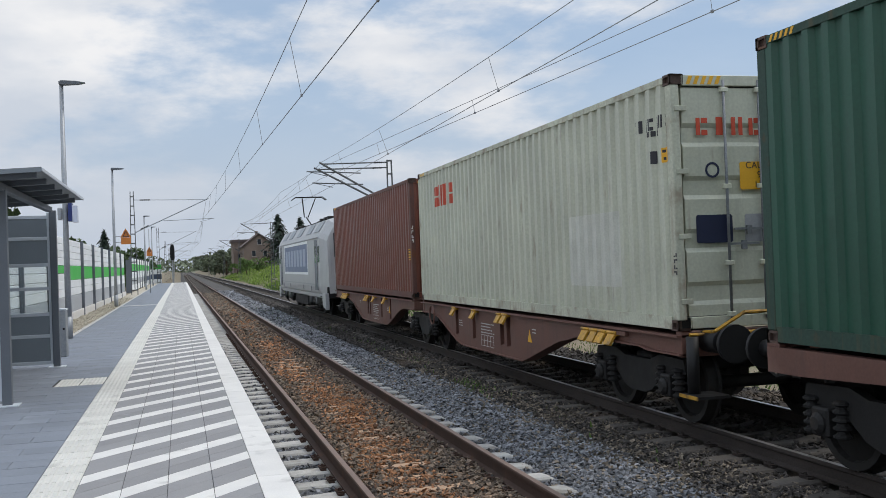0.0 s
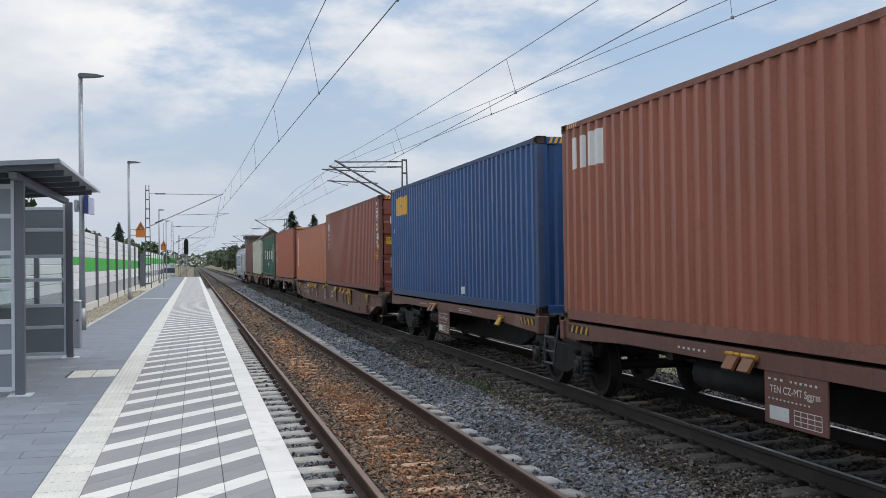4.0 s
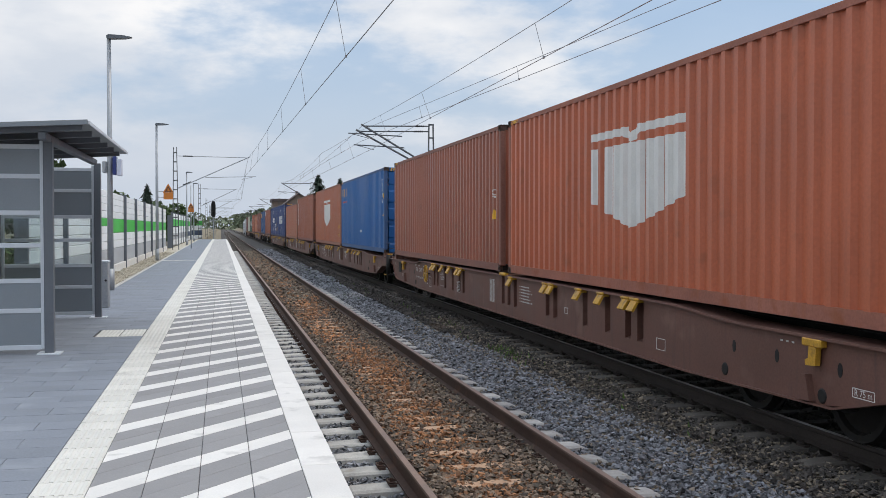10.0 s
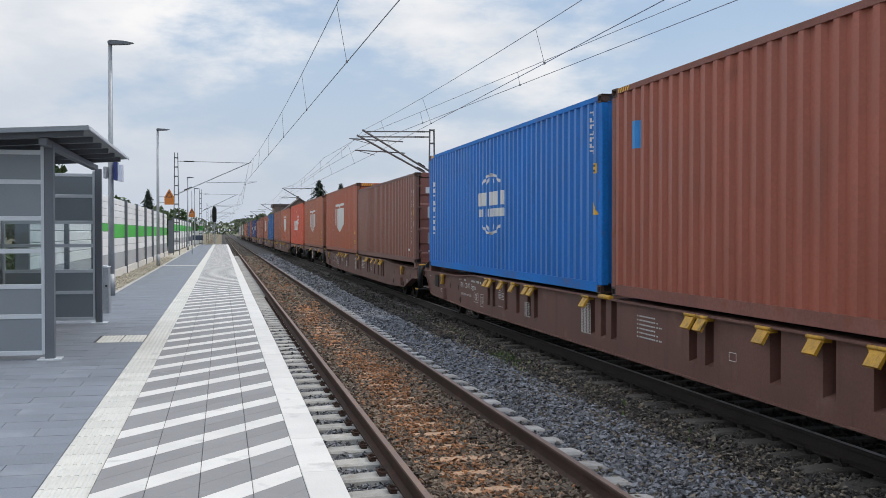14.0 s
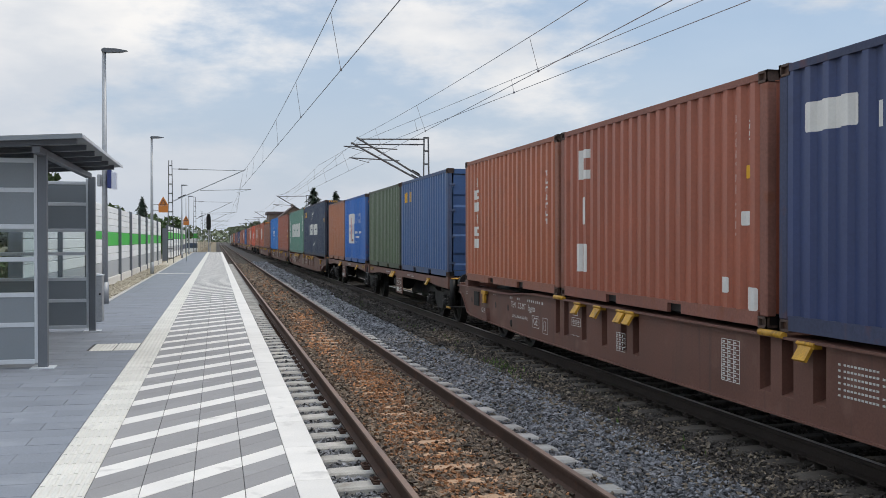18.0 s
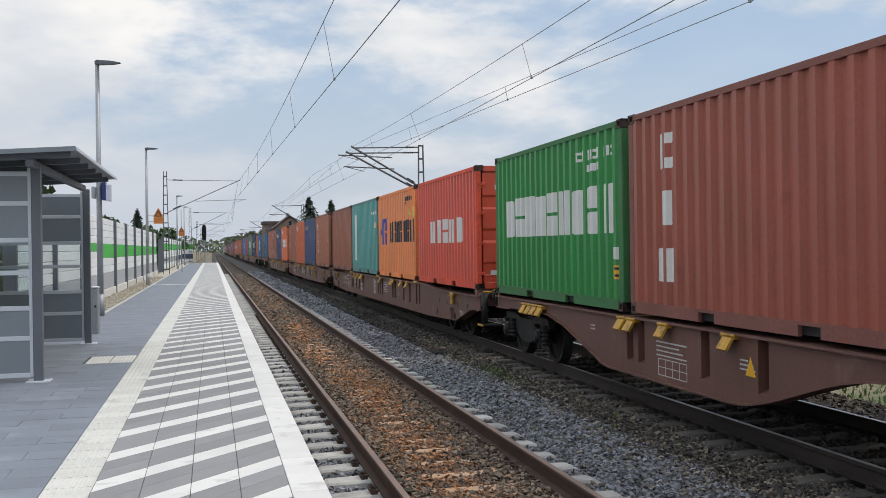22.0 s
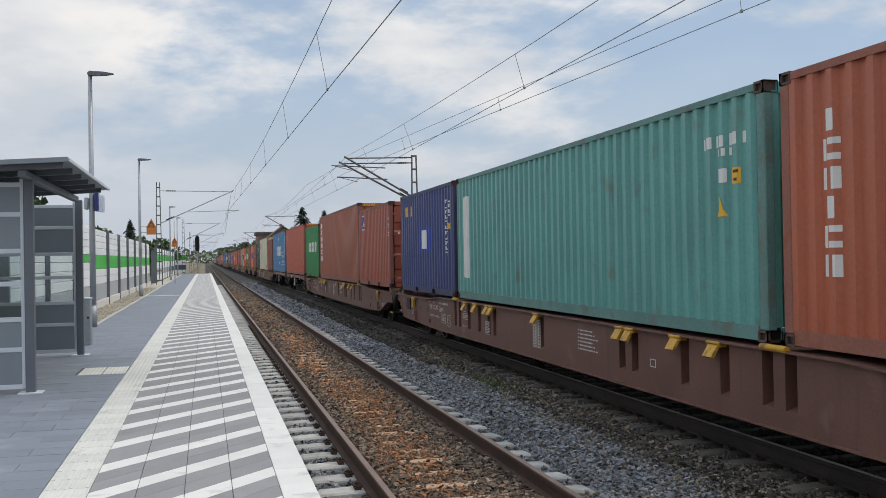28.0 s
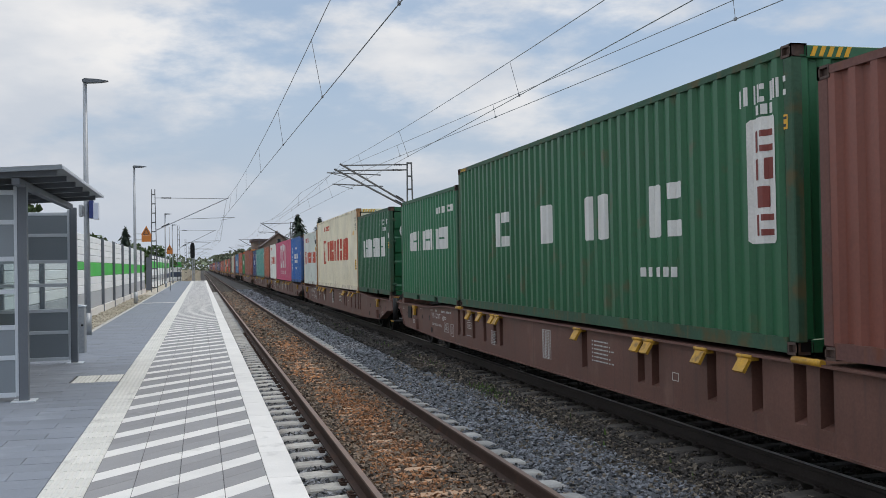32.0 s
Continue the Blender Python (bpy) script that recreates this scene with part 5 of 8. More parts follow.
def axlebox_mesh(bm):
    box(bm, -0.09, 0.09, -0.12, 0.12, 0.34, 0.6, 0.02)
    return lathe(bm, (-0.14, 0, 0.46), (-0.08, 0, 0.46), [0.06, 0.1, 0.1], 12)


def spring_mesh(bm):
    return lathe(bm, (0, 0, 0.34), (0, 0, 0.68), [0.05, 0.085, 0.085, 0.055] * 5, 10)


def bogie(parent, y):
    b = part("bogie", shared(("bogie",), lambda bm: box(box(bm, -0.95, 0.95, -0.22, 0.22, 0.52, 0.78, 0.02), -0.35, 0.35, -0.3, 0.3, 0.78, 0.92)), M["bogie"], parent, "sooty two-axle bogie", at=pose(0, y, 0))
    for sx in (-1, 1):
        part("side_frame", shared(("side_frame",), frame_mesh), M["bogie"], b, at=pose(sx * 1.0, 0, 0))
        for sy in (-0.9, 0.9):
            part("wheel", shared(("wheel",), wheel_mesh), M["wheel"], b, at=pose(sx * 0.75, sy, 0, 0, 0, 0 if sx < 0 else 180))
            if sx < 0:
                part("axle_box", shared(("axle_box",), axlebox_mesh), M["bogie"], b, at=pose(sx * 1.06, sy, 0))
                for d in (-0.21, 0.21):
                    part("spring", shared(("spring",), spring_mesh), M["bogie"], b, at=pose(sx * 1.06, sy + d, 0))
    for sy in (-0.9, 0.9):
        part("axle", shared(("axle",), lambda bm: rod(bm, (-0.9, 0, 0.46), (0.9, 0, 0.46), 0.08, 10)), M["bogie"], b, at=pose(0, sy, 0))
    return b


def buffers(parent, y, d):
    """Buffers and coupling at a wagon's end; d: +1 the front end, -1 the rear."""
    for sx in (-1, 1):
        part("buffer", shared(("buffer",), lambda bm: rod(rod(rod(bm, (0, 0, 0), (0, 0.34, 0), 0.13, 14), (0, 0.34, 0), (0, 0.55, 0), 0.09, 12), (0, 0.55, 0), (0, 0.6, 0), 0.21, 18)), M["black"], parent,
             "black buffer", at=pose(sx * 0.875, y, 1.02, 0, 0, 0 if d > 0 else 180))
    part("coupling_hook", shared(("coupling_hook",), lambda bm: bar(box(bm, -0.05, 0.05, 0, 0.3, -0.06, 0.06), [(0, 0.28, 0), (0.0, 0.45, 0.05), (0, 0.5, -0.1), (0, 0.62, -0.12)], 0.035)), M["black"], parent, at=pose(0, y, 0.98, 0, 0, 0 if d > 0 else 180))


def end_gear(parent, y, d):
    """Handrail, brake hose, corner post and step at a wagon's end."""
    part("handrail", bar(B(), [(-0.95, y + d * 0.06, 1.12), (-0.95, y + d * 0.3, 1.14), (-0.6, y + d * 0.34, 1.34), (0.6, y + d * 0.34, 1.34), (0.95, y + d * 0.3, 1.14), (0.95, y + d * 0.06, 1.12)], 0.02), M["yellow"], parent, "yellow handrail")
    part("cross_rail", bar(B(), [(-1.15, y + d * 0.1, 1.1), (1.15, y + d * 0.1, 1.1)], 0.02), M["yellow"], parent, "yellow handrail")
    st = part("corner_post", rod(B(), (-1.13, y + d * 0.12, 0.45), (-1.13, y + d * 0.12, 1.08), 0.07, 10), M["black"], parent)
    part("step", box(B(), -1.25, -0.85, y + d * 0.02, y + d * 0.42, 0.42, 0.45), M["black"], st)
    part("step_edge", box(B(), -1.262, -1.25, y + d * 0.02, y + d * 0.42, 0.415, 0.452), M["yellow"], st, "yellow step edge")
    part("brake_hose", bar(B(), [(-0.35, y, 0.9), (-0.35, y + d * 0.2, 0.8), (-0.3, y + d * 0.45, 0.62), (-0.2, y + d * 0.62, 0.66)], 0.025), M["black"], parent)


def sole_bar(bm, length, bottom, top, recess=(), xs=1.19, thick=0.02):
    """The deep outer beam facing the platform: web with sunk pockets, top and bottom flange. o runs from the front end."""
    def y(o):
        return length / 2 - o
    cuts = sorted({0.0, length} | {0.25 * i for i in range(int(length / 0.25) + 1)} | {v for a, b in recess for v in (a, b)})
    cuts = [v for v in cuts if not any(a < v < b for a, b in recess)]

    def quad(*p):
        bm.faces.new([bm.verts.new(q) for q in p])
    zr = 0.5
    for o1, o2 in zip(cuts, cuts[1:]):
        if (o1, o2) in recess:
            zlo1, zlo2 = max(zr, bottom(o1) + 0.06), max(zr, bottom(o2) + 0.06)
            quad((-xs, y(o1), bottom(o1)), (-xs, y(o2), bottom(o2)), (-xs, y(o2), zlo2), (-xs, y(o1), zlo1))
            xi = xs - 0.14
            quad((-xi, y(o1), zlo1 + 0.05), (-xi, y(o2), zlo2 + 0.05), (-xi, y(o2), top(o2)), (-xi, y(o1), top(o1)))
            quad((-xs, y(o1), zlo1), (-xs, y(o2), zlo2), (-xi, y(o2), zlo2 + 0.05), (-xi, y(o1), zlo1 + 0.05))
            for o, zl in ((o1, zlo1), (o2, zlo2)):
                quad((-xs, y(o), zl), (-xi, y(o), zl + 0.05), (-xi, y(o), top(o)), (-xs, y(o), top(o)))
        else:
            quad((-xs, y(o1), bottom(o1)), (-xs, y(o2), bottom(o2)), (-xs, y(o2), top(o2)), (-xs, y(o1), top(o1)))
    return bm


def flange(bm, length, level, x0, x1, t, o0=0.0, o1=None):
    """A flat strip that follows a level along the beam."""
    o1 = length if o1 is None else o1
    n = max(2, int((o1 - o0) / 0.25))
    prev = None
    for i in range(n + 1):
        o = o0 + (o1 - o0) * i / n
        z = level(o)
        cur = [bm.verts.new((x, length / 2 - o, zz)) for x, zz in ((x0, z), (x1, z), (x1, z + t), (x0, z + t))]
        if prev:
            for k in range(4):
                bm.faces.new((prev[k], prev[(k + 1) % 4], cur[(k + 1) % 4], cur[k]))
        else:
            bm.faces.new(cur)
        prev = cur
    bm.faces.new(prev[::-1])
    return bm


def ease(a, b, f):
    f = min(1.0, max(0.0, f))
    return a + (b - a) * f * f * (3 - 2 * f)


def stencil(parent, length, o0, o1, z0, z1, rows, cols, x, ink="pale", name="stencil"):
    """Small stencilled lines or a ruled table on the beam, too small to read: plain bars."""
    bm = B()
    g = (z1 - z0) / rows
    for r in range(rows):
        for c in range(cols):
            u0 = o0 + (o1 - o0) * c / cols
            u1 = u0 + (o1 - o0) / cols * (0.62 if cols > 1 else 1 - 0.12 * ((r * 7) % 3))
            step = max(0.035, 0.9 * g) if cols == 1 else u1 - u0
            while u0 < u1 - 0.004:
                box(bm, -x - 0.002, -x, length / 2 - min(u1, u0 + 0.68 * step), length / 2 - u0, z0 + g * r + 0.27 * g, z0 + g * r + 0.62 * g)
                u0 += step * (1 if int(u0 * 40) % 4 else 1.6)
    tagged(part(name, bm, INKS[ink], parent), kind="stuff")


def ruled(parent, length, o0, o1, z0, z1, rows, cols, x):
    bm = B()
    for r in range(rows + 1):
        z = z0 + (z1 - z0) * r / rows
        box(bm, -x - 0.002, -x, length / 2 - o1, length / 2 - o0, z - 0.0035, z + 0.0035)
    for c in range(cols + 1):
        o = o0 + (o1 - o0) * c / cols
        box(bm, -x - 0.002, -x, length / 2 - o - 0.0035, length / 2 - o + 0.0035, z0, z1)
    part("table", bm, M["white"], parent, "white ruled load table")


def wagon_words(parent, length, words, size, o, z, x):
    ob = part("lettering", text_mesh(words, size), M["white"], parent)
    ob.matrix_basis = pose(-x - 0.003, length / 2 - o, z, 90, 0, -90)
    tagged(ob, kind="stuff")


def flap(parent, y, z, double=False, dull=False):
    """A folding container spigot, hanging down outside the beam."""
    for k in ((-0.15, 0.15) if double else (0.0,)):
        f = part("spigot", shared(("spigot",), lambda bm: prism(box(box(bm, -0.06, 0.03, -0.13, -0.06, -0.02, 0.03), -0.06, 0.03, 0.06, 0.13, -0.02, 0.03), [(-0.02, 0.01), (-0.05, 0.02), (-0.14, -0.125), (-0.11, -0.145)], "y", -0.1, 0.1)),
                 M["yellow"] if not dull else INKS["rust"], parent, "yellow folding spigot", at=pose(-1.2, y + k, z))
        part("spigot_hinge", shared(("spigot_hinge",), lambda bm: rod(bm, (-0.05, -0.14, 0.02), (-0.05, 0.14, 0.02), 0.022, 8)), M["yellow"], f)


def deep_wagon(s_front, length, joints, number, brake=True, big=""):
    """A long container wagon with one deep beam on each side, carried by two bogies."""
    w = thing("container_wagon", "long brown container wagon with deep side beams and yellow spigots", "freight wagon", group="wagons of the train")

    def bottom(o):
        if o > length - 2.0:
            return min(0.72, 0.39 + 0.36 * (o - length + 2.0) / 1.5)
        o = min(o, length - o)
        if o < 0.9:
            return ease(0.86, 0.41, (o - 0.12) / 0.85) if o < 0.7 else 0.47 - (o - 0.7) * 0.3
        return 0.41 - 0.09 * min(1.0, (o - 0.9) / 4.0)

    def top(o):
        o = min(o, length - o)
        return ease(0.985, 1.065, (o - 3.6) / 1.8)
    twenty = len(joints) > 1
    spots = [7.65, 8.45, 9.45, 12.25 if number % 2 else 13.6, 15.8, 17.25, 18.15] + ([] if twenty else [6.7, 19.2])
    doubles = {9.45, 15.8} if twenty else {9.45, 15.8, 19.2, 6.7}
    rec = []
    for o in spots:
        for d in ((-0.2, 0.2) if o in doubles else (0.12,)):
            rec.append((round(o + d - 0.1, 3), round(o + d + 0.1, 3)))
    for j in joints:
        for d in (-0.2, 0.2):
            if all(abs(j + d - (a + b) / 2) > 0.25 for a, b in rec):
                rec.append((round(j + d - 0.1, 3), round(j + d + 0.1, 3)))
    rec = tuple(sorted(rec))
    key = ("deep", tuple(joints), round(length, 2))
    part("side_beam", shared(("side_beam", key), lambda bm: sole_bar(bm, length, bottom, top, rec)), M["wagon"], w)
    part("top_flange", shared(("top_flange", key), lambda bm: flange(bm, length, top, -1.255, -0.85, 0.025)), M["wagon"], w)
    part("bottom_flange", shared(("bottom_flange", key), lambda bm: flange(bm, length, lambda o: bottom(o) - 0.02, -1.225, -1.0, 0.02)), M["wagon"], w)
    part("far_beam", shared(("far_beam", key), lambda bm: flange(flange(bm, length, lambda o: top(o), 0.85, 1.255, 0.025), length, lambda o: 0.45, 1.15, 1.19, 0.5, 1.6, length - 1.6)), M["wagon"], w)
    part("centre_sill", shared(("centre_sill", key), lambda bm: box(bm, -0.35, 0.35, -length / 2, length / 2, 0.55, 0.98)), M["bogie"], w, "dark centre sill")
    for o in (0.06, length - 0.06):
        part("headstock", box(B(), -1.2, 1.2, length / 2 - o - 0.06, length / 2 - o + 0.06, 0.8, 1.06, 0.01), M["wagon"], w)
    for d in (1, -1):
        buffers(w, d * length / 2, d)
        bogie(w, d * (length / 2 - 3.1))
        for sx in (-1.08, 1.08):
            part("corner_seat", box(B(), sx - 0.14, sx + 0.14, d * length / 2 - (0.85 if d > 0 else -0.12), d * length / 2 - (0.63 if d > 0 else -0.34), 1.0, LOAD, 0.01), M["wagon"], w)
        # flat black discs on the web paint the dark insides of its openings
        for o in (1.09, 1.93, 2.96, 3.8):
            part("hole", shared(("hole",), lambda bm: rod(bm, (-1.1935, 0, 0), (-1.189, 0, 0), 0.05, 10)), M["black"], w, at=pose(0, d * (length / 2 - o), 0.735) @ Matrix.Diagonal((1, 0.75, 1.35, 1)))
        yh = d * (length / 2 - 2.27)
        hk = part("towing_hook", box(B(), -1.27, -1.19, yh - 0.15, yh + 0.15, 0.91, 0.985, 0.01), M["yellow"], w, "yellow towing hook")
        part("hook_tip", prism(B(), [(yh - 0.09, 0.91), (yh + 0.03, 0.91), (yh + 0.04, 0.8), (yh + 0.09, 0.78), (yh + 0.08, 0.73), (yh - 0.07, 0.74)], "x", -1.27, -1.215), M["yellow"], hk)
        yb = d * (length / 2 - 2.42)
        part("side_bracket", prism(B(), [(yb - 0.12, 0.40), (yb + 0.1, 0.40), (yb + 0.03, 0.63), (yb - 0.05, 0.64)], "x", -1.26, -1.19), M["wagon"], w)
        ruled(w, length, *((1.9, 2.12) if d > 0 else (length - 1.75, length - 1.45)), 0.53, 0.61, 1, 1, 1.19)
        wagon_words(w, length, "R 75 m", 0.07 if d > 0 else 0.085, 2.01 if d > 0 else length - 1.6, 0.57, 1.19)
    part("label_box", box(B(), -1.215, -1.19, length / 2 - 1.72, length / 2 - 1.34, 0.63, 0.93, 0.008), M["bogie"], w, "dark grey label holder")
    end_gear(w, -length / 2, -1)
    for o in spots:
        flap(w, length / 2 - o, 1.04, o in doubles, o in (6.55, 12.95) and number % 3 == 0)
    for j in joints:
        part("joint_spigot", bar(B(), [(-1.24, length / 2 - j + 0.22, 1.1), (-1.24, length / 2 - j - 0.22, 1.1)], 0.035, 8), M["yellow"], w, "yellow spigot pair")
    x = 1.19
    for o0, o1, n in ((3.92, 4.14, 2), (4.38, 4.58, 2), (5.0, 5.42, 4), (5.45, 5.74, 3), (5.78, 5.86, 1)):
        stencil(w, length, o0, o1, 0.885, 1.01, 1, n, x, "pale")
    wagon_words(w, length, "TEN   CZ-MT   Sggnss", 0.155, 4.72, 0.815, x)
    wagon_words(w, length, "DOM.ST. PRAHA UHŘINĚVES", 0.075, 4.55, 0.61, x)
    stencil(w, length, 2.75, 2.98, 0.92, 0.945, 1, 6, x)
    wagon_words(w, length, "GE", 0.19, 5.455, 0.60, x)
    ruled(w, length, 5.27, 5.64, 0.50, 0.70, 1, 1, x)
    ruled(w, length, 5.84, 6.1, 0.44, 0.70, 1, 1, x)
    ruled(w, length, 5.89, 5.99, 0.5, 0.64, 1, 1, x)
    ruled(w, length, 7.3, 7.5, 0.86, 0.95, 1, 1, x)
    ruled(w, length, 7.25, 7.62, 0.7, 0.82, 2, 1, x)
    stencil(w, length, 7.3, 7.6, 0.71, 0.81, 2, 4, x)
    stencil(w, length, 7.2, 7.6, 0.53, 0.57, 1, 7, x)
    ruled(w, length, 9.0, 9.3, 0.5, 0.75, 4, 3, x)
    stencil(w, length, 9.03, 9.28, 0.51, 0.75, 4, 3, x)
    ruled(w, length, 11.92, 12.3, 0.5, 0.95, 9, 3, x)
    stencil(w, length, 11.94, 12.3, 0.5, 0.95, 9, 3, x)
    stencil(w, length, 14.0, 14.75, 0.62, 0.95, 6, 1, x)
    ruled(w, length, 16.45, 16.6, 0.63, 0.72, 1, 1, x)
    stencil(w, length, 0.62, 0.72, 0.82, 0.9, 2, 1, x)
    if brake:
        ruled(w, length, 19.9, 20.15, 0.47, 0.61, 1, 1, x)
    stencil(w, length, length - 2.9, length - 2.6, 0.88, 0.93, 1, 3, x)
    if number == 15:
        for o, lean in ((10.6, 0.05), (10.78, -0.04), (11.0, 0.1), (11.12, -0.06), (11.34, 0.08), (11.5, 0.02)):
            part("paint_scrawl", rod(B(), (-1.194, length / 2 - o, 0.55), (-1.194, length / 2 - o - lean, 0.85), 0.008, 4), INKS["pale"], w, "thin pale sprayed stroke")
    if big:
        wagon_words(w, length, big, 0.3, 1.5 if number % 2 else length - 1.15, 0.78, x)
    if brake:
        bw = part("brake_wheel", B_ring(0.22, 0.018), M["yellow"], w, "yellow brake handwheel", at=pose(-1.3, length / 2 - (5.9 if number == 8 else 19.6), 0.78))
        part("wheel_spoke", bar(bar(B(), [(0, -0.2, 0), (0, 0.2, 0)], 0.014), [(0, 0, -0.2), (0, 0, 0.2)], 0.014), M["yellow"], bw)
        part("wheel_shaft", rod(B(), (0, 0, 0), (0.12, 0, 0), 0.02, 8), M["black"], bw)
    return ride(w, s_front - length / 2)


def B_ring(r, t):
    bm = B()
    pts = [(0, r * math.cos(i * math.pi / 9), r * math.sin(i * math.pi / 9)) for i in range(19)]
    return bar(bm, pts, t, 6)


def belly_wagon(s_front, seg, gap, number):
    """An articulated wagon in two halves; each half's side beam hangs down like a belly between the bogies."""
    w = thing("articulated_wagon", "brown articulated container wagon with bellied side beams", "freight wagon", group="wagons of the train")
    length = 2 * seg + gap

    def bottom(o):
        if o < 0.9 or o > 11.3:
            return 0.88
        if o < 3.5:
            return ease(0.88, 0.345, (o - 0.9) / 2.6)
        if o < 6.9:
            return 0.345
        if o < 8.6:
            return 0.345 + 0.46 * (o - 6.9) / 1.7
        return ease(0.805, 0.915, (o - 8.6) / 0.8)

    def top(o):
        return 1.065
    for k in (0, 1):
        off = k * (seg + gap)
        lift = pose(0, (length - seg) / 2 - off, 0)

        def at(o):
            return o if k else seg - o

        def low(o):
            return bottom(at(o))
        rec = tuple(sorted((round(min(at(a), at(b)), 3), round(max(at(a), at(b)), 3)) for a, b in ((2.75, 2.95), (3.95, 4.15), (5.65, 5.85), (6.0, 6.2))))
        beam = part("side_beam", shared(("belly_beam", seg, k), lambda bm: sole_bar(bm, seg, low, top, rec)), M["wagon"], w, at=lift)
        part("top_flange", shared(("belly_top", seg), lambda bm: flange(bm, seg, top, -1.255, -0.85, 0.025)), M["wagon"], beam)
        part("bottom_flange", shared(("belly_bottom", seg, k), lambda bm: flange(bm, seg, lambda o: low(o) - 0.02, -1.235, -1.0, 0.02)), M["wagon"], beam)
        part("far_beam", shared(("belly_far", seg, k), lambda bm: flange(flange(bm, seg, top, 0.85, 1.255, 0.025), seg, lambda o: 0.5, 1.15, 1.19, 0.45, min(at(3.3), at(7.0)), max(at(3.3), at(7.0)))), M["wagon"], beam)
        part("centre_sill", shared(("belly_sill", seg), lambda bm: box(bm, -0.3, 0.3, -seg / 2, seg / 2, 0.75, 1.0)), M["bogie"], beam, "dark centre sill")
        for o in (0.06, seg - 0.06):
            part("headstock", shared(("headstock", seg, o > 1), lambda bm: box(bm, -1.2, 1.2, seg / 2 - o - 0.06, seg / 2 - o + 0.06, 0.84, LOAD, 0.01)), M["wagon"], beam)
        for o in ((2.85, 4.25) if k else (7.3, 8.85)):
            flap(w, length / 2 - off - o, 1.04)
        flap(w, length / 2 - off - (5.95 if k else 6.2), 1.04, True)
        for o in (9.75, 10.3):
            flap(w, length / 2 - off - at(o), 1.0, True)
        part("side_rail", box(B(), -1.25, -1.2, length / 2 - off - at(10.25) - 0.6, length / 2 - off - at(10.25) + 0.6, 1.0, 1.05), M["wagon"], w, "brown side fitting")
        for o0, o1, z0, z1, rows in ((3.0, 3.3, 0.7, 0.84, 3), (4.5, 5.3, 0.64, 0.86, 4), (7.3, 7.5, 0.8, 0.9, 2)):
            stencil(w, length, off + min(at(o0), at(o1)), off + max(at(o0), at(o1)), z0, z1, rows, 1, 1.19)
        ruled(w, length, off + min(at(4.5), at(5.25)), off + max(at(4.5), at(5.25)), 0.42, 0.62, 2, 4, 1.19)
        yt = length / 2 - off - (7.17 if k else 9.2)
        part("warning_triangle", prism(B(), [(yt - 0.1, 0.66), (yt + 0.1, 0.66), (yt, 0.86)], "x", -1.194, -1.1905), M["amber"], w)
    bogie(w, length / 2 - 1.3)
    bogie(w, 0)
    bogie(w, -length / 2 + 1.45)
    for d in (1, -1):
        buffers(w, d * length / 2, d)
    end_gear(w, -length / 2, -1)
    part("hand_brake", B_ring(0.2, 0.018), M["wagon"], w, "brown brake handwheel", at=pose(-1.27, length / 2 - seg - gap - 1.1, 0.84))
    return ride(w, s_front - length / 2)


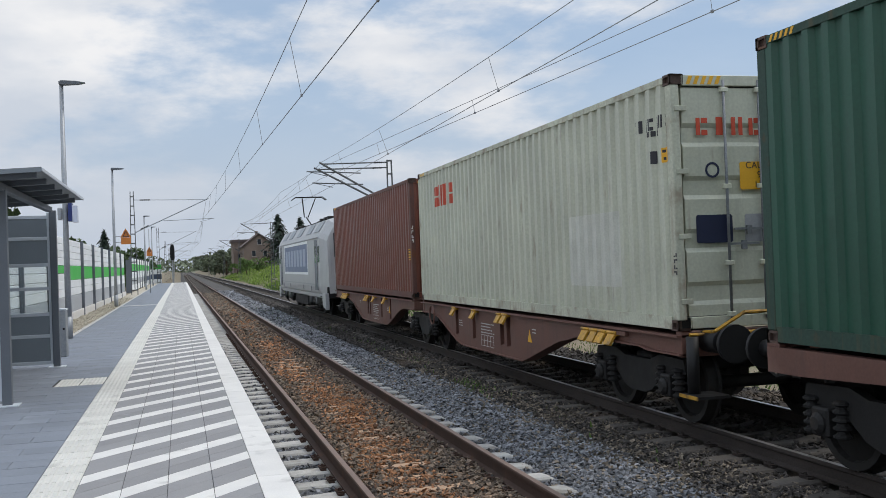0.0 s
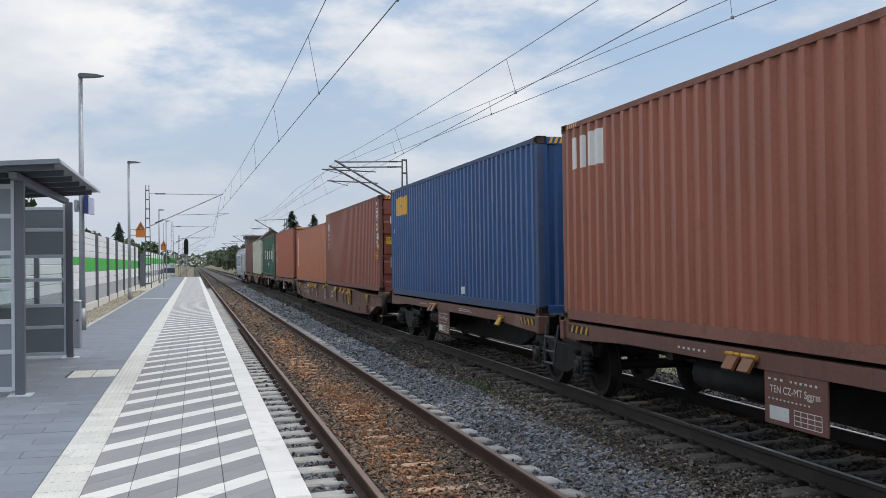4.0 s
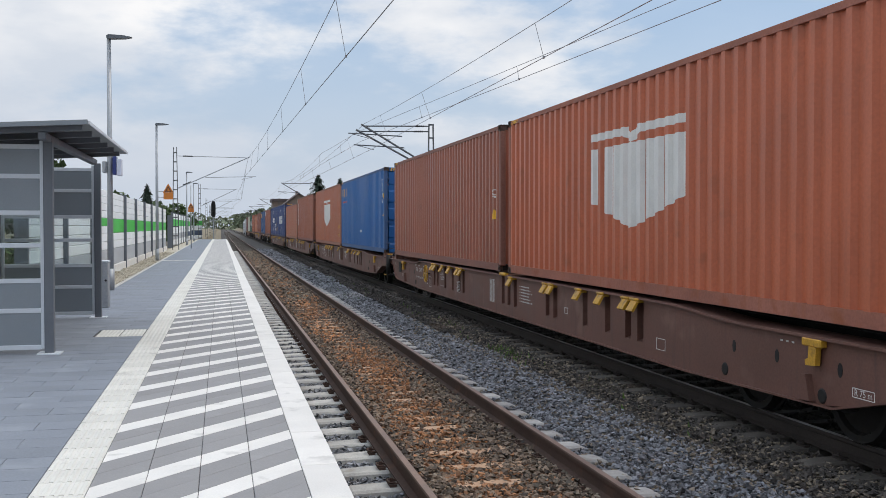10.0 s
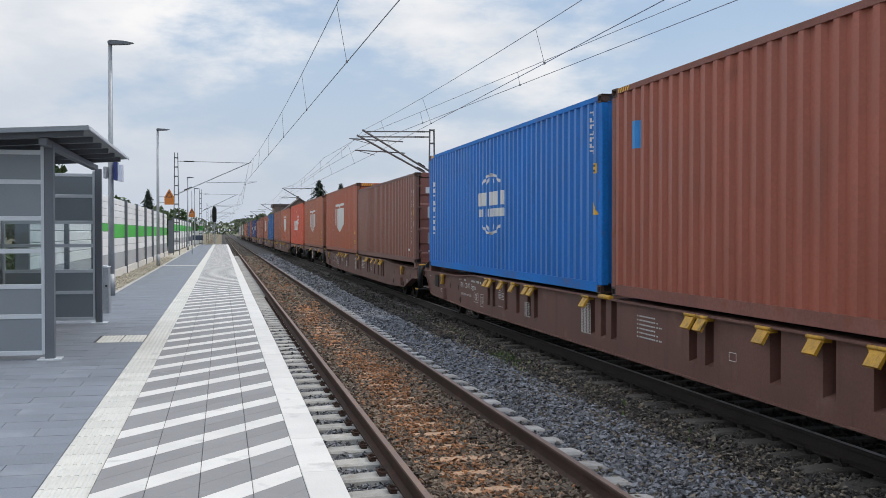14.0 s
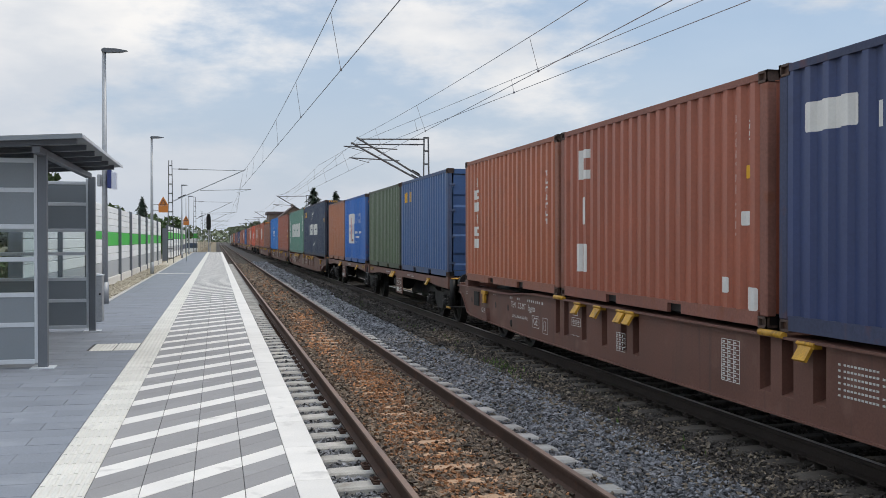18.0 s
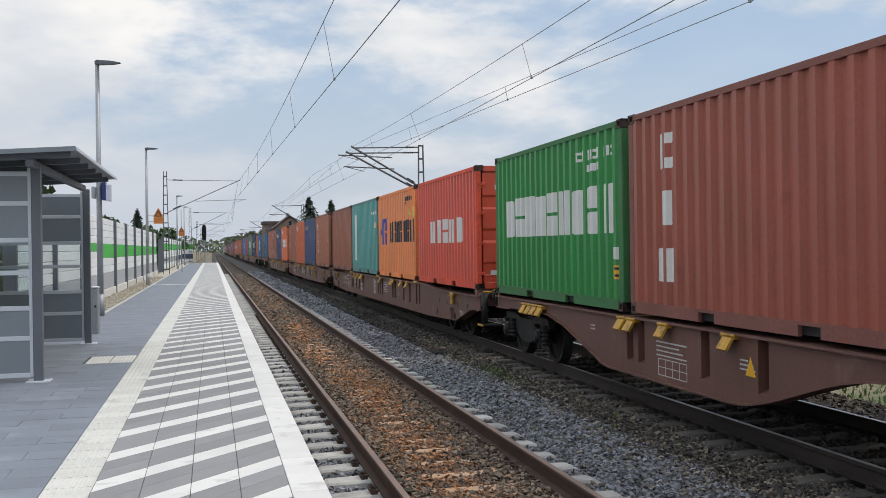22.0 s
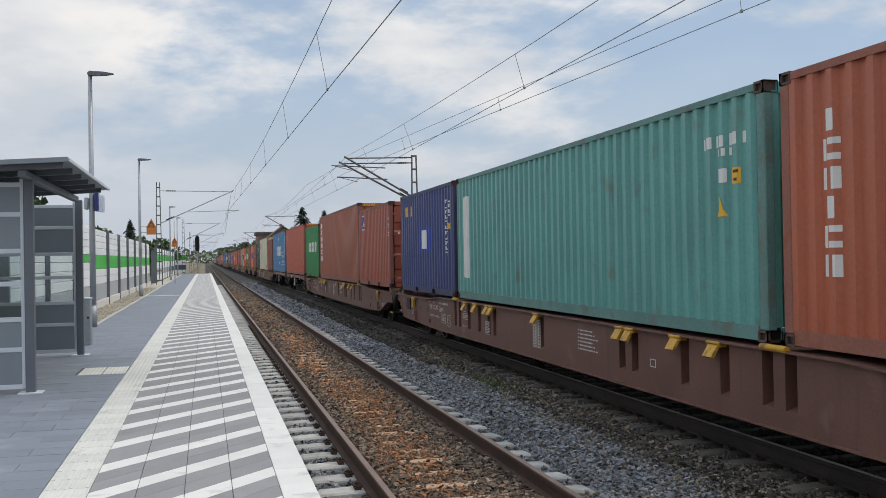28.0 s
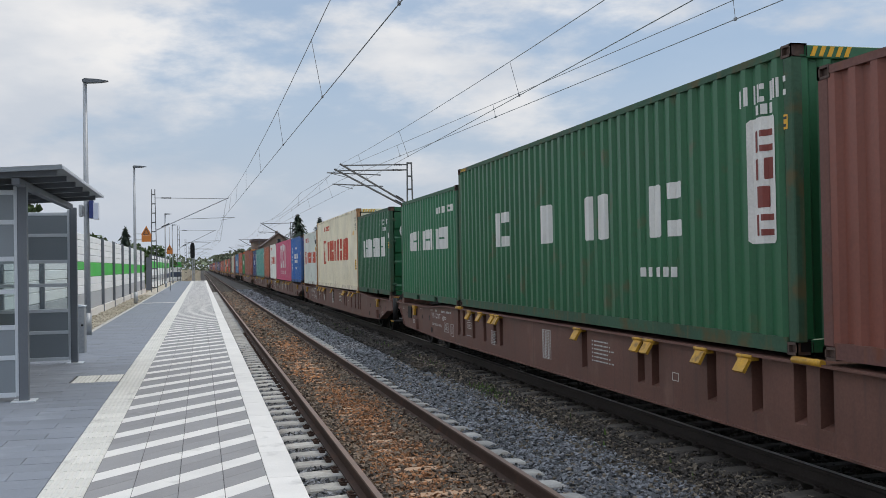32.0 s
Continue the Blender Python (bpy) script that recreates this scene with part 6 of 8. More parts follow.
def flat_wagon(s_front, seg, gap, number):
    """An articulated wagon in two halves with slim straight side beams."""
    w = thing("articulated_wagon", "brown articulated container wagon with slim side beams and ladders", "freight wagon", group="wagons of the train")
    length = 2 * seg + gap
    for k in (0, 1):
        off = k * (seg + gap)
        lift = pose(0, (length - seg) / 2 - off, 0)

        def beam_shape(bm):
            h = seg / 2
            prism(bm, [(h, 1.1), (-h, 1.1), (-h, 0.86), (-h + 0.5, 0.86), (-h + 2.2, 0.93), (h - 2.2, 0.93), (h - 0.5, 0.86), (h, 0.86)], "x", -1.22, -1.12)
            return prism(bm, [(h, 1.1), (-h, 1.1), (-h, 0.9), (h, 0.9)], "x", 1.12, 1.22)
        beam = part("side_beam", shared(("flat_beam", seg), beam_shape), M["wagon"], w, at=lift)
        part("centre_sill", shared(("flat_sill", seg), lambda bm: prism(bm, [(-seg / 2, 1.0), (seg / 2, 1.0), (seg / 2, 0.72), (seg / 2 - 2.6, 0.66), (seg / 2 - 3.6, 0.34), (-seg / 2 + 3.6, 0.34), (-seg / 2 + 2.6, 0.66), (-seg / 2, 0.72)], "x", -0.32, 0.32)), M["bogie"], beam, "dark fish-bellied centre sill")
        for o in (0.3, 3.2, 6.1, 9.0, 11.9):
            part("cross_member", shared(("cross_member", seg, o), lambda bm: box(bm, -1.12, 1.12, seg / 2 - o - 0.07, seg / 2 - o + 0.07, 0.82, 1.08)), M["bogie"], beam)
        for o in (0.1, seg - 0.1):
            for sx in (-1.08, 1.08):
                part("corner_seat", shared(("corner_seat", seg, o > 1, sx > 0), lambda bm: box(bm, sx - 0.14, sx + 0.14, seg / 2 - o - 0.1, seg / 2 - o + 0.1, 1.1, LOAD, 0.005)), M["wagon"], beam)
        inner = 1 if k else -1
        hz = part("hazard_panel", shared(("hazard_panel", seg, inner), lambda bm: box(bm, -1.2245, -1.2205, inner * (seg / 2 - 0.2) - (0.75 if inner > 0 else 0), inner * (seg / 2 - 0.2) + (0.75 if inner < 0 else 0), 0.95, 1.07)), M["black"], beam, "black panel with yellow stripes")
        for i in range(4):
            y0 = inner * (seg / 2 - 0.28) - inner * 0.18 * i
            part("hazard_stripe", shared(("hazard_slant", seg, inner, i), lambda bm: prism(bm, [(y0, 0.955), (y0 - inner * 0.07, 0.955), (y0 - inner * 0.13, 1.065), (y0 - inner * 0.06, 1.065)], "x", -1.2275, -1.2255)), M["yellow"], hz)
        part("end_plate", shared(("end_plate", seg, inner), lambda bm: box(bm, -1.26, -1.08, inner * seg / 2 - 0.06, inner * seg / 2 + 0.06, 0.84, 1.12, 0.008)), M["wagon"], beam)
        board = part("label_board", box(B(), -1.21, -1.19, length / 2 - off - 6.35, length / 2 - off - 5.35, 0.42, 0.93, 0.005), M["wagon"], w, "brown board with small stencilled lines")
        o = off + 5.42
        stencil(w, length, o, o + 0.3, 0.83, 0.89, 1, 3, 1.2105)
        stencil(w, length, o + 0.36, o + 0.82, 0.83, 0.89, 1, 6, 1.2105)
        wagon_words(w, length, "TEN CZ-MT Sggrss", 0.1, o + 0.43, 0.76, 1.2105)
        stencil(w, length, o, o + 0.7, 0.65, 0.69, 1, 11, 1.2105)
        ruled(w, length, o + 0.42, o + 0.84, 0.46, 0.6, 3, 4, 1.2105)
        part("blank_plate", box(B(), -1.2135, -1.2105, length / 2 - o - 0.34, length / 2 - o - 0.02, 0.47, 0.6), INKS["pale"], board, "faded grey plate")
        flap(w, length / 2 - off - 5.0, 1.02, True, number % 2 == 0)
        flap(w, length / 2 - off - 10.2, 1.0)
        stencil(w, length, off + 3.6, off + 4.3, 0.98, 1.05, 1, 6, 1.221)
        stencil(w, length, off + 7.2, off + 8.2, 0.98, 1.05, 2, 1, 1.221)
        tank = part("air_tank", rod(rod(B(), (-0.75, 0.8, 0.68), (-0.75, -0.8, 0.68), 0.19, 14), (-0.4, 0.9, 0.82), (-0.4, 1.6, 0.82), 0.12, 10), M["bogie"], w, "sooty brake cylinder", at=pose(0, length / 2 - off - 4.2, 0))
    bogie(w, length / 2 - 1.55)
    bogie(w, 0.0)
    bogie(w, -length / 2 + 1.55)
    for d in (1, -1):
        buffers(w, d * length / 2, d)
    end_gear(w, -length / 2, -1)
    # step frame at the joint
    lad = part("ladder", bar(B(), [(-1.18, 0.3, 1.02), (-1.24, 0.27, 0.6), (-1.24, 0.24, 0.42), (-1.24, -0.16, 0.42), (-1.24, -0.19, 0.6), (-1.18, -0.22, 1.02)], 0.022), M["sooty_ladder"], w, "sooty grey step frame")
    for z in (0.6, 0.82):
        part("rung", rod(B(), (-1.225, 0.27, z), (-1.225, -0.19, z), 0.02, 6), M["sooty_ladder"], lad)
    part("platform_rail", bar(B(), [(-1.15, 0.3, 1.0), (-1.15, 0.26, 1.16), (-0.7, 0.26, 1.16), (-0.7, -0.2, 1.16), (-1.15, -0.2, 1.16), (-1.15, -0.24, 1.0)], 0.018), M["sooty_ladder"], lad)
    return ride(w, s_front - length / 2)


def locomotive(s_rear):
    """A four-axle electric locomotive with folded roof sides, doors, bogies and a raised pantograph."""
    n = thing("electric_locomotive", "silver-grey electric locomotive with a raised pantograph", "locomotive")
    length = 17.6
    half = [(1.46, 0.95), (1.49, 1.2), (1.49, 3.05), (1.42, 3.25), (1.12, 3.74), (0.7, 3.85)]
    out = half + [(-x, z) for x, z in half[::-1]]

    def hull(bm):
        rings = []
        for y, kx, kz in ((-length / 2, 0.86, 0.93), (-length / 2 + 0.9, 1.0, 1.0), (length / 2 - 0.9, 1.0, 1.0), (length / 2, 0.86, 0.93)):
            rings.append([bm.verts.new((x * kx, y - (0.35 * (z - 0.95) / 2.9 * (1 if y > 0 else -1) if abs(y) > length / 2 - 0.1 else 0), 0.95 + (z - 0.95) * kz)) for x, z in out])
        for a, b in zip(rings, rings[1:]):
            for i in range(len(out)):
                j = (i + 1) % len(out)
                bm.faces.new((a[i], a[j], b[j], b[i]))
        bm.faces.new(rings[0][::-1]); bm.faces.new(rings[-1])
        return bm
    part("body", hull(B()), M["silver"], n)
    part("skirt", box(B(), -1.42, 1.42, -length / 2 + 0.3, length / 2 - 0.3, 0.75, 0.95, 0.03), M["silver"], n)
    for e in (-1, 1):
        part("cab_windscreen", prism(B(), [(e * (length / 2 - 0.02) - e * 0.1, 2.3), (e * (length / 2 + 0.0) - e * 0.22, 3.2), (e * (length / 2 + 0.02) - e * 0.22, 3.2), (e * (length / 2 + 0.02) - e * 0.1, 2.3)], "x", -1.05, 1.05), M["dark_glass"], n, "dark windscreen")
        part("buffer_beam", box(B(), -1.35, 1.35, e * (length / 2 - 0.25), e * (length / 2 - 0.05), 0.75, 1.2, 0.03), M["black"], n)
        buffers(n, e * (length / 2 - 0.1), e)
        y = e * (length / 2 - 2.0)
        door = part("cab_door", box(B(), -1.5, -1.485, y - 0.4, y + 0.4, 1.05, 3.0, 0.004), M["anthracite"], n, "grey cab door")
        part("door_window", box(B(), -1.505, -1.5, y - 0.25, y + 0.25, 2.1, 2.75), M["dark_glass"], door)
        part("handrail", bar(B(), [(-1.53, y - 0.5, 1.1), (-1.53, y - 0.5, 2.4)], 0.02), M["galv"], door)
        part("side_window", box(B(), -1.5, -1.487, y + e * 0.75 - 0.25, y + e * 0.75 + 0.25, 2.15, 2.75), M["dark_glass"], n, "dark side window")
        bogie(n, e * 4.9)
        part("bogie_frame", prism(B(), [(e * 4.9 - 2.1, 0.62), (e * 4.9 - 1.9, 0.92), (e * 4.9 + 1.9, 0.92), (e * 4.9 + 2.1, 0.62), (e * 4.9 + 0.6, 0.5), (e * 4.9 - 0.6, 0.5)], "x", -1.32, -1.16), M["bogie"], n, "dark bogie frame")
        for d in (-1.45, 1.45):
            part("axle_cover", lathe(B(), (-1.38, e * 4.9 + d, 0.55), (-1.24, e * 4.9 + d, 0.55), [0.1, 0.2, 0.23, 0.23], 14), M["bogie"], n)
            part("damper", rod(B(), (-1.36, e * 4.9 + d * 0.6, 0.5), (-1.36, e * 4.9 + d * 0.45, 0.95), 0.05, 8), M["galv"], n, "pale damper")
        part("sand_pipe", bar(B(), [(-1.3, e * 7.3, 0.9), (-1.3, e * 7.15, 0.5), (-1.1, e * 7.1, 0.2)], 0.04), M["bogie"], n)
        part("cab_step", box(box(B(), -1.44, -1.2, e * 7.6 - 0.25, e * 7.6 + 0.25, 0.5, 0.54), -1.44, -1.2, e * 7.6 - 0.25, e * 7.6 + 0.25, 0.8, 0.84), M["bogie"], n)
        part("end_skirt", prism(B(), [(e * 8.75, 0.35), (e * 7.95, 0.45), (e * 7.85, 0.96), (e * 8.75, 0.96)], "x", -1.44, -1.3), M["silver"], n)
    for i, y in enumerate((-6.6, -4.0, -0.6, 2.8, 5.6)):
        part("roof_grille", prism(B(), [(-1.405, 3.3), (-1.14, 3.72), (-1.15, 3.735), (-1.42, 3.31)], "y", y - 0.75, y + 0.75), M["panel"], n, "grey ventilation grille")
    part("gutter", bar(B(), [(-1.5, -7.7, 3.08), (-1.5, 7.7, 3.08)], 0.03), M["galv"], n)
    part("transformer", box(B(), -1.3, 1.3, -2.3, 2.3, 0.28, 0.94, 0.05), M["bogie"], n)
    part("cable_duct", box(B(), -1.2, 1.2, -7.8, 7.8, 0.7, 0.94), M["bogie"], n)
    # large side lettering shown as plain blocks on a blue-grey panel with a pale rim
    for i in range(7):
        part("side_lettering", box(B(), -1.4985, -1.4955, 4.35 - i * 1.17 - 0.78, 4.35 - i * 1.17, 1.98, 2.72), M["loco_letter"], n, "pale block of lettering")
    part("letter_panel", box(B(), -1.495, -1.4905, -4.1, 4.9, 1.75, 2.92), M["loco_blue"], n, "blue-grey panel behind the lettering")
    for z in (1.64, 2.93):
        part("panel_rim", box(B(), -1.496, -1.4905, -4.25, 5.05, z, z + 0.1), M["noise_white"], n, "white rim of the panel")
    for y in (-4.25, 4.93):
        part("panel_rim", box(B(), -1.496, -1.4905, y, y + 0.12, 1.745, 2.925), M["noise_white"], n, "white rim of the panel")
    # nothing is cut in: flat strip and dark plates paint the shade of groove and recesses
    part("side_groove", box(B(), -1.4925, -1.4905, -6.2, 7.4, 1.25, 1.29), M["galv"], n, "thin grey strip standing for a groove along the side")
    for y in (-5.2, -2.6, 2.6, 5.6):
        part("side_hatch", box(B(), -1.4935, -1.4905, y - 0.12, y + 0.12, 1.0, 1.2), M["anthracite"], n, "small dark plate standing for the shade in a step recess")
    roof = part("roof_gear", box(B(), -0.6, 0.6, -6.2, 6.2, 3.84, 3.95, 0.02), M["bogie"], n, "dark roof equipment")
    for y in (-5.5, -4.6, -3.4, 3.5, 4.6, 5.6):
        part("roof_insulator", rod(B(), (0.3, y, 3.95), (0.3, y, 4.2), 0.07, 8), M["bogie"], roof)
        part("roof_box", box(B(), -0.8, -0.4, y - 0.2, y + 0.2, 3.84, 3.98, 0.02), M["bogie"], roof)
    part("roof_cable", bar(B(), [(0.3, -5.6, 4.22), (0.3, 5.6, 4.22)], 0.03), M["bogie"], roof)
    pan = part("pantograph", bar(bar(bar(B(), [(0, 5.3, 4.0), (0, 7.7, 4.6)], 0.04), [(-0.1, 7.7, 4.6), (-0.34, 6.4, 5.5)], 0.03), [(0.1, 7.7, 4.6), (0.34, 6.4, 5.5)], 0.03), M["black"], n, "raised black pantograph")
    for y in (6.2, 6.6):
        part("pantograph_head", bar(B(), [(-0.9, y, 5.42), (-0.7, y, 5.57), (0.7, y, 5.57), (0.9, y, 5.42)], 0.025), M["black"], pan)
    return ride(n, s_rear + length / 2)


# ---------------------------------------------------------------- the load, from the locomotive backwards
container(1, 29.19, 12.192, 2.896, (0.164, 0.051, 0.032), "red-brown forty-foot steel container with small amber label", [("r", "amber", 11.72, 12.14, 0.93, 1.19), ("v", "white", 12.22, 12.46, 1.33, 1.76, 4)], "wall", 0.2)
container(2, 16.11, 12.192, 2.896, (0.508, 0.526, 0.42), "pale cream-grey forty-foot steel container with red emblem blocks and rear doors", [("w", "red", 1.34, 2.87, 2.04, 2.51, 4), ("w", "ink", 11.20, 12.11, 2.32, 2.48, 7), ("w", "ink", 11.57, 11.82, 2.25, 2.32, 3), ("r", "primer", 9.04, 10.72, 0.47, 1.44), ("r", "ink", 11.64, 11.73, 1.93, 2.08), ("r", "amber", 11.92, 12.07, 1.92, 2.09), ("v", "ink", 12.11, 12.21, 0.62, 0.89, 4)], "doors", 0.6,
          [("w", "red", 0.3, 1.2, 2.2, 2.42, 4), ("ring", "navy", 0.42, 0.6, 1.72, 1.9), ("r", "navy", 0.28, 0.74, 0.98, 1.3), ("r", "amber", 0.86, 1.5, 1.58, 1.9), ("r", "steel", 0.9, 1.25, 0.98, 1.3)], [("CAUTION\n9'-6\"\nHIGH", 0.11, 1.18, 1.745)])
container(3, 2.21, 12.192, 2.896, (0.014, 0.08, 0.048), "dark green forty-foot steel container with four large white letter blocks", [("g", "white", 2.68, 3.47, 1.23, 1.91, 4), ("g", "white", 4.70, 5.86, 1.19, 1.84, 5), ("g", "white", 6.92, 7.91, 1.19, 1.82, 6), ("g", "white", 9.16, 10.02, 1.18, 1.80, 7), ("r", "panel", 10.40, 10.90, 1.00, 2.22), ("w", "white", 5.73, 6.92, 0.74, 0.98, 6), ("r", "amber", 11.92, 12.02, 1.69, 1.80), ("v", "maroon", 10.45, 10.85, 1.1, 2.2, 4)], "wall", 0.2)
container(4, -10.97, 12.192, 2.896, (0.394, 0.104, 0.048), "orange-brown forty-foot steel container with ribbed sides", [("v", "white", 0.75, 1.15, 0.96, 2.51, 6), ("v", "white", 11.78, 11.95, 1.21, 1.86, 8), ("r", "amber", 11.75, 11.96, 0.56, 0.75)], "doors", 0.2)
container(5, -25.06, 12.192, 2.591, (0.467, 0.16, 0.076), "orange-brown forty-foot steel container with ribbed sides", [("v", "white", 0.68, 1.08, 0.70, 2.24, 6)], "wall", 0.2)
container(6, -37.33, 12.192, 2.896, (0.254, 0.074, 0.045), "red-brown forty-foot steel container with ribbed sides", [("v", "white", 0.60, 1.05, 1.37, 2.51, 3), ("v", "white", 11.66, 11.74, 1.30, 2.74, 11), ("v", "white", 11.92, 12.00, 2.16, 2.57, 4), ("r", "amber", 11.90, 12.01, 1.88, 2.03), ("r", "white", 11.89, 11.98, 1.57, 1.76), ("t", "amber", 11.79, 12.02, 1.30, 1.50), ("r", "amber", 11.42, 11.85, 0.99, 1.18)], "doors", 0.2,
          [("w", "white", 0.32, 1.15, 2.02, 2.3, 3), ("r", "amber", 0.22, 0.75, 1.42, 1.64), ("e", "white", 0.98, 1.16, 2.45, 2.56), ("r", "steel", 0.34, 0.66, 0.72, 1.05)], [("CAUTION", 0.11, 0.485, 1.57)])
container(7, -51.39, 12.192, 2.896, (0.02, 0.08, 0.22), "blue forty-foot steel container with amber lettering blocks", [("w", "amber", 0.58, 2.06, 2.12, 2.64, 5), ("r", "white", 0.31, 0.45, 1.68, 1.79), ("r", "white", 7.37, 7.54, 0.21, 0.36)], "wall", 0.2)
container(8, -64.67, 12.192, 2.896, (0.32, 0.103, 0.06), "red-brown forty-foot steel container with ribbed sides", [("w", "white", 0.23, 1.64, 2.19, 2.70, 2), ("r", "amber", 11.23, 11.62, 0.71, 1.12)], "doors", 0.2)
container(9, -78.40, 12.192, 2.896, (0.02, 0.042, 0.161), "dark navy-blue forty-foot steel container with white brush strokes and lettering", [("w", "white", 4.51, 8.02, 1.29, 1.80, 6), ("s", "white", 5.17, 6.67, 2.03, 2.53), ("s2", "white", 5.75, 7.42, 0.54, 1.07), ("w", "white", 8.95, 11.40, 0.91, 1.17, 8), ("w", "white", 8.82, 11.11, 0.55, 0.80, 7), ("r", "amber", 11.70, 12.03, 0.52, 0.88), ("r", "amber", 11.92, 12.04, 1.68, 1.85), ("t", "amber", 11.80, 12.03, 1.12, 1.27)], "wall", 0.2)
container(10, -90.87, 12.192, 2.896, (0.018, 0.04, 0.161), "dark navy-blue forty-foot steel container with white brush strokes and large lettering", [("w", "white", 3.81, 8.51, 1.15, 1.90, 6), ("s", "white", 4.89, 6.19, 1.97, 2.49), ("s2", "white", 6.15, 7.28, 0.55, 0.92), ("r", "amber", 0.31, 0.62, 0.54, 0.89), ("r", "amber", 11.83, 11.94, 1.72, 1.86), ("t", "amber", 11.72, 11.97, 1.12, 1.30), ("v", "white", 11.64, 11.73, 1.91, 2.53, 8), ("v", "white", 11.89, 11.97, 2.23, 2.54, 4)], "doors", 0.2,
          [("w", "white", 0.2, 0.8, 2.05, 2.15, 6), ("t", "amber", 0.36, 0.62, 1.4, 1.62), ("e", "pale", 1.05, 1.3, 1.42, 1.6), ("r", "steel", 0.25, 0.55, 0.8, 1.1)], [])
container(11, -104.90, 12.192, 2.591, (0.395, 0.138, 0.078), "orange-brown forty-foot steel container with ribbed sides", [("v", "white", 11.92, 12.05, 1.19, 1.39, 3), ("t", "amber", 11.85, 12.12, 0.88, 1.04), ("w", "white", 11.71, 11.98, 0.45, 0.59, 2)], "wall", 0.2)
container(12, -117.64, 12.192, 2.896, (0.32, 0.096, 0.052), "red-brown forty-foot steel container with ribbed sides", [("v", "white", 0.70, 1.03, 0.99, 2.53, 6), ("r", "amber", 0.18, 0.44, 0.53, 0.72), ("r", "white", 4.69, 4.78, 0.41, 0.52)], "doors", 0.2,
          [("r", "skyblue", 0.3, 0.7, 2.2, 2.5), ("t", "red", 0.4, 0.6, 2.25, 2.45), ("r", "amber", 0.3, 0.55, 1.5, 1.65)], [])
container(13, -131.73, 12.192, 2.896, (0.411, 0.13, 0.067), "orange-brown forty-foot steel container with a white shield emblem", [("shield", "white", 4.45, 7.57, 0.88, 2.26), ("v", "white", 11.51, 11.58, 1.13, 2.45, 11), ("v", "white", 11.76, 11.84, 2.00, 2.46, 4), ("r", "amber", 11.72, 11.84, 1.79, 1.96), ("r", "white", 11.72, 11.83, 1.53, 1.70), ("t", "amber", 11.31, 11.54, 0.81, 1.03), ("r", "amber", 11.32, 11.51, 0.41, 0.61)], "wall", 0.2)
container(14, -144.20, 12.192, 2.896, (0.01, 0.108, 0.325), "blue forty-foot steel container with ribbed sides", [("w", "amber", 0.32, 1.96, 2.20, 2.57, 5), ("w", "red", 0.47, 1.89, 1.94, 2.03, 3), ("r", "amber", 11.78, 11.96, 1.85, 2.02), ("t", "amber", 11.66, 11.96, 1.26, 1.46), ("v", "white", 11.57, 11.70, 1.68, 2.53, 9), ("r", "white", 6.12, 6.45, 0.67, 0.77)], "doors", 0.2)
container(15, -158.34, 12.192, 2.896, (0.32, 0.103, 0.06), "red-brown forty-foot steel container with ribbed sides", [("v", "white", 11.55, 11.77, 1.46, 1.65, 3), ("t", "amber", 11.48, 11.86, 1.04, 1.24)], "wall", 0.2)
container(16, -171.06, 12.192, 2.896, (0.466, 0.123, 0.055), "orange-brown forty-foot steel container with a white shield emblem", [("shield", "white", 4.21, 7.35, 0.85, 2.25)], "doors", 0.4)
container(17, -184.74, 12.192, 2.896, (0.637, 0.101, 0.047), "bright red forty-foot steel container with slanted white emblem", [("slant", "white", 3.56, 8.56, 1.03, 2.16), ("r", "white", 6.05, 6.38, 2.30, 2.44), ("v", "white", 11.52, 11.62, 1.09, 2.44, 11), ("v", "white", 11.81, 11.91, 2.02, 2.45, 4), ("r", "amber", 11.78, 11.92, 1.75, 1.93), ("t", "amber", 11.37, 11.62, 0.78, 0.99), ("r", "amber", 11.38, 11.60, 0.39, 0.58)], "wall", 0.2)
container(18, -197.91, 12.192, 2.896, (0.394, 0.122, 0.059), "orange-brown forty-foot steel container with a white shield emblem", [("shield", "white", 4.30, 7.50, 0.84, 2.19), ("r", "amber", 11.29, 11.56, 0.37, 0.59), ("t", "amber", 11.31, 11.55, 0.81, 0.96), ("v", "white", 11.67, 11.81, 1.26, 1.96, 8)], "doors", 0.2,
          [("w", "white", 0.3, 1.0, 2.1, 2.22, 5), ("r", "amber", 0.4, 0.75, 1.4, 1.58), ("r", "steel", 0.3, 0.6, 0.75, 1.05)], [])
container(19, -211.97, 12.192, 2.896, (0.41, 0.107, 0.051), "orange-brown forty-foot steel container with a white shield emblem", [("shield", "white", 4.35, 7.66, 0.86, 2.21), ("w", "white", 0.62, 1.27, 2.24, 2.50, 3), ("r", "amber", 11.14, 11.52, 0.35, 0.61), ("t", "amber", 11.13, 11.52, 0.79, 0.96)], "doors", 0.2)
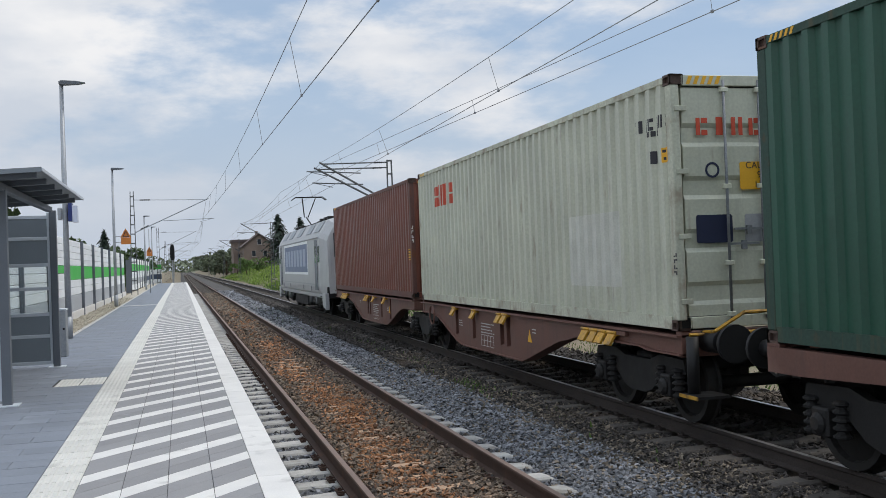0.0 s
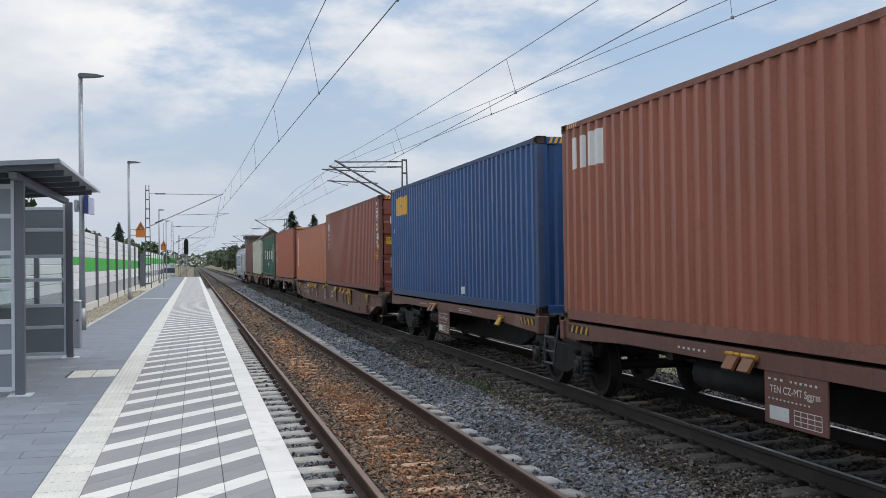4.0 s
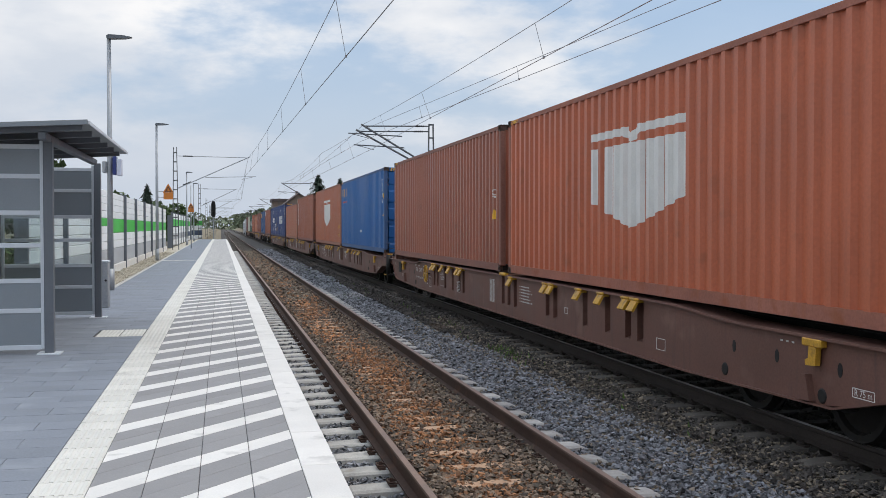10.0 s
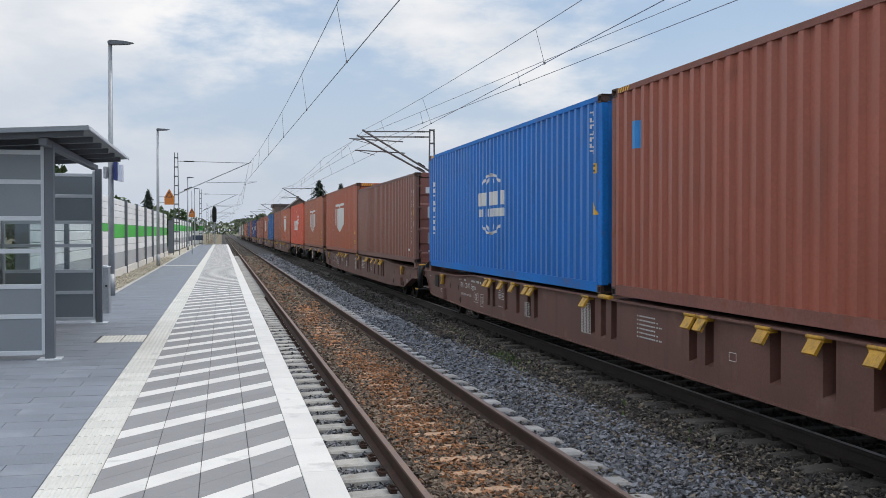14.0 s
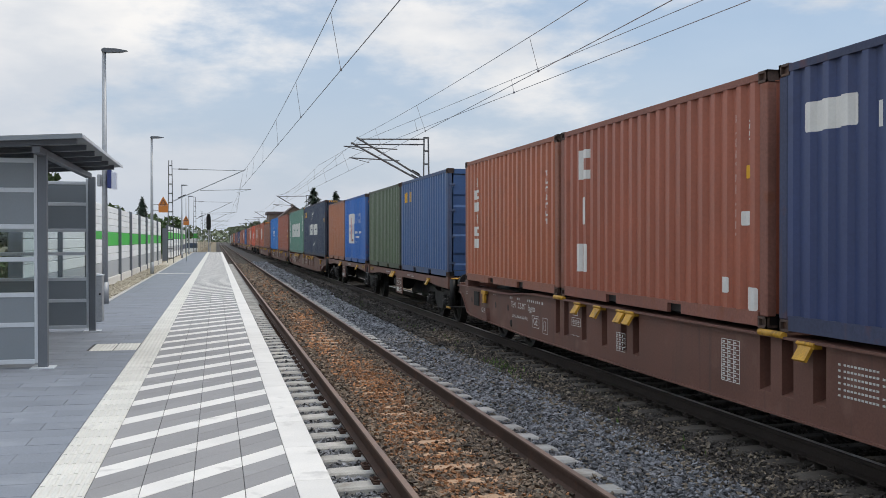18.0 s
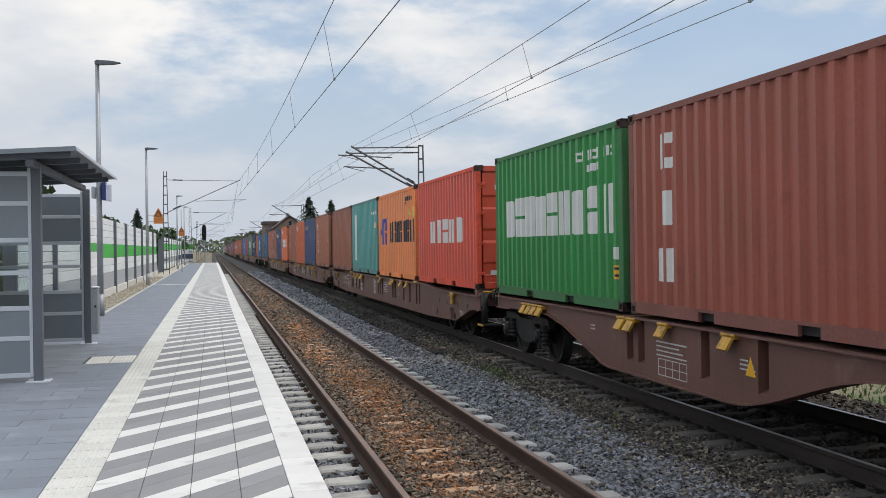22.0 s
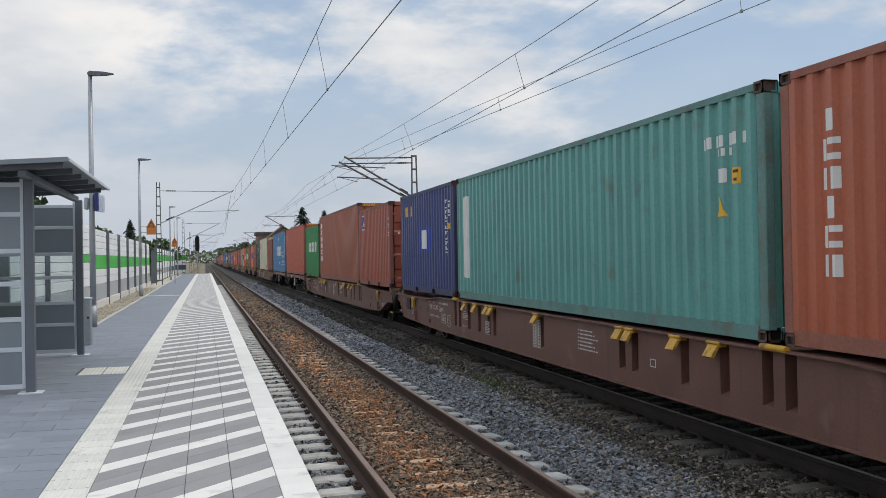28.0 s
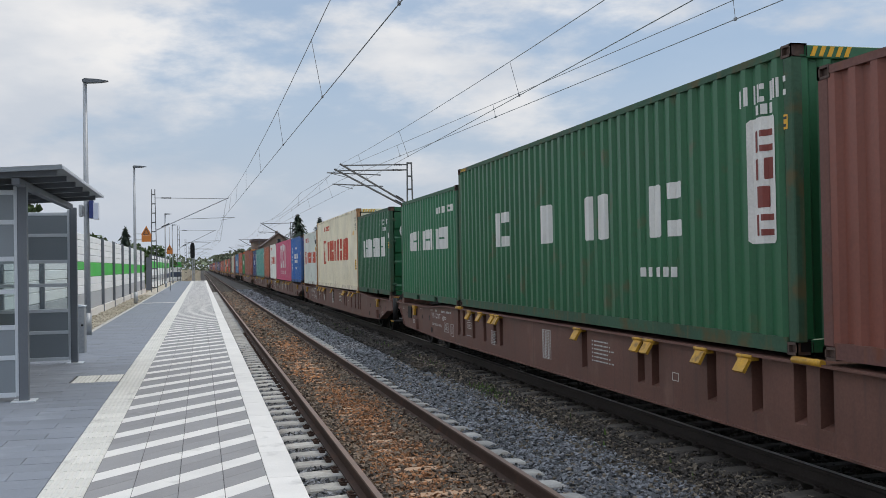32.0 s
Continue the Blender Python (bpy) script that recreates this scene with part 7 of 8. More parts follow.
container(20, -224.41, 12.192, 2.591, (0.243, 0.095, 0.065), "red-brown forty-foot steel container with ribbed sides", [("v", "white", 11.51, 11.62, 1.61, 2.12, 4), ("v", "white", 11.81, 11.90, 1.59, 2.12, 4), ("v", "white", 11.50, 11.61, 0.53, 1.51, 7), ("r", "amber", 11.77, 11.89, 1.37, 1.53), ("r", "white", 11.74, 11.87, 1.06, 1.22), ("r", "white", 11.06, 11.21, 0.34, 0.40)], "doors", 0.2,
          [("r", "white", 0.3, 0.95, 2.0, 2.17), ("w", "blue", 0.5, 0.92, 2.04, 2.13, 4), ("r", "pale", 0.36, 0.6, 1.3, 1.62), ("r", "steel", 0.36, 0.68, 0.56, 0.88), ("r", "white", 0.38, 0.5, 0.33, 0.38)], [])
container(21, -238.51, 12.192, 2.896, (0.006, 0.165, 0.53), "blue forty-foot steel container with a white globe emblem", [("globe", "white", 5.10, 7.03, 0.83, 2.10), ("v", "white", 0.44, 0.79, 0.75, 2.21, 9), ("r", "amber", 11.79, 11.95, 1.76, 1.91), ("t", "amber", 11.71, 11.99, 1.15, 1.34), ("v", "white", 11.66, 11.75, 2.04, 2.71, 7)], "wall", 0.2)
container(22, -251.06, 12.192, 2.896, (0.329, 0.092, 0.054), "red-brown forty-foot steel container with a small sky-blue sticker", [("r", "skyblue", 0.64, 0.99, 2.01, 2.38), ("v", "white", 11.51, 11.58, 1.05, 2.44, 11), ("v", "white", 11.74, 11.81, 1.98, 2.44, 4), ("r", "amber", 11.68, 11.83, 1.77, 1.93), ("r", "white", 11.66, 11.81, 1.50, 1.67), ("t", "amber", 11.57, 11.82, 1.08, 1.27)], "doors", 0.2,
          [("e", "skyblue", 0.24, 0.52, 1.98, 2.26), ("ring", "white", 0.78, 0.95, 1.98, 2.24), ("r", "steel", 0.36, 0.62, 0.85, 1.15)], [])
container(23, -265.00, 12.192, 2.896, (0.099, 0.246, 0.192), "weathered teal forty-foot steel container with four large white signs", [("v", "white", 0.64, 1.08, 0.63, 2.34, 4), ("w", "white", 2.66, 9.45, 1.05, 2.00, 8), ("v", "white", 11.00, 11.54, 1.40, 2.51, 6)], "wall", 0.5)
container(24, -277.66, 12.192, 2.896, (0.022, 0.039, 0.087), "dark navy-blue forty-foot steel container with white brush strokes and lettering", [("w", "white", 3.69, 8.41, 1.14, 1.78, 6), ("s", "white", 4.74, 6.07, 1.96, 2.46), ("s2", "white", 6.08, 7.14, 0.55, 0.93), ("w", "amber", 0.28, 1.91, 2.21, 2.55, 3), ("r", "amber", 11.55, 11.82, 1.80, 2.00)], "doors", 0.2,
          [("w", "white", 0.3, 0.8, 1.98, 2.08, 6), ("r", "steel", 0.3, 0.6, 0.8, 1.1)], [])
container(25, -288.45, 6.058, 2.591, (0.4, 0.15, 0.075), "orange-brown twenty-foot steel container with ribbed sides", [("v", "white", 5.64, 5.74, 1.20, 1.59, 5), ("r", "amber", 5.63, 5.77, 0.98, 1.11)], "wall", 0.2)
container(26, -294.66, 6.058, 2.591, (0.006, 0.125, 0.47), "blue twenty-foot steel container with a white emblem panel", [("r", "white", 1.31, 2.86, 0.74, 1.94), ("g", "blue", 1.40, 1.78, 1.12, 1.50, 1), ("r", "red", 1.92, 2.16, 0.92, 1.78), ("g", "blue", 2.30, 2.72, 1.12, 1.50, 0), ("w", "maroon", 2.15, 2.78, 0.82, 0.92, 5), ("w", "white", 3.00, 4.80, 1.52, 1.93, 6), ("w", "white", 2.89, 4.82, 1.13, 1.22, 12), ("w", "white", 2.90, 4.24, 0.95, 1.04, 9), ("w", "white", 2.90, 3.77, 0.77, 0.86, 6), ("v", "lime", 5.31, 5.38, 1.72, 2.14, 4), ("v", "lime", 5.29, 5.36, 0.84, 1.65, 7), ("v", "lime", 5.61, 5.68, 1.70, 2.14, 4), ("r", "lime", 5.58, 5.70, 1.44, 1.59)], "doors", 0.2)
container(27, -301.59, 6.058, 2.591, (0.091, 0.126, 0.076), "grey-green twenty-foot steel container with ribbed sides", [("v", "white", 5.39, 5.46, 1.48, 2.11, 6), ("v", "white", 5.66, 5.73, 1.84, 2.12, 4), ("r", "white", 5.61, 5.73, 1.45, 1.60)], "wall", 0.2)
container(28, -307.91, 6.058, 2.591, (0.045, 0.112, 0.265), "blue twenty-foot steel container with ribbed sides", [("w", "amber", 0.48, 1.46, 1.95, 2.26, 5)], "doors", 0.2)
container(29, -315.67, 6.058, 2.591, (0.411, 0.133, 0.068), "orange-brown twenty-foot steel container with ribbed sides", [("v", "white", 0.72, 1.14, 0.69, 2.23, 6), ("v", "white", 5.41, 5.55, 1.13, 2.07, 7)], "wall", 0.2)
container(30, -321.87, 6.058, 2.591, (0.349, 0.106, 0.061), "red-brown twenty-foot steel container with three white upright marks", [("g", "white", 0.78, 1.16, 1.80, 2.24, 31), ("g", "white", 0.77, 1.12, 1.12, 1.53, 32), ("g", "white", 0.71, 1.09, 0.41, 0.83, 33), ("v", "white", 5.35, 5.43, 0.86, 2.24, 11), ("v", "white", 5.62, 5.70, 1.89, 2.18, 4), ("r", "amber", 5.58, 5.69, 1.53, 1.67), ("r", "white", 5.54, 5.65, 1.04, 1.19), ("r", "white", 5.10, 5.27, 0.32, 0.49), ("r", "white", 5.62, 5.84, 0.16, 0.40)], "wall", 0.2)
container(31, -328.13, 6.058, 2.591, (0.033, 0.054, 0.145), "dark navy-blue twenty-foot steel container with ribbed sides", [("r", "white", 0.44, 1.16, 1.89, 2.17), ("w", "white", 1.39, 2.71, 1.83, 2.08, 3)], "wall", 0.2)
container(32, -334.27, 6.058, 2.591, (0.702, 0.172, 0.073), "bright orange twenty-foot steel container with white blocks and green emblem", [("w", "white", 1.46, 5.54, 1.03, 1.64, 7), ("r", "house", 0.74, 1.22, 1.04, 1.42), ("r", "white", 0.75, 1.64, 2.08, 2.34), ("w", "ink", 5.32, 5.66, 1.93, 2.34, 2)], "doors", 0.2,
          [("t", "green", 0.3, 0.75, 1.75, 2.12), ("w", "ink", 0.25, 0.9, 1.62, 1.72, 7), ("r", "white", 0.28, 0.9, 1.32, 1.46), ("w", "blue", 0.4, 0.8, 1.35, 1.43, 3), ("r", "steel", 0.25, 0.5, 0.62, 0.9)], [])
container(33, -342.07, 6.058, 2.591, (0.329, 0.101, 0.055), "red-brown twenty-foot steel container with ribbed sides", [("v", "white", 0.86, 1.26, 0.68, 2.22, 6), ("v", "white", 5.40, 5.48, 0.80, 2.39, 11), ("v", "white", 5.73, 5.80, 1.67, 2.11, 4), ("r", "amber", 5.65, 5.78, 1.37, 1.53), ("r", "white", 5.64, 5.77, 1.08, 1.28)], "wall", 0.2)
container(34, -348.24, 6.058, 2.591, (0.564, 0.124, 0.044), "orange-brown twenty-foot steel container with ribbed sides", [("w", "white", 0.52, 1.55, 2.04, 2.29, 3)], "wall", 0.2)
container(35, -354.42, 6.058, 2.591, (0.033, 0.06, 0.168), "dark navy-blue twenty-foot steel container with ribbed sides", [("w", "amber", 0.72, 1.70, 1.99, 2.20, 5), ("v", "white", 5.76, 5.87, 1.31, 1.64, 4)], "wall", 0.2)
container(36, -360.82, 6.058, 2.591, (0.395, 0.13, 0.068), "orange-brown twenty-foot steel container with ribbed sides", [("v", "white", 0.81, 1.21, 0.64, 2.19, 6), ("v", "white", 5.39, 5.47, 0.84, 2.17, 11), ("v", "white", 5.68, 5.75, 1.73, 2.15, 4), ("r", "amber", 5.64, 5.76, 1.39, 1.55), ("r", "white", 5.62, 5.74, 1.10, 1.29)], "doors", 0.2,
          [("e", "white", 0.5, 0.72, 2.0, 2.25), ("ring", "white", 0.4, 0.85, 1.05, 1.5), ("r", "white", 0.42, 0.8, 0.7, 0.78)], [])
container(37, -368.49, 6.058, 2.591, (0.32, 0.103, 0.057), "red-brown twenty-foot steel container with ribbed sides", [("v", "white", 5.91, 6.09, 1.28, 1.63, 3)], "wall", 0.2)
container(38, -374.78, 6.058, 2.591, (0.086, 0.328, 0.303), "weathered teal twenty-foot steel container with a white upright panel", [("r", "panel", 0.79, 1.30, 0.43, 2.17), ("r", "amber", 5.69, 5.85, 1.59, 1.74), ("w", "white", 4.87, 5.90, 2.03, 2.14, 6), ("r", "white", 5.42, 5.56, 1.57, 1.76)], "wall", 0.55)
container(39, -381.10, 6.058, 2.591, (0.812, 0.261, 0.083), "bright orange twenty-foot steel container with a blue emblem and dark lettering", [("wedges", "blue", 0.47, 1.60, 1.00, 1.83), ("w", "ink", 2.08, 5.90, 1.04, 1.70, 11), ("w", "ink", 4.64, 5.58, 2.21, 2.35, 7), ("w", "ink", 4.64, 4.91, 2.11, 2.21, 3), ("t", "lime", 5.07, 5.31, 1.80, 2.01), ("r", "lime", 5.66, 5.86, 1.74, 2.02)], "wall", 0.2)
container(40, -387.44, 6.058, 2.591, (0.658, 0.088, 0.049), "bright red twenty-foot steel container with white lettering blocks", [("w", "white", 1.53, 4.82, 0.98, 1.57, 5)], "doors", 0.2,
          [("w", "white", 0.4, 1.1, 2.08, 2.2, 5), ("r", "white", 0.3, 0.6, 0.3, 0.4)], [])
container(41, -394.92, 6.058, 2.591, (0.017, 0.236, 0.047), "green twenty-foot steel container with a row of white blocks", [("w", "white", 0.61, 5.82, 1.04, 1.77, 9), ("w", "white", 4.32, 5.69, 2.14, 2.30, 7), ("w", "white", 4.70, 5.29, 1.97, 2.09, 3), ("r", "amber", 5.73, 5.88, 0.43, 0.62), ("r", "white", 5.73, 5.89, 0.70, 0.87)], "wall", 0.2)
container(42, -401.19, 6.058, 2.591, (0.319, 0.083, 0.051), "red-brown twenty-foot steel container with three white upright marks", [("g", "white", 0.85, 1.28, 1.82, 2.25, 43), ("g", "white", 0.87, 1.23, 1.13, 1.55, 44), ("g", "white", 0.82, 1.22, 0.44, 0.85, 45)], "wall", 0.2)
container(43, -408.28, 6.058, 2.591, (0.728, 0.154, 0.079), "bright orange twenty-foot steel container with blue lettering blocks", [("w", "blue", 1.45, 4.86, 1.07, 1.75, 4)], "wall", 0.2)
container(44, -414.48, 6.058, 2.591, (0.32, 0.092, 0.054), "red-brown twenty-foot steel container with ribbed sides", [("v", "white", 5.39, 5.51, 1.83, 2.21, 4), ("v", "white", 5.32, 5.43, 0.67, 1.33, 5), ("r", "amber", 5.59, 5.72, 1.13, 1.28)], "doors", 0.2,
          [("r", "white", 0.3, 0.95, 1.8, 1.96), ("w", "blue", 0.5, 0.92, 1.84, 1.93, 4), ("r", "pale", 0.4, 0.8, 1.2, 1.38), ("r", "steel", 0.3, 0.7, 0.55, 0.85)], [])
container(45, -422.14, 6.058, 2.591, (0.02, 0.081, 0.081), "dark navy-blue twenty-foot steel container with a white hand-shaped emblem", [("hand", "white", 2.01, 2.34, 1.81, 2.12), ("w", "white", 2.97, 4.18, 1.78, 2.11, 5), ("r", "red", 2.03, 2.30, 1.67, 1.77), ("r", "red", 2.37, 3.03, 1.60, 1.63)], "wall", 0.2)
container(46, -431.51, 12.192, 2.896, (0.596, 0.571, 0.422), "pale cream-grey forty-foot steel container with rusty streaks and red emblem", [("w", "red", 1.15, 2.80, 1.99, 2.47, 4), ("w", "ink", 11.09, 12.04, 2.29, 2.43, 7), ("w", "ink", 11.45, 11.71, 2.20, 2.29, 3), ("r", "amber", 11.80, 11.98, 1.87, 2.04), ("r", "ink", 11.51, 11.65, 1.90, 2.04), ("r", "rust", 10.19, 10.79, 0.17, 0.45)], "doors", 0.75)
container(47, -441.05, 6.058, 2.591, (0.274, 0.067, 0.045), "red-brown twenty-foot steel container with three white upright marks", [("v", "white", 0.51, 0.81, 0.98, 2.17, 3)], "doors", 0.2,
          [("w", "white", 0.3, 0.9, 2.05, 2.25, 3), ("r", "steel", 0.3, 0.6, 0.6, 0.9)], [])
container(48, -451.54, 12.192, 2.896, (0.066, 0.212, 0.4), "blue forty-foot steel container with white brush strokes and lettering", [("w", "white", 4.01, 8.57, 1.15, 1.90, 6), ("s", "white", 4.92, 6.18, 1.97, 2.51), ("s2", "white", 6.27, 7.45, 0.56, 1.08), ("w", "pale", 8.95, 11.33, 1.02, 1.26, 10), ("w", "pale", 9.38, 10.70, 0.68, 0.87, 7), ("r", "white", 8.66, 11.45, 1.41, 1.45), ("r", "white", 8.58, 11.43, 0.51, 0.55), ("v", "white", 11.63, 11.70, 1.20, 2.52, 11), ("v", "white", 11.92, 11.99, 2.06, 2.58, 4), ("r", "amber", 11.85, 12.01, 1.69, 1.86), ("r", "white", 11.86, 11.98, 1.43, 1.59), ("t", "amber", 11.74, 12.01, 1.11, 1.33), ("r", "amber", 11.71, 12.00, 0.52, 0.89)], "wall", 0.5)
container(49, -464.82, 12.192, 2.896, (0.465, 0.099, 0.049), "orange-brown forty-foot steel container with a small blue and yellow sign", [("r", "white", 0.64, 1.06, 2.14, 2.69), ("r", "blue", 0.67, 1.03, 2.18, 2.65), ("v", "white", 11.45, 11.52, 1.19, 2.72, 11), ("v", "white", 11.75, 11.81, 2.07, 2.50, 4), ("t", "amber", 11.04, 11.27, 1.81, 2.01), ("r", "amber", 11.68, 11.81, 1.69, 1.85), ("r", "white", 11.68, 11.81, 1.41, 1.58), ("r", "amber", 11.54, 11.84, 0.59, 0.92), ("t", "lime", 0.72, 0.98, 2.3, 2.6), ("r", "lime", 0.72, 0.8, 2.24, 2.5)], "doors", 0.2)
container(50, -475.20, 6.058, 2.591, (0.016, 0.218, 0.049), "green twenty-foot steel container with a row of white blocks", [("w", "white", 1.37, 5.50, 1.25, 1.77, 9)], "wall", 0.2)
container(51, -485.01, 12.192, 2.896, (0.32, 0.096, 0.054), "red-brown forty-foot steel container with ribbed sides", [("v", "white", 0.20, 1.08, 0.79, 2.59, 6)], "wall", 0.2)
container(52, -494.27, 6.058, 2.591, (0.329, 0.079, 0.046), "red-brown twenty-foot steel container with ribbed sides", [("r", "white", 0.72, 1.24, 1.87, 2.37), ("r", "blue", 0.75, 1.21, 1.91, 2.33), ("v", "white", 5.74, 5.91, 1.49, 2.13, 5), ("t", "lime", 0.8, 1.15, 2.0, 2.28)], "doors", 0.2,
          [("r", "blue", 0.35, 0.85, 1.75, 2.1), ("t", "lime", 0.45, 0.75, 1.8, 2.05), ("w", "white", 0.25, 0.95, 1.6, 1.68, 8), ("r", "steel", 0.35, 0.65, 0.7, 1.0)], [])
container(53, -502.06, 6.058, 2.591, (0.033, 0.048, 0.161), "dark navy-blue twenty-foot steel container with a blue and white square emblem", [("w", "amber", 0.50, 1.46, 1.99, 2.27, 5), ("r", "blue", 2.30, 3.68, 1.05, 1.64), ("r", "white", 2.70, 3.28, 1.11, 1.58), ("v", "white", 5.24, 5.33, 0.92, 2.23, 11), ("v", "white", 5.53, 5.62, 1.76, 2.24, 4), ("r", "amber", 5.47, 5.60, 1.53, 1.67)], "wall", 0.2)
container(54, -511.48, 12.192, 2.591, (0.106, 0.32, 0.287), "weathered teal forty-foot container with rust streaks and a white upright panel", [("r", "white", 0.52, 0.92, 0.45, 2.17), ("w", "white", 10.89, 11.83, 2.02, 2.16, 7), ("w", "white", 11.24, 11.52, 1.92, 2.01, 3), ("r", "amber", 11.57, 11.69, 1.61, 1.78), ("r", "white", 11.28, 11.41, 1.64, 1.79), ("t", "amber", 11.17, 11.42, 1.28, 1.50)], "wall", 0.5)
container(55, -520.88, 6.058, 2.591, (0.41, 0.107, 0.051), "orange-brown twenty-foot steel container with ribbed sides", [("v", "white", 0.56, 0.89, 0.64, 2.19, 6)], "doors", 0.2,
          [("w", "white", 0.3, 0.8, 2.0, 2.1, 6), ("r", "steel", 0.36, 0.62, 0.6, 0.9)], [])
container(56, -528.42, 6.058, 2.591, (0.822, 0.822, 0.761), "off-white twenty-foot steel container with red lettering blocks", [("boxed", "red", 0.58, 1.18, 1.04, 1.67), ("w", "red", 1.44, 5.43, 1.11, 1.66, 8), ("w", "red", 0.67, 2.49, 2.17, 2.37, 7), ("v", "ink", 5.25, 5.41, 1.99, 2.53, 5)], "wall", 0.2)
container(57, -537.86, 12.192, 2.591, (0.561, 0.085, 0.175), "bright pink forty-foot steel container with very large white letter blocks", [("o", "white", 3.89, 5.23, 0.81, 2.33), ("g", "white", 5.69, 6.76, 0.83, 2.38, 58), ("g", "white", 6.99, 8.18, 0.83, 2.31, 59), ("w", "white", 3.97, 8.11, 0.40, 0.64, 9)], "wall", 0.2)
container(58, -546.94, 6.058, 2.591, (0.004, 0.11, 0.4), "blue twenty-foot steel container with a white globe emblem", [("globe", "white", 2.20, 4.10, 0.72, 2.01), ("v", "white", 0.71, 1.00, 0.58, 2.03, 9), ("r", "amber", 5.69, 5.81, 1.50, 1.68)], "doors", 0.2,
          [("w", "white", 0.35, 1.0, 1.9, 2.05, 5), ("w", "white", 0.4, 0.95, 1.78, 1.86, 8), ("r", "pale", 0.4, 0.85, 1.4, 1.48), ("r", "steel", 0.4, 0.7, 0.35, 0.65)], [])
container(59, -554.55, 6.058, 2.591, (0.655, 0.682, 0.628), "off-white twenty-foot steel container with red lettering blocks", [("boxed", "red", 0.79, 1.35, 1.00, 1.65), ("w", "red", 1.65, 5.59, 1.05, 1.61, 8), ("w", "red", 0.82, 2.71, 2.10, 2.34, 9), ("v", "ink", 5.23, 5.32, 1.94, 2.39, 4), ("v", "ink", 5.77, 5.88, 1.10, 2.37, 11), ("r", "amber", 5.46, 5.58, 1.63, 1.80), ("r", "ink", 5.47, 5.58, 1.95, 2.16)], "wall", 0.76)
container(60, -563.97, 12.192, 2.896, (0.802, 0.728, 0.555), "pale cream-grey forty-foot steel container with red lettering blocks and rusty posts", [("boxed", "red", 2.40, 3.24, 0.99, 2.01), ("w", "red", 3.56, 9.84, 1.08, 1.97, 8), ("w", "red", 2.67, 4.77, 2.40, 2.61, 8), ("t", "amber", 11.04, 11.33, 2.01, 2.25), ("r", "amber", 11.57, 11.84, 0.75, 1.11), ("v", "ink", 11.63, 11.76, 2.12, 2.62, 6)], "doors", 0.8)
container(61, -573.12, 6.058, 2.591, (0.009, 0.097, 0.038), "dark green twenty-foot steel container with a row of white blocks", [("w", "white", 1.23, 5.31, 1.14, 1.76, 9), ("w", "white", 4.19, 5.69, 2.10, 2.28, 7), ("w", "white", 4.74, 5.32, 1.92, 2.05, 4), ("r", "amber", 5.75, 5.87, 1.39, 1.56), ("r", "white", 5.75, 5.88, 1.68, 1.84)], "doors", 0.2,
          [("e", "white", 0.3, 0.86, 1.62, 2.16), ("t", "green", 0.46, 0.7, 1.8, 2.05), ("ring", "pale", 0.5, 0.68, 1.0, 1.2), ("r", "steel", 0.46, 0.72, 0.42, 0.72)], [])
container(62, -580.86, 6.058, 2.591, (0.02, 0.155, 0.067), "green twenty-foot steel container with a row of white blocks", [("w", "white", 1.04, 5.28, 1.23, 1.75, 9), ("w", "white", 4.09, 5.67, 2.06, 2.22, 6)], "wall", 0.2)
container(63, -590.14, 12.192, 2.896, (0.018, 0.12, 0.049), "dark green forty-foot steel container with four large white blocks", [("g", "white", 2.64, 3.43, 1.20, 1.82, 64), ("g", "white", 4.87, 5.78, 1.20, 1.81, 65), ("g", "white", 6.96, 7.80, 1.20, 1.82, 66), ("g", "white", 9.14, 9.97, 1.18, 1.81, 67), ("r", "panel", 11.38, 11.88, 1.05, 2.29), ("w", "white", 8.85, 9.79, 0.70, 0.83, 8), ("w", "white", 11.18, 12.12, 2.43, 2.63, 7), ("w", "white", 11.55, 11.82, 2.31, 2.42, 3), ("r", "amber", 12.01, 12.11, 2.11, 2.25), ("v", "maroon", 11.43, 11.83, 1.1, 2.2, 4)], "wall", 0.5)
container(64, -599.64, 6.058, 2.591, (0.204, 0.062, 0.041), "red-brown twenty-foot steel container with ribbed sides", [], "wall", 0.2)

belly_wagon(35.29, 12.19, 0.89, 1)
flat_wagon(8.31, 12.19, 0.99, 2)
deep_wagon(-18.34, 25.2, [12.9], 3, True, "XL")
flat_wagon(-45.29, 12.19, 1.09, 4)
deep_wagon(-71.68, 25.4, [13.0], 5, False, "XL")
deep_wagon(-98.19, 25.67, [13.1], 6, False, "")
deep_wagon(-125.01, 25.41, [13.0], 7, False, "")
deep_wagon(-151.63, 25.65, [13.1], 8, True, "")
flat_wagon(-178.65, 12.19, 0.98, 9)
deep_wagon(-205.25, 25.38, [12.9], 10, False, "")
deep_wagon(-231.80, 25.48, [13.0], 11, False, "")
deep_wagon(-258.29, 25.59, [13.0], 12, False, "")
flat_wagon(-285.42, 12.29, 0.93, 13)
deep_wagon(-312.02, 25.4, [6.8, 13.0, 19.2], 14, True, "")
deep_wagon(-338.42, 25.55, [6.7, 12.9, 19.2], 15, True, "")
deep_wagon(-364.84, 25.74, [6.8, 13.1, 19.4], 16, False, "")
belly_wagon(-391.89, 12.29, 1.04, 17)
deep_wagon(-418.49, 25.71, [6.8, 19.3], 18, False, "")
flat_wagon(-445.44, 12.19, 1.09, 19)
deep_wagon(-471.55, 25.86, [7.0, 19.6], 20, False, "")
deep_wagon(-498.41, 25.61, [6.8, 19.3], 21, False, "")
deep_wagon(-524.77, 25.32, [6.8, 19.2], 22, False, "")
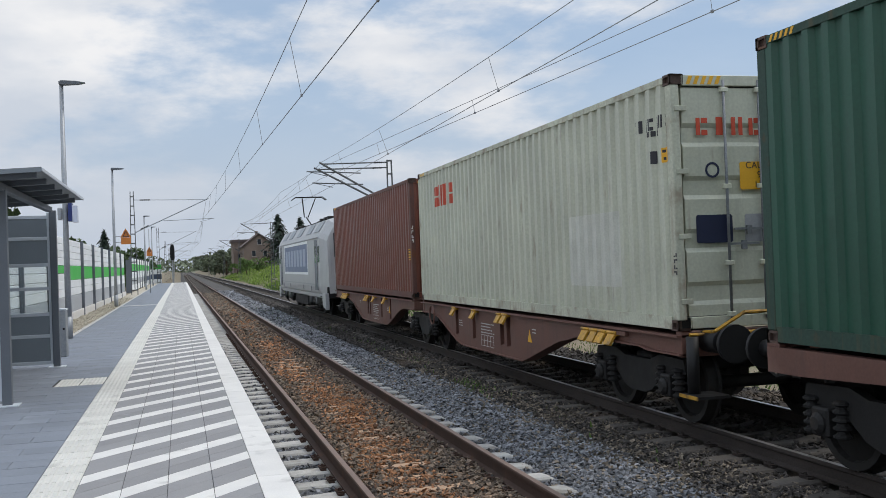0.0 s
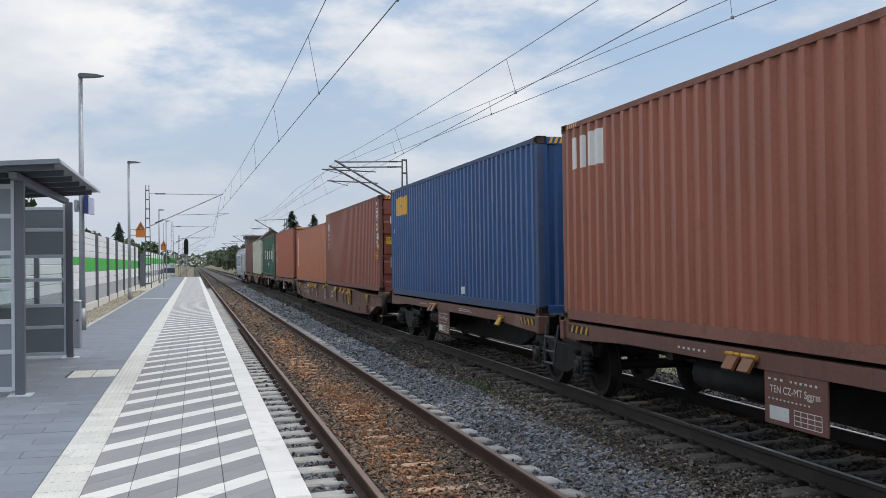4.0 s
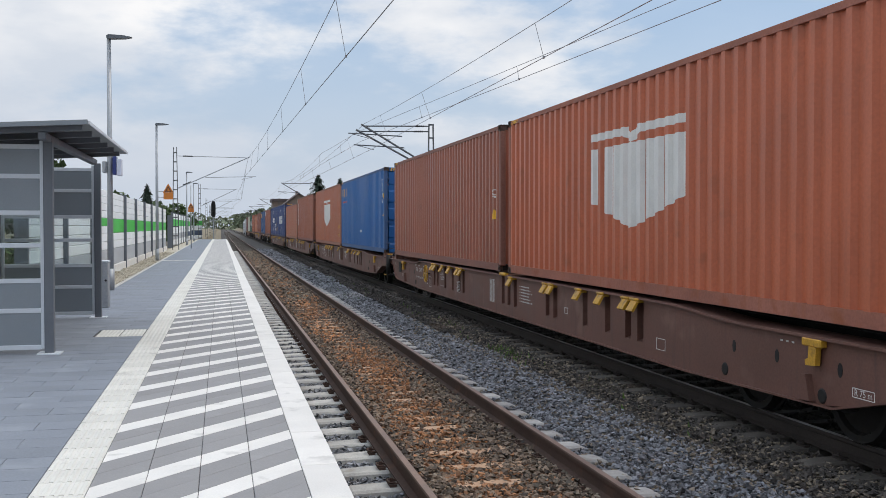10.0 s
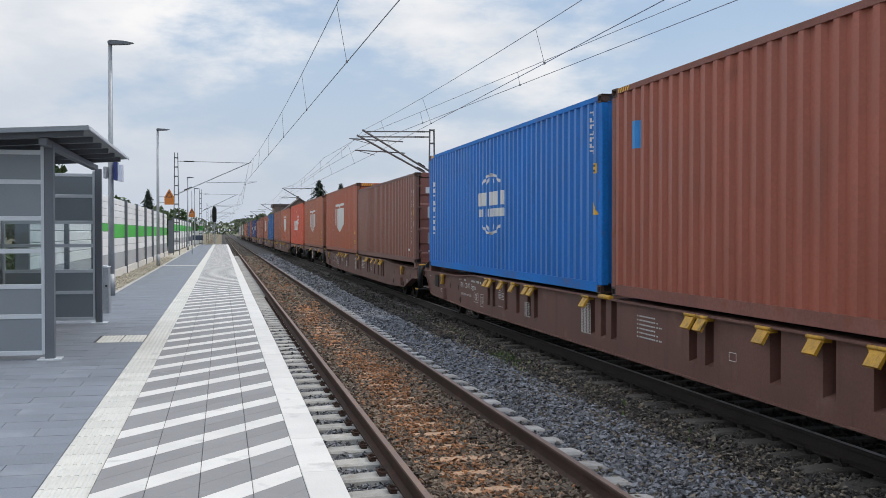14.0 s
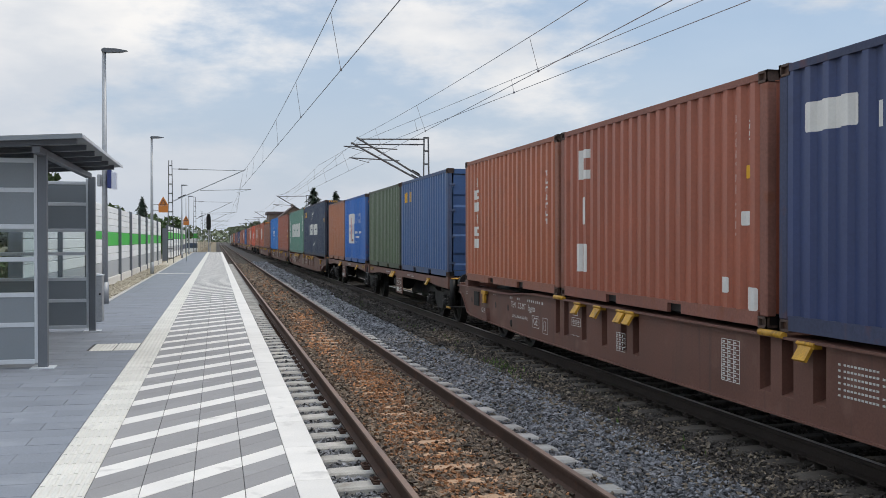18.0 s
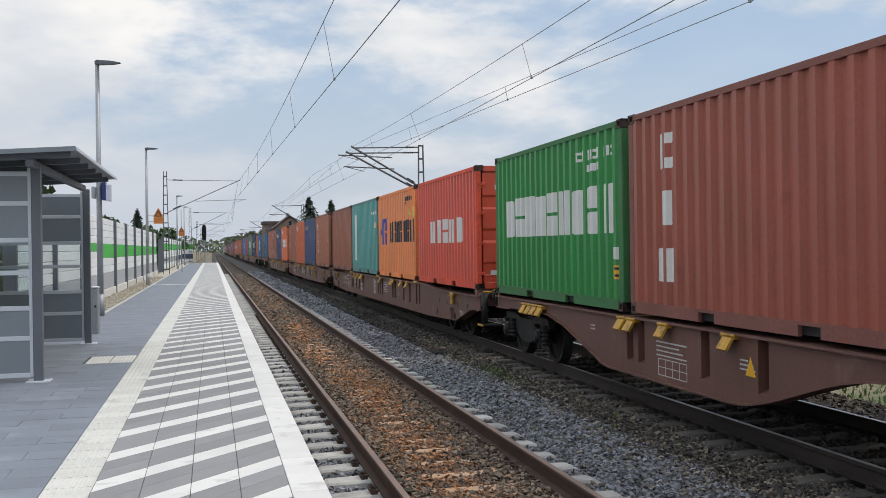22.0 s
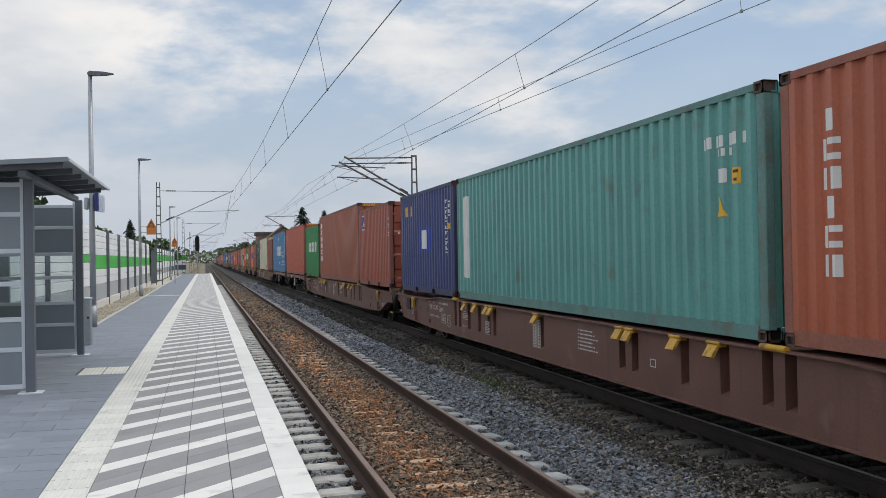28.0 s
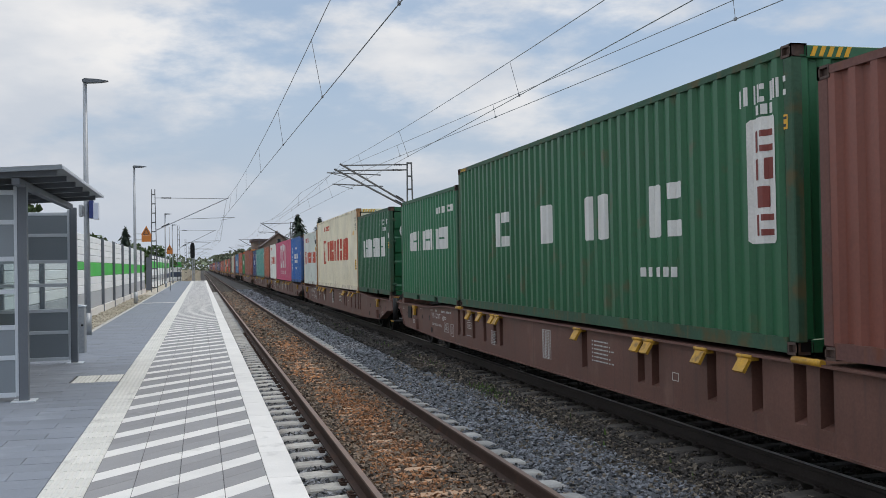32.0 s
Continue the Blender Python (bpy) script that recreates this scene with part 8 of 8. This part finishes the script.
deep_wagon(-550.90, 25.36, [6.8, 19.2], 23, False, "")
deep_wagon(-577.21, 25.58, [6.8, 19.2], 24, False, "XL")
locomotive(36.4)


# ---------------------------------------------------------------- plants, the house, the distance
def leaf_cloud(name, material, parent, blobs, count, size, seed, droop=0.0):
    """Many small leaf-like quads spread unevenly through a set of blobs (x, y, z, rx, rz, weight)."""
    rng = np.random.default_rng(seed)
    pts, faces = [], []
    w = np.array([b[5] for b in blobs], float)
    pick = rng.choice(len(blobs), count, p=w / w.sum())
    for i, k in enumerate(pick):
        bx, by, bz, rx, rz, _ = blobs[k]
        d = rng.normal(0, 1, 3)
        d /= np.linalg.norm(d) + 1e-9
        r = rng.uniform(0.35, 1.08) ** 0.6
        c = np.array([bx + d[0] * rx * r, by + d[1] * rx * r, bz + d[2] * rz * r])
        u, v = rng.normal(0, 1, 3), rng.normal(0, 1, 3)
        u /= np.linalg.norm(u)
        v -= u * (u @ v)
        v /= np.linalg.norm(v)
        s = size * rng.uniform(0.5, 1.3)
        for a, b in ((-1, -0.4), (0.1, -0.75), (1, 0.2), (-0.2, 0.7)):
            pts.append(c + s * (a * u + b * v))
        faces.append((4 * i, 4 * i + 1, 4 * i + 2, 4 * i + 3))
    me = bpy.data.meshes.new(name)
    me.from_pydata(np.array(pts), [], faces)
    return part(name, me, material, parent)


def broad_tree(x, y, z, h, r, seed, label, leaf="leaf", count=2600):
    t = thing("tree", label, "tree", pose(x, y, z))
    rng = random.Random(seed)
    bm = rod(B(), (0, 0, -0.3), (0.1, 0, h * 0.55), 0.035 * h, 8, 0.018 * h)
    blobs = []
    for i in range(12):
        a, e = rng.uniform(0, 6.28), rng.uniform(0.05, 1.0)
        d = r * rng.uniform(0.3, 0.8)
        p = (math.cos(a) * d, math.sin(a) * d, h * (0.12 + 0.78 * e * rng.uniform(0.75, 1.0)))
        rod(bm, (0.05, 0, h * rng.uniform(0.25, 0.5)), p, 0.012 * h, 5, 0.004 * h)
        blobs.append((*p, r * rng.uniform(0.3, 0.5), h * rng.uniform(0.1, 0.19), 1.0))
    part("trunk", bm, M["bark"], t)
    leaf_cloud("crown", M[leaf], t, blobs, count, 0.05 * r + 0.035 * h * 0.4, seed)
    return t


def spruce(x, y, z, h, r, seed):
    t = thing("tree", "tall dark green spruce with drooping branches", "tree", pose(x, y, z))
    part("trunk", rod(B(), (0, 0, -0.3), (0, 0, h * 0.96), 0.02 * h, 8, 0.004 * h), M["bark"], t)
    rng = np.random.default_rng(seed)
    pts, faces = [], []
    for i in range(2600):
        f = rng.random() ** 0.75
        zz = h * (0.1 + 0.9 * (1 - f))
        a = rng.uniform(0, 6.283)
        a_off = 1.5 * math.sin(2 * a)
        rad = r * (f * (0.7 + 0.3 * math.sin(zz * 4.0 + a_off + seed)) + 0.03) * rng.uniform(0.15, 1.25)
        c = np.array([math.cos(a) * rad, math.sin(a) * rad, zz - rad * 0.25 + rng.normal(0, 0.12)])
        out = np.array([math.cos(a), math.sin(a), -0.45 + rng.normal(0, 0.25)])
        side = np.array([-math.sin(a), math.cos(a), rng.normal(0, 0.3)])
        s = 0.045 * h * rng.uniform(0.5, 1.2)
        for u, v in ((-1, -0.3), (0.2, -0.35), (1, 0.0), (0.1, 0.35)):
            pts.append(c + s * (u * out + v * side))
        faces.append((4 * i, 4 * i + 1, 4 * i + 2, 4 * i + 3))
    me = bpy.data.meshes.new("crown")
    me.from_pydata(np.array(pts), [], faces)
    part("crown", me, M["needle"], t)
    return t


def make_house():
    h = thing("house", "old two-storey brown rendered house with a dark gabled roof", "house", pose(14.2, 232, 1.0))
    w, d, e, r = 7.0, 14.0, 6.0, 8.6
    part("wall", prism(B(), [(0, -1.5), (w, -1.5), (w, e), (w / 2, r), (0, e)], "y", 0, d), M["plaster"], h)
    for s in (0, 1):
        a = [(-0.4, e - 0.28), (w / 2, r + 0.1), (w / 2, r + 0.3), (-0.4, e - 0.05)]
        part("roof", prism(B(), [((u if s == 0 else w - u), v) for u, v in a], "y", -0.4, d + 0.4), M["tile"], h, "dark tiled roof slope")
    for z, xs in ((0.9, (1.0, 3.6, 6.0)), (3.6, (2.3, 4.9)), (6.3, (3.6,))):
        for x in xs:
            win = part("window", box(B(), x - 0.4, x + 0.4, -0.03, 0.1, z, z + 1.2), M["dark_glass"], h, "dark window")
            part("window_frame", box(box(B(), x - 0.48, x - 0.4, -0.06, 0.05, z - 0.08, z + 1.28), x + 0.4, x + 0.48, -0.06, 0.05, z - 0.08, z + 1.28), M["concrete"], win)
            part("window_sill", box(B(), x - 0.55, x + 0.55, -0.12, 0.05, z - 0.14, z - 0.05), M["concrete"], win)
    for y in (2.5, 5.5, 8.5, 11.5):
        for z in (0.9, 3.6):
            part("window", box(B(), -0.03, 0.1, y - 0.45, y + 0.45, z, z + 1.3), M["dark_glass"], h, "dark window")
    part("chimney", box(B(), w / 2 - 0.3, w / 2 + 0.3, 6, 6.6, r - 0.4, r + 1.0), M["plaster"], h)
    wing = thing("house", "low brown outbuilding with a flat dark roof behind the house", "house", pose(12.6, 246, 0.9))
    part("wall", box(B(), 0, 7, 0, 10, -1.5, 7.3), M["plaster"], wing)
    part("roof", box(B(), -0.4, 7.4, -0.4, 10.4, 7.3, 8.0), M["tile"], wing)
    for x in (1.5, 4.5):
        part("window", box(B(), x - 0.5, x + 0.5, -0.04, 0.1, 3.0, 4.6), M["dark_glass"], wing, "dark window")


make_house()
spruce(21.3, 222, 2.2, 11.4, 5.6, 3)
spruce(26.2, 222, 2.2, 10.6, 4.6, 5)
spruce(-7.0, 100, 0.4, 5.6, 1.9, 7)
broad_tree(-5.4, 33, 0.4, 4.2, 1.7, 11, "leafy green bush behind the noise barrier", count=2200)
broad_tree(-6.4, 58, 0.4, 3.9, 2.2, 12, "low leafy green bush behind the noise barrier")
broad_tree(-6.3, 46, 0.4, 3.2, 1.9, 13, "low leafy green bush behind the noise barrier")
broad_tree(-6.6, 122, 0.3, 5.6, 3.0, 14, "broad dark green tree behind the noise barrier")
broad_tree(-7.6, 112, 0.3, 4.6, 2.6, 15, "broad dark green tree behind the noise barrier")
broad_tree(-7.9, 90, 0.3, 4.3, 2.4, 16, "low leafy green bush behind the noise barrier")
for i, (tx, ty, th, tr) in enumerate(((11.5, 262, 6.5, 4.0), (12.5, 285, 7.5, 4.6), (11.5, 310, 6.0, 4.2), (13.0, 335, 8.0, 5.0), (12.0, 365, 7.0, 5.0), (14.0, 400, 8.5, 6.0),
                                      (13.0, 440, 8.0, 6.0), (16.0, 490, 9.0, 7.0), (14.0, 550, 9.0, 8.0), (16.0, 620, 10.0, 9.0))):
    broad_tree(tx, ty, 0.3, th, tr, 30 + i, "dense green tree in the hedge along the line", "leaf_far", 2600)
for i, (tx, ty, th, tr) in enumerate(((12.6, 200, 3.0, 2.0), (14.0, 212, 3.4, 2.2), (11.8, 216, 2.6, 1.8), (15.5, 190, 3.2, 2.0))):
    broad_tree(tx, ty, 1.0, th, tr, 60 + i, "bright green shrub on the railway bank", "grass", 1200)


def far_woods():
    """A low wooded ridge far beyond the end of the line."""
    rng = np.random.default_rng(77)
    blobs = []
    for i in range(90):
        a = radians(-14 + 60 * i / 90)
        d = 900 + 120 * math.sin(i * 0.7)
        blobs.append((math.sin(a) * d, math.cos(a) * d, 3 + 4 * rng.random(), 26, 7 + 3 * rng.random(), 1.0))
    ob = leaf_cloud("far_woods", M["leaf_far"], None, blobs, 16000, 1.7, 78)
    tagged(ob, "green woods along the horizon, pale haze in their leaf colour", "woods", kind="stuff")


far_woods()


def weeds(name, material, label, regions, seed, height):
    """Grass blades and weeds as crossed upright slivers."""
    rng = np.random.default_rng(seed)
    pts, faces = [], []
    for x0, x1, y0, y1, zf, n in regions:
        for i in range(n):
            x, y = rng.uniform(x0, x1), rng.uniform(y0, y1)
            z = zf(x, y)
            h, a = height * rng.uniform(0.4, 1.3), rng.uniform(0, 6.283)
            wv = np.array([math.cos(a), math.sin(a), 0]) * 0.12 * height * rng.uniform(0.6, 1.6)
            lean = np.array([rng.normal(0, 0.3), rng.normal(0, 0.3), 1.0]) * h
            b = len(pts)
            p = np.array([x, y, z])
            pts += [p - wv, p + wv, p + lean * 0.7 + wv * 0.7, p + lean]
            faces.append((b, b + 1, b + 2, b + 3))
    me = bpy.data.meshes.new(name)
    me.from_pydata(np.array(pts), [], faces)
    tagged(part(name, me, material), label, "weeds", kind="stuff")


def bank(x, y):
    f = min(1.0, max(0.0, (y - 35) / 60))
    return -0.5 + (0.4 + 2.1 * f) * min(1.0, max(0.0, (x - 9.6) / 7.0))


weeds("verge_grass", M["grass"], "fresh green grass along the railway bank", [(9.4, 16, 40, 120, bank, 7000), (9.6, 17, 120, 260, bank, 5000)], 21, 0.3)
weeds("short_grass", M["grass"], "short green grass beside the far track", [(9.1, 14, 4, 40, bank, 15000)], 24, 0.13)
weeds("verge_flowers", M["grass_yellow"], "yellow-green flowering weeds on the bank", [(9.8, 16.5, 60, 240, bank, 9000)], 22, 0.4)
weeds("track_weeds", M["grass"], "small tufts of grass in the ballast", [(4.7, 5.1, 15.5, 17.5, lambda x, y: -0.23, 90), (4.6, 5.2, 9, 40, lambda x, y: -0.24, 160), (3.8, 4.8, 30, 60, lambda x, y: -0.24, 160)], 23, 0.1)


def motions():
    times = [2 * i for i in range(17)]
    for ob, s, z in RIDERS:
        walk(ob, [(t, pose(TRACKS[1], s + travel(t), z)) for t in times])


motions()
